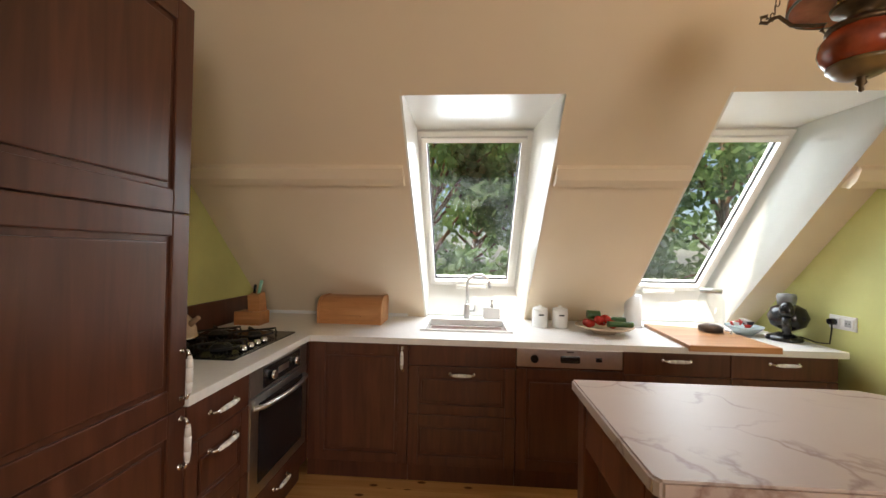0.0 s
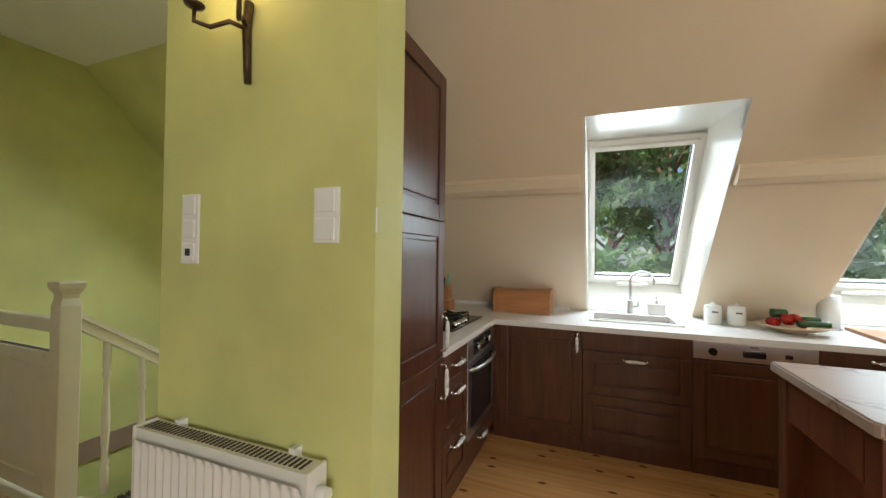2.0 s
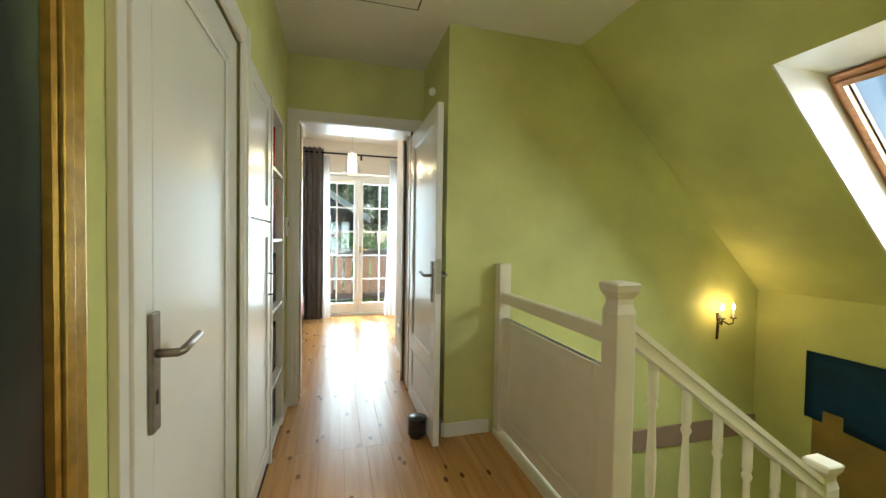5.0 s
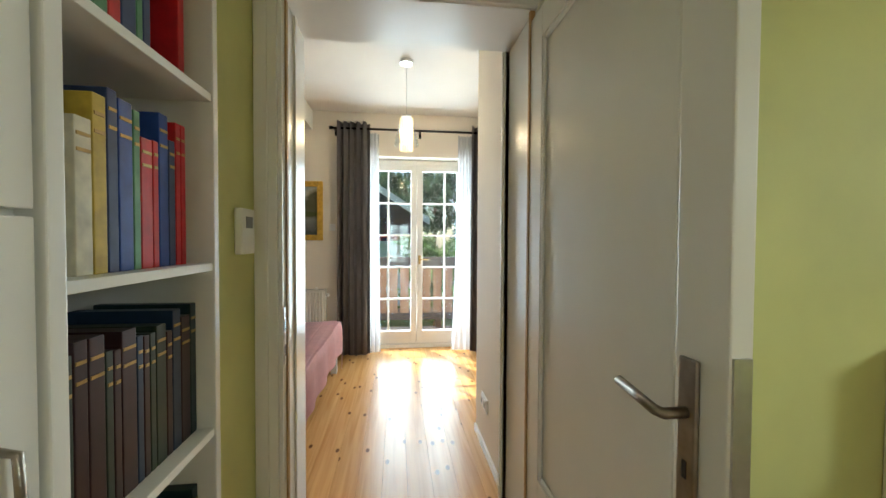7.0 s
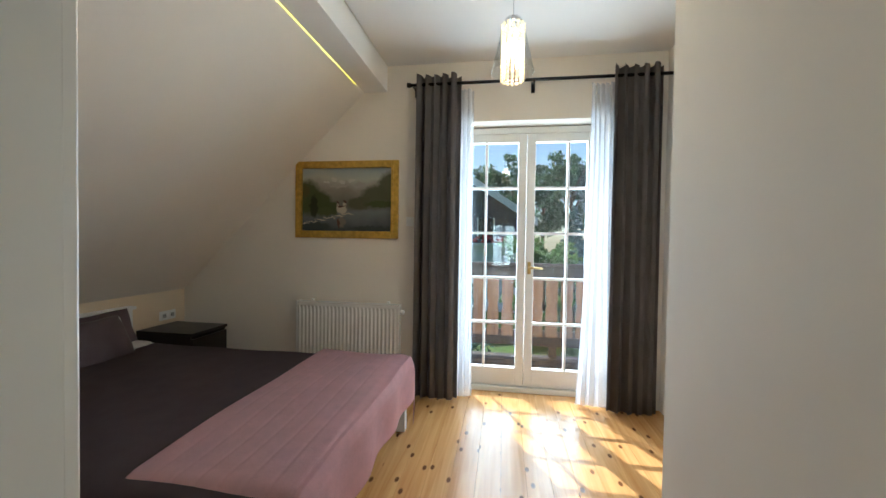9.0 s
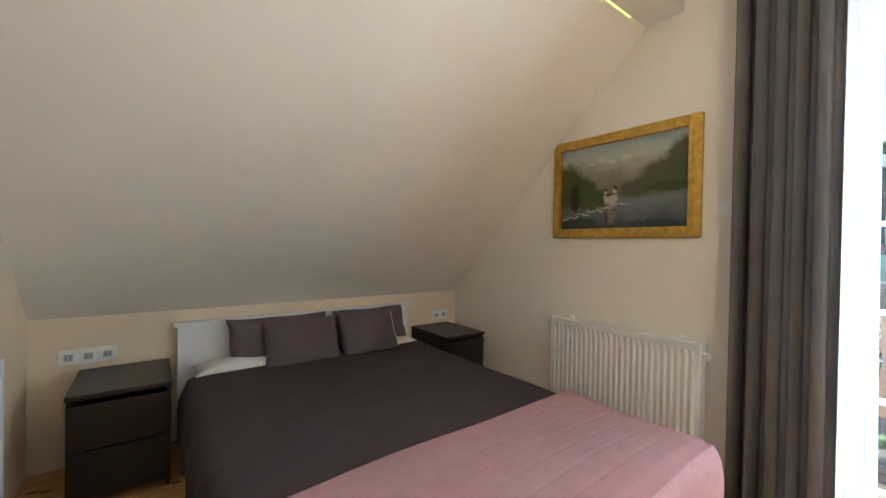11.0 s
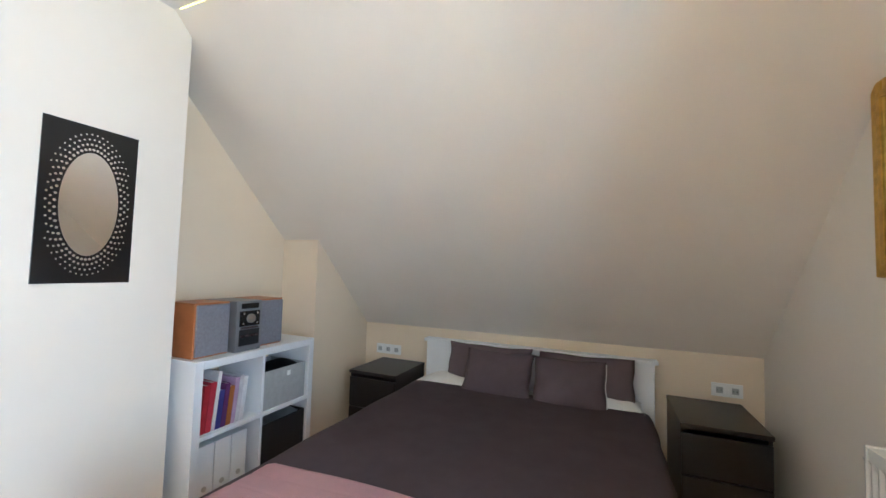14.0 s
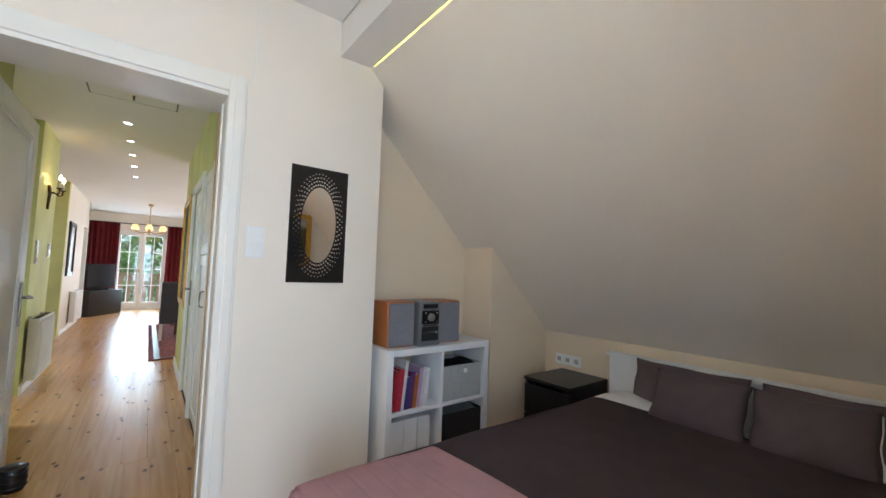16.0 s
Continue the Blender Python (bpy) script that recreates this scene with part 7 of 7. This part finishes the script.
for x in (-2.08, -1.37, -0.66, 0.09, 0.95):
    sp_ = thing("ceiling_spot", (x, 0.07, CEIL), "lit recessed ceiling spot with a steel ring", "ceiling light", "row of ceiling spots")
    part("ring", lathe(bmesh.new(), [(0.03, 0.0), (0.045, -0.004), (0.045, 0.0)], (x, 0.07, CEIL)), M_STEEL, sp_)
    part("lens", lathe(bmesh.new(), [(0.0, -0.002), (0.03, -0.002), (0.03, 0.0)], (x, 0.07, CEIL - 0.001)), M_SPOT, sp_)
framed("painting", "x", 1.0, -1, 2.6, 3.3, 1.05, 2.05, 0.07, picture_mat("painted_still_life", [(0.0, (0.08, 0.03, 0.02)), (0.4, (0.25, 0.12, 0.08)), (0.7, (0.4, 0.3, 0.25)), (1.0, (0.1, 0.06, 0.04))], 2, 1.0, 2.1), "dark framed painting in the living room", M_BLACKWOOD)

# ---- outside ----
gd = structure("ground", box(-120, 120, -120, 120, -3.4, -3.1), M_GRASS, "lawn and garden ground round the house", "ground")
tagged(gd, kind="structure")
bc = thing("balcony", (-8.7, 0.2, -0.3), "wooden balcony with brown plank railing", "balcony")
for k in range(8):
    part("deck_board", box(-9.35 + k * 0.15, -9.215 + k * 0.15, -2.0, 2.6, -0.08, -0.05), M_BALCDARK, bc)
part("handrail", box(-9.32, -9.20, -2.0, 2.6, 1.04, 1.09, bevel=0.01), M_BALCDARK, bc)
part("top_board", box(-9.29, -9.25, -2.0, 2.6, 0.90, 1.04, bevel=0.005), M_BALCDARK, bc)
part("bottom_board", box(-9.29, -9.25, -2.0, 2.6, 0.08, 0.27, bevel=0.005), M_BALCDARK, bc)
for k in range(26):
    y = -1.95 + k * 0.175
    part("plank", prism([(y, 0.2), (y + 0.14, 0.2), (y + 0.14, 0.5), (y + 0.125, 0.58), (y + 0.14, 0.66), (y + 0.14, 0.92), (y, 0.92), (y, 0.66), (y + 0.015, 0.58), (y, 0.5)], "x", -9.25, -9.225), M_BALC, bc)
for y in (-1.2, 0.55, 2.3):
    part("post", box(-9.36, -9.27, y, y + 0.09, -0.3, 1.04), M_BALCDARK, bc)
b2 = thing("balcony", (8.0, 0, -0.3), "wooden balcony outside the living room", "balcony")
part("deck", box(7.3, 8.6, -1.6, 1.6, -0.1, -0.05), M_BALCDARK, b2)
part("handrail", box(8.5, 8.6, -1.6, 1.6, 0.95, 1.0), M_BALC, b2)
for k in range(16):
    y = -1.55 + k * 0.195
    part("plank", box(8.54, 8.56, y, y + 0.13, 0.0, 0.95), M_BALC, b2)

ho = thing("house", (-30, -3.2, -3.1), "house with dark boarded gable and red balcony flowers", "house")
HX, HY = -29.0, -3.6
part("wall", prism([(HY - 5, -3.1), (HY + 4.6, -3.1), (HY + 4.6, 3.0), (HY, 6.0), (HY - 5, 2.7)], "x", HX - 9, HX), M_HWALL, ho)
part("lower_wall", box(HX, HX + 0.05, HY - 5, HY + 4.6, -3.1, 1.2), M_HWHITE, ho)
for s, pts in ((1, [(HY, 6.35), (HY + 5.6, 2.75), (HY + 5.6, 2.45), (HY, 6.05)]), (-1, [(HY, 6.35), (HY - 5.9, 2.5), (HY - 5.9, 2.2), (HY, 6.05)])):
    rf = part("roof", prism(pts, "x", HX - 9.5, HX + 1.0), M_ROOF, ho)
    part("barge_board", prism([(a, b + 0.02) for a, b in pts[:2]] + [(a, b - 0.15) for a, b in pts[2:]], "x", HX + 1.0, HX + 1.08), M_HWHITE, rf)
part("balcony_front", box(HX + 0.05, HX + 1.0, HY - 4, HY + 4.2, 1.1, 1.25), M_HWHITE, ho)
for k in range(4):
    w_ = part("window", box(HX + 0.05, HX + 0.1, HY - 3.4 + k * 1.8, HY - 2.4 + k * 1.8, 1.5, 2.8), M_BLACK, ho)
    part("frame", boxes((HX + 0.1, HX + 0.13, HY - 3.45 + k * 1.8, HY - 3.38 + k * 1.8, 1.45, 2.85), (HX + 0.1, HX + 0.13, HY - 2.42 + k * 1.8, HY - 2.35 + k * 1.8, 1.45, 2.85)), M_HWHITE, w_)
rnd = random.Random(4)
bm = bmesh.new()
for _ in range(260):
    c = Vector((HX + rnd.uniform(0.85, 1.15), HY + rnd.uniform(-4, 4.2), rnd.uniform(1.25, 1.65)))
    a, b = Vector((rnd.uniform(-1, 1), rnd.uniform(-1, 1), rnd.uniform(-1, 1))) * 0.12, Vector((rnd.uniform(-1, 1), rnd.uniform(-1, 1), rnd.uniform(-1, 1))) * 0.12
    bm.faces.new([bm.verts.new(c + a), bm.verts.new(c + b), bm.verts.new(c - a), bm.verts.new(c - b)])
tagged(part("flower_box", bm, M_FLOWER, ho, "red geraniums"), kind="stuff")
part("chimney", box(HX - 4, HX - 3.4, HY + 0.6, HY + 1.2, 5, 7.2), M_HWHITE, ho)


def leaves(n, place, size, seed):
    """A cloud of small quads as one mesh."""
    r_ = np.random.RandomState(seed)
    c = np.array([place(r_) for _ in range(n)])
    a = r_.normal(size=(n, 3))
    a /= np.linalg.norm(a, axis=1)[:, None]
    b = np.cross(a, r_.normal(size=(n, 3)))
    b /= np.linalg.norm(b, axis=1)[:, None]
    s = size * r_.uniform(0.6, 1.3, (n, 1))
    v = np.stack([c - a * s, c - b * s * 0.55, c + a * s, c + b * s * 0.55], 1).reshape(-1, 3)
    bm = bmesh.new()
    vs = [bm.verts.new(p) for p in v]
    for i in range(n):
        bm.faces.new(vs[4 * i:4 * i + 4])
    return bm


def tree(x, y, h, r, kind, seed, label, z0=-3.1):
    rn = random.Random(seed)
    t_ = thing("tree", (x, y, z0), label, "tree")
    bm = bmesh.new()
    top = z0 + h * (0.95 if kind == "spruce" else 0.8)
    tube(bm, [(x, y, z0), (x + rn.uniform(-.1, .1), y, z0 + h * 0.4), (x + rn.uniform(-.2, .2), y + rn.uniform(-.2, .2), top)], 0.022 * h, 10, 0.004 * h)
    clumps = []
    if kind == "spruce":
        for q in range(26):
            f = q / 26
            for w_ in range(7):
                a_ = rn.uniform(0, 6.28)
                L = r * (1 - f) * rn.uniform(0.75, 1.05)
                for d in (0.35, 0.65, 0.95):
                    clumps.append((x + math.cos(a_) * L * d, y + math.sin(a_) * L * d, z0 + h * (0.08 + 0.9 * f) - 0.12 * L * d, 0.16 * (1 - f) * r + 0.06))
    else:
        nl = 20 if kind == "leaf" else 16
        for q in range(nl):
            f = rn.uniform(0.18 if kind == "leaf" else 0.5, 1.0)
            a_ = rn.uniform(0, 6.28)
            L = r * math.sqrt(max(0.05, 1 - ((f - 0.6) / 0.5) ** 2)) * rn.uniform(0.55, 1.05)
            e = (x + math.cos(a_) * L, y + math.sin(a_) * L, z0 + h * f)
            tube(bm, [(x, y, z0 + h * f * 0.75), ((x + e[0]) / 2, (y + e[1]) / 2, z0 + h * f * 0.92), e], 0.006 * h, 6, 0.0015 * h)
            for d in (0.55, 0.8, 1.0):
                clumps.append((x + (e[0] - x) * d + rn.uniform(-.2, .2), y + (e[1] - y) * d + rn.uniform(-.2, .2), z0 + h * f * (0.75 + 0.25 * d), r * rn.uniform(0.16, 0.30)))
    part("trunk", bm, M_BARK, t_)

    def place(r_):
        c = clumps[r_.randint(len(clumps))]
        v = r_.normal(size=3)
        v *= c[3] * r_.uniform(0.4, 1.0) / np.linalg.norm(v)
        return (c[0] + v[0], c[1] + v[1], c[2] + v[2] * 0.7)
    part("crown", leaves(3800 if kind == "leaf" else 4200, place, {"leaf": 0.12, "pine": 0.15, "spruce": 0.09}[kind] * (1 + r / 12), seed), {"leaf": M_LEAF, "pine": M_NEEDLE, "spruce": M_SPRUCE}[kind], t_)
    return t_


rnd = random.Random(31)
for k, (x, y, h, r) in enumerate(((-3.5, 11, 8.5, 2.6), (-0.8, 10, 8.0, 2.6), (1.6, 11, 8.8, 2.7), (4.2, 10.5, 8.2, 2.6), (7.2, 11.5, 9, 2.8), (10.5, 12.5, 9, 2.8), (0.3, 14, 9.5, 2.8), (5.8, 15, 10, 3.0), (-5, 15, 10, 3.0))):
    tree(x, y, h, r, "leaf", 100 + k, "leafy green tree behind the kitchen roof")
for k, (x, y, h) in enumerate(((2.6, 19, 17), (7.5, 20, 18), (-2, 20, 17), (12, 19, 17))):
    tree(x, y, h, 3.0, "pine", 200 + k, "tall pine with a bare reddish trunk")
for k, (x, y, h, r) in enumerate(((-40, 6.0, 13, 3.6), (-37, 10.5, 14, 3.8), (-42, 1.5, 13, 3.5), (-44, -6, 13.5, 3.5), (-40, -13, 14, 3.6), (-33, 14.5, 13, 3.8), (-46, -2, 12.5, 3.4), (-45, 4.0, 12, 3.8), (-43, 8.5, 12.5, 3.8), (-48, -9.5, 13, 4.0), (-41, 14, 12, 3.8), (-49, 1.0, 11, 4.0), (-47, 12, 12.5, 4.0))):
    tree(x, y, h, r, "pine", 300 + k, "dark green pine at the edge of the garden")
for k, (x, y, h, r) in enumerate(((-19, -1.7, 5.4, 1.3), (-24, 3.4, 6.5, 1.8), (-17, 5.6, 5.0, 1.5))):
    tree(x, y, h, r, "spruce", 400 + k, "blue-green spruce in the garden")
for k, (x, y, h, r) in enumerate(((-22, 1.8, 4.6, 2.0), (-26, 6.5, 6.5, 2.6), (-21, -5.5, 4.2, 2.0), (-20, 8.5, 5.5, 2.4))):
    tree(x, y, h, r, "leaf", 500 + k, "bushy green shrub in the garden")
for k, (x, y, h, r) in enumerate(((19, 0.2, 9, 2.8), (20, 4.0, 9, 2.8), (18, -4.5, 8.5, 2.8), (24, 2.0, 11, 3.2), (25, -2.5, 11, 3.2))):
    tree(x, y, h, r, "leaf", 600 + k, "leafy green tree beyond the living room balcony")

# ---- floor boards ----
_plank = {}


def planks(x0, x1, y0, y1, wid=0.142):
    n = max(1, round((y1 - y0) / wid))
    w_ = (y1 - y0) / n
    key = (round(x1 - x0, 3), round(w_, 4))
    if key not in _plank:
        L = x1 - x0
        bm = bmesh.new()
        bx(bm, 0.0008, L - 0.0008, 0.0007, w_ - 0.0007, -0.021, 0.0)
        me = bpy.data.meshes.new("plank")
        bm.to_mesh(me)
        bm.free()
        me.materials.append(M_PINE)
        _plank[key] = me
    for k in range(n):
        ob = new("plank", _plank[key])
        ob.location = (x0, y0 + k * w_, 0)
        ob.parent = slabs


planks(-7.99, -4.8, -3.09, 1.25)
planks(-4.8, -3.73, -0.55, 0.52)
planks(-3.73, -1.6, -0.55, 0.86)
planks(-1.6, 2.33, -0.55, 3.5)
planks(-0.75, 3.2, -4.15, -0.55)
planks(3.2, 7.15, -4.15, -0.55)
planks(2.33, 7.15, -0.55, 1.3)
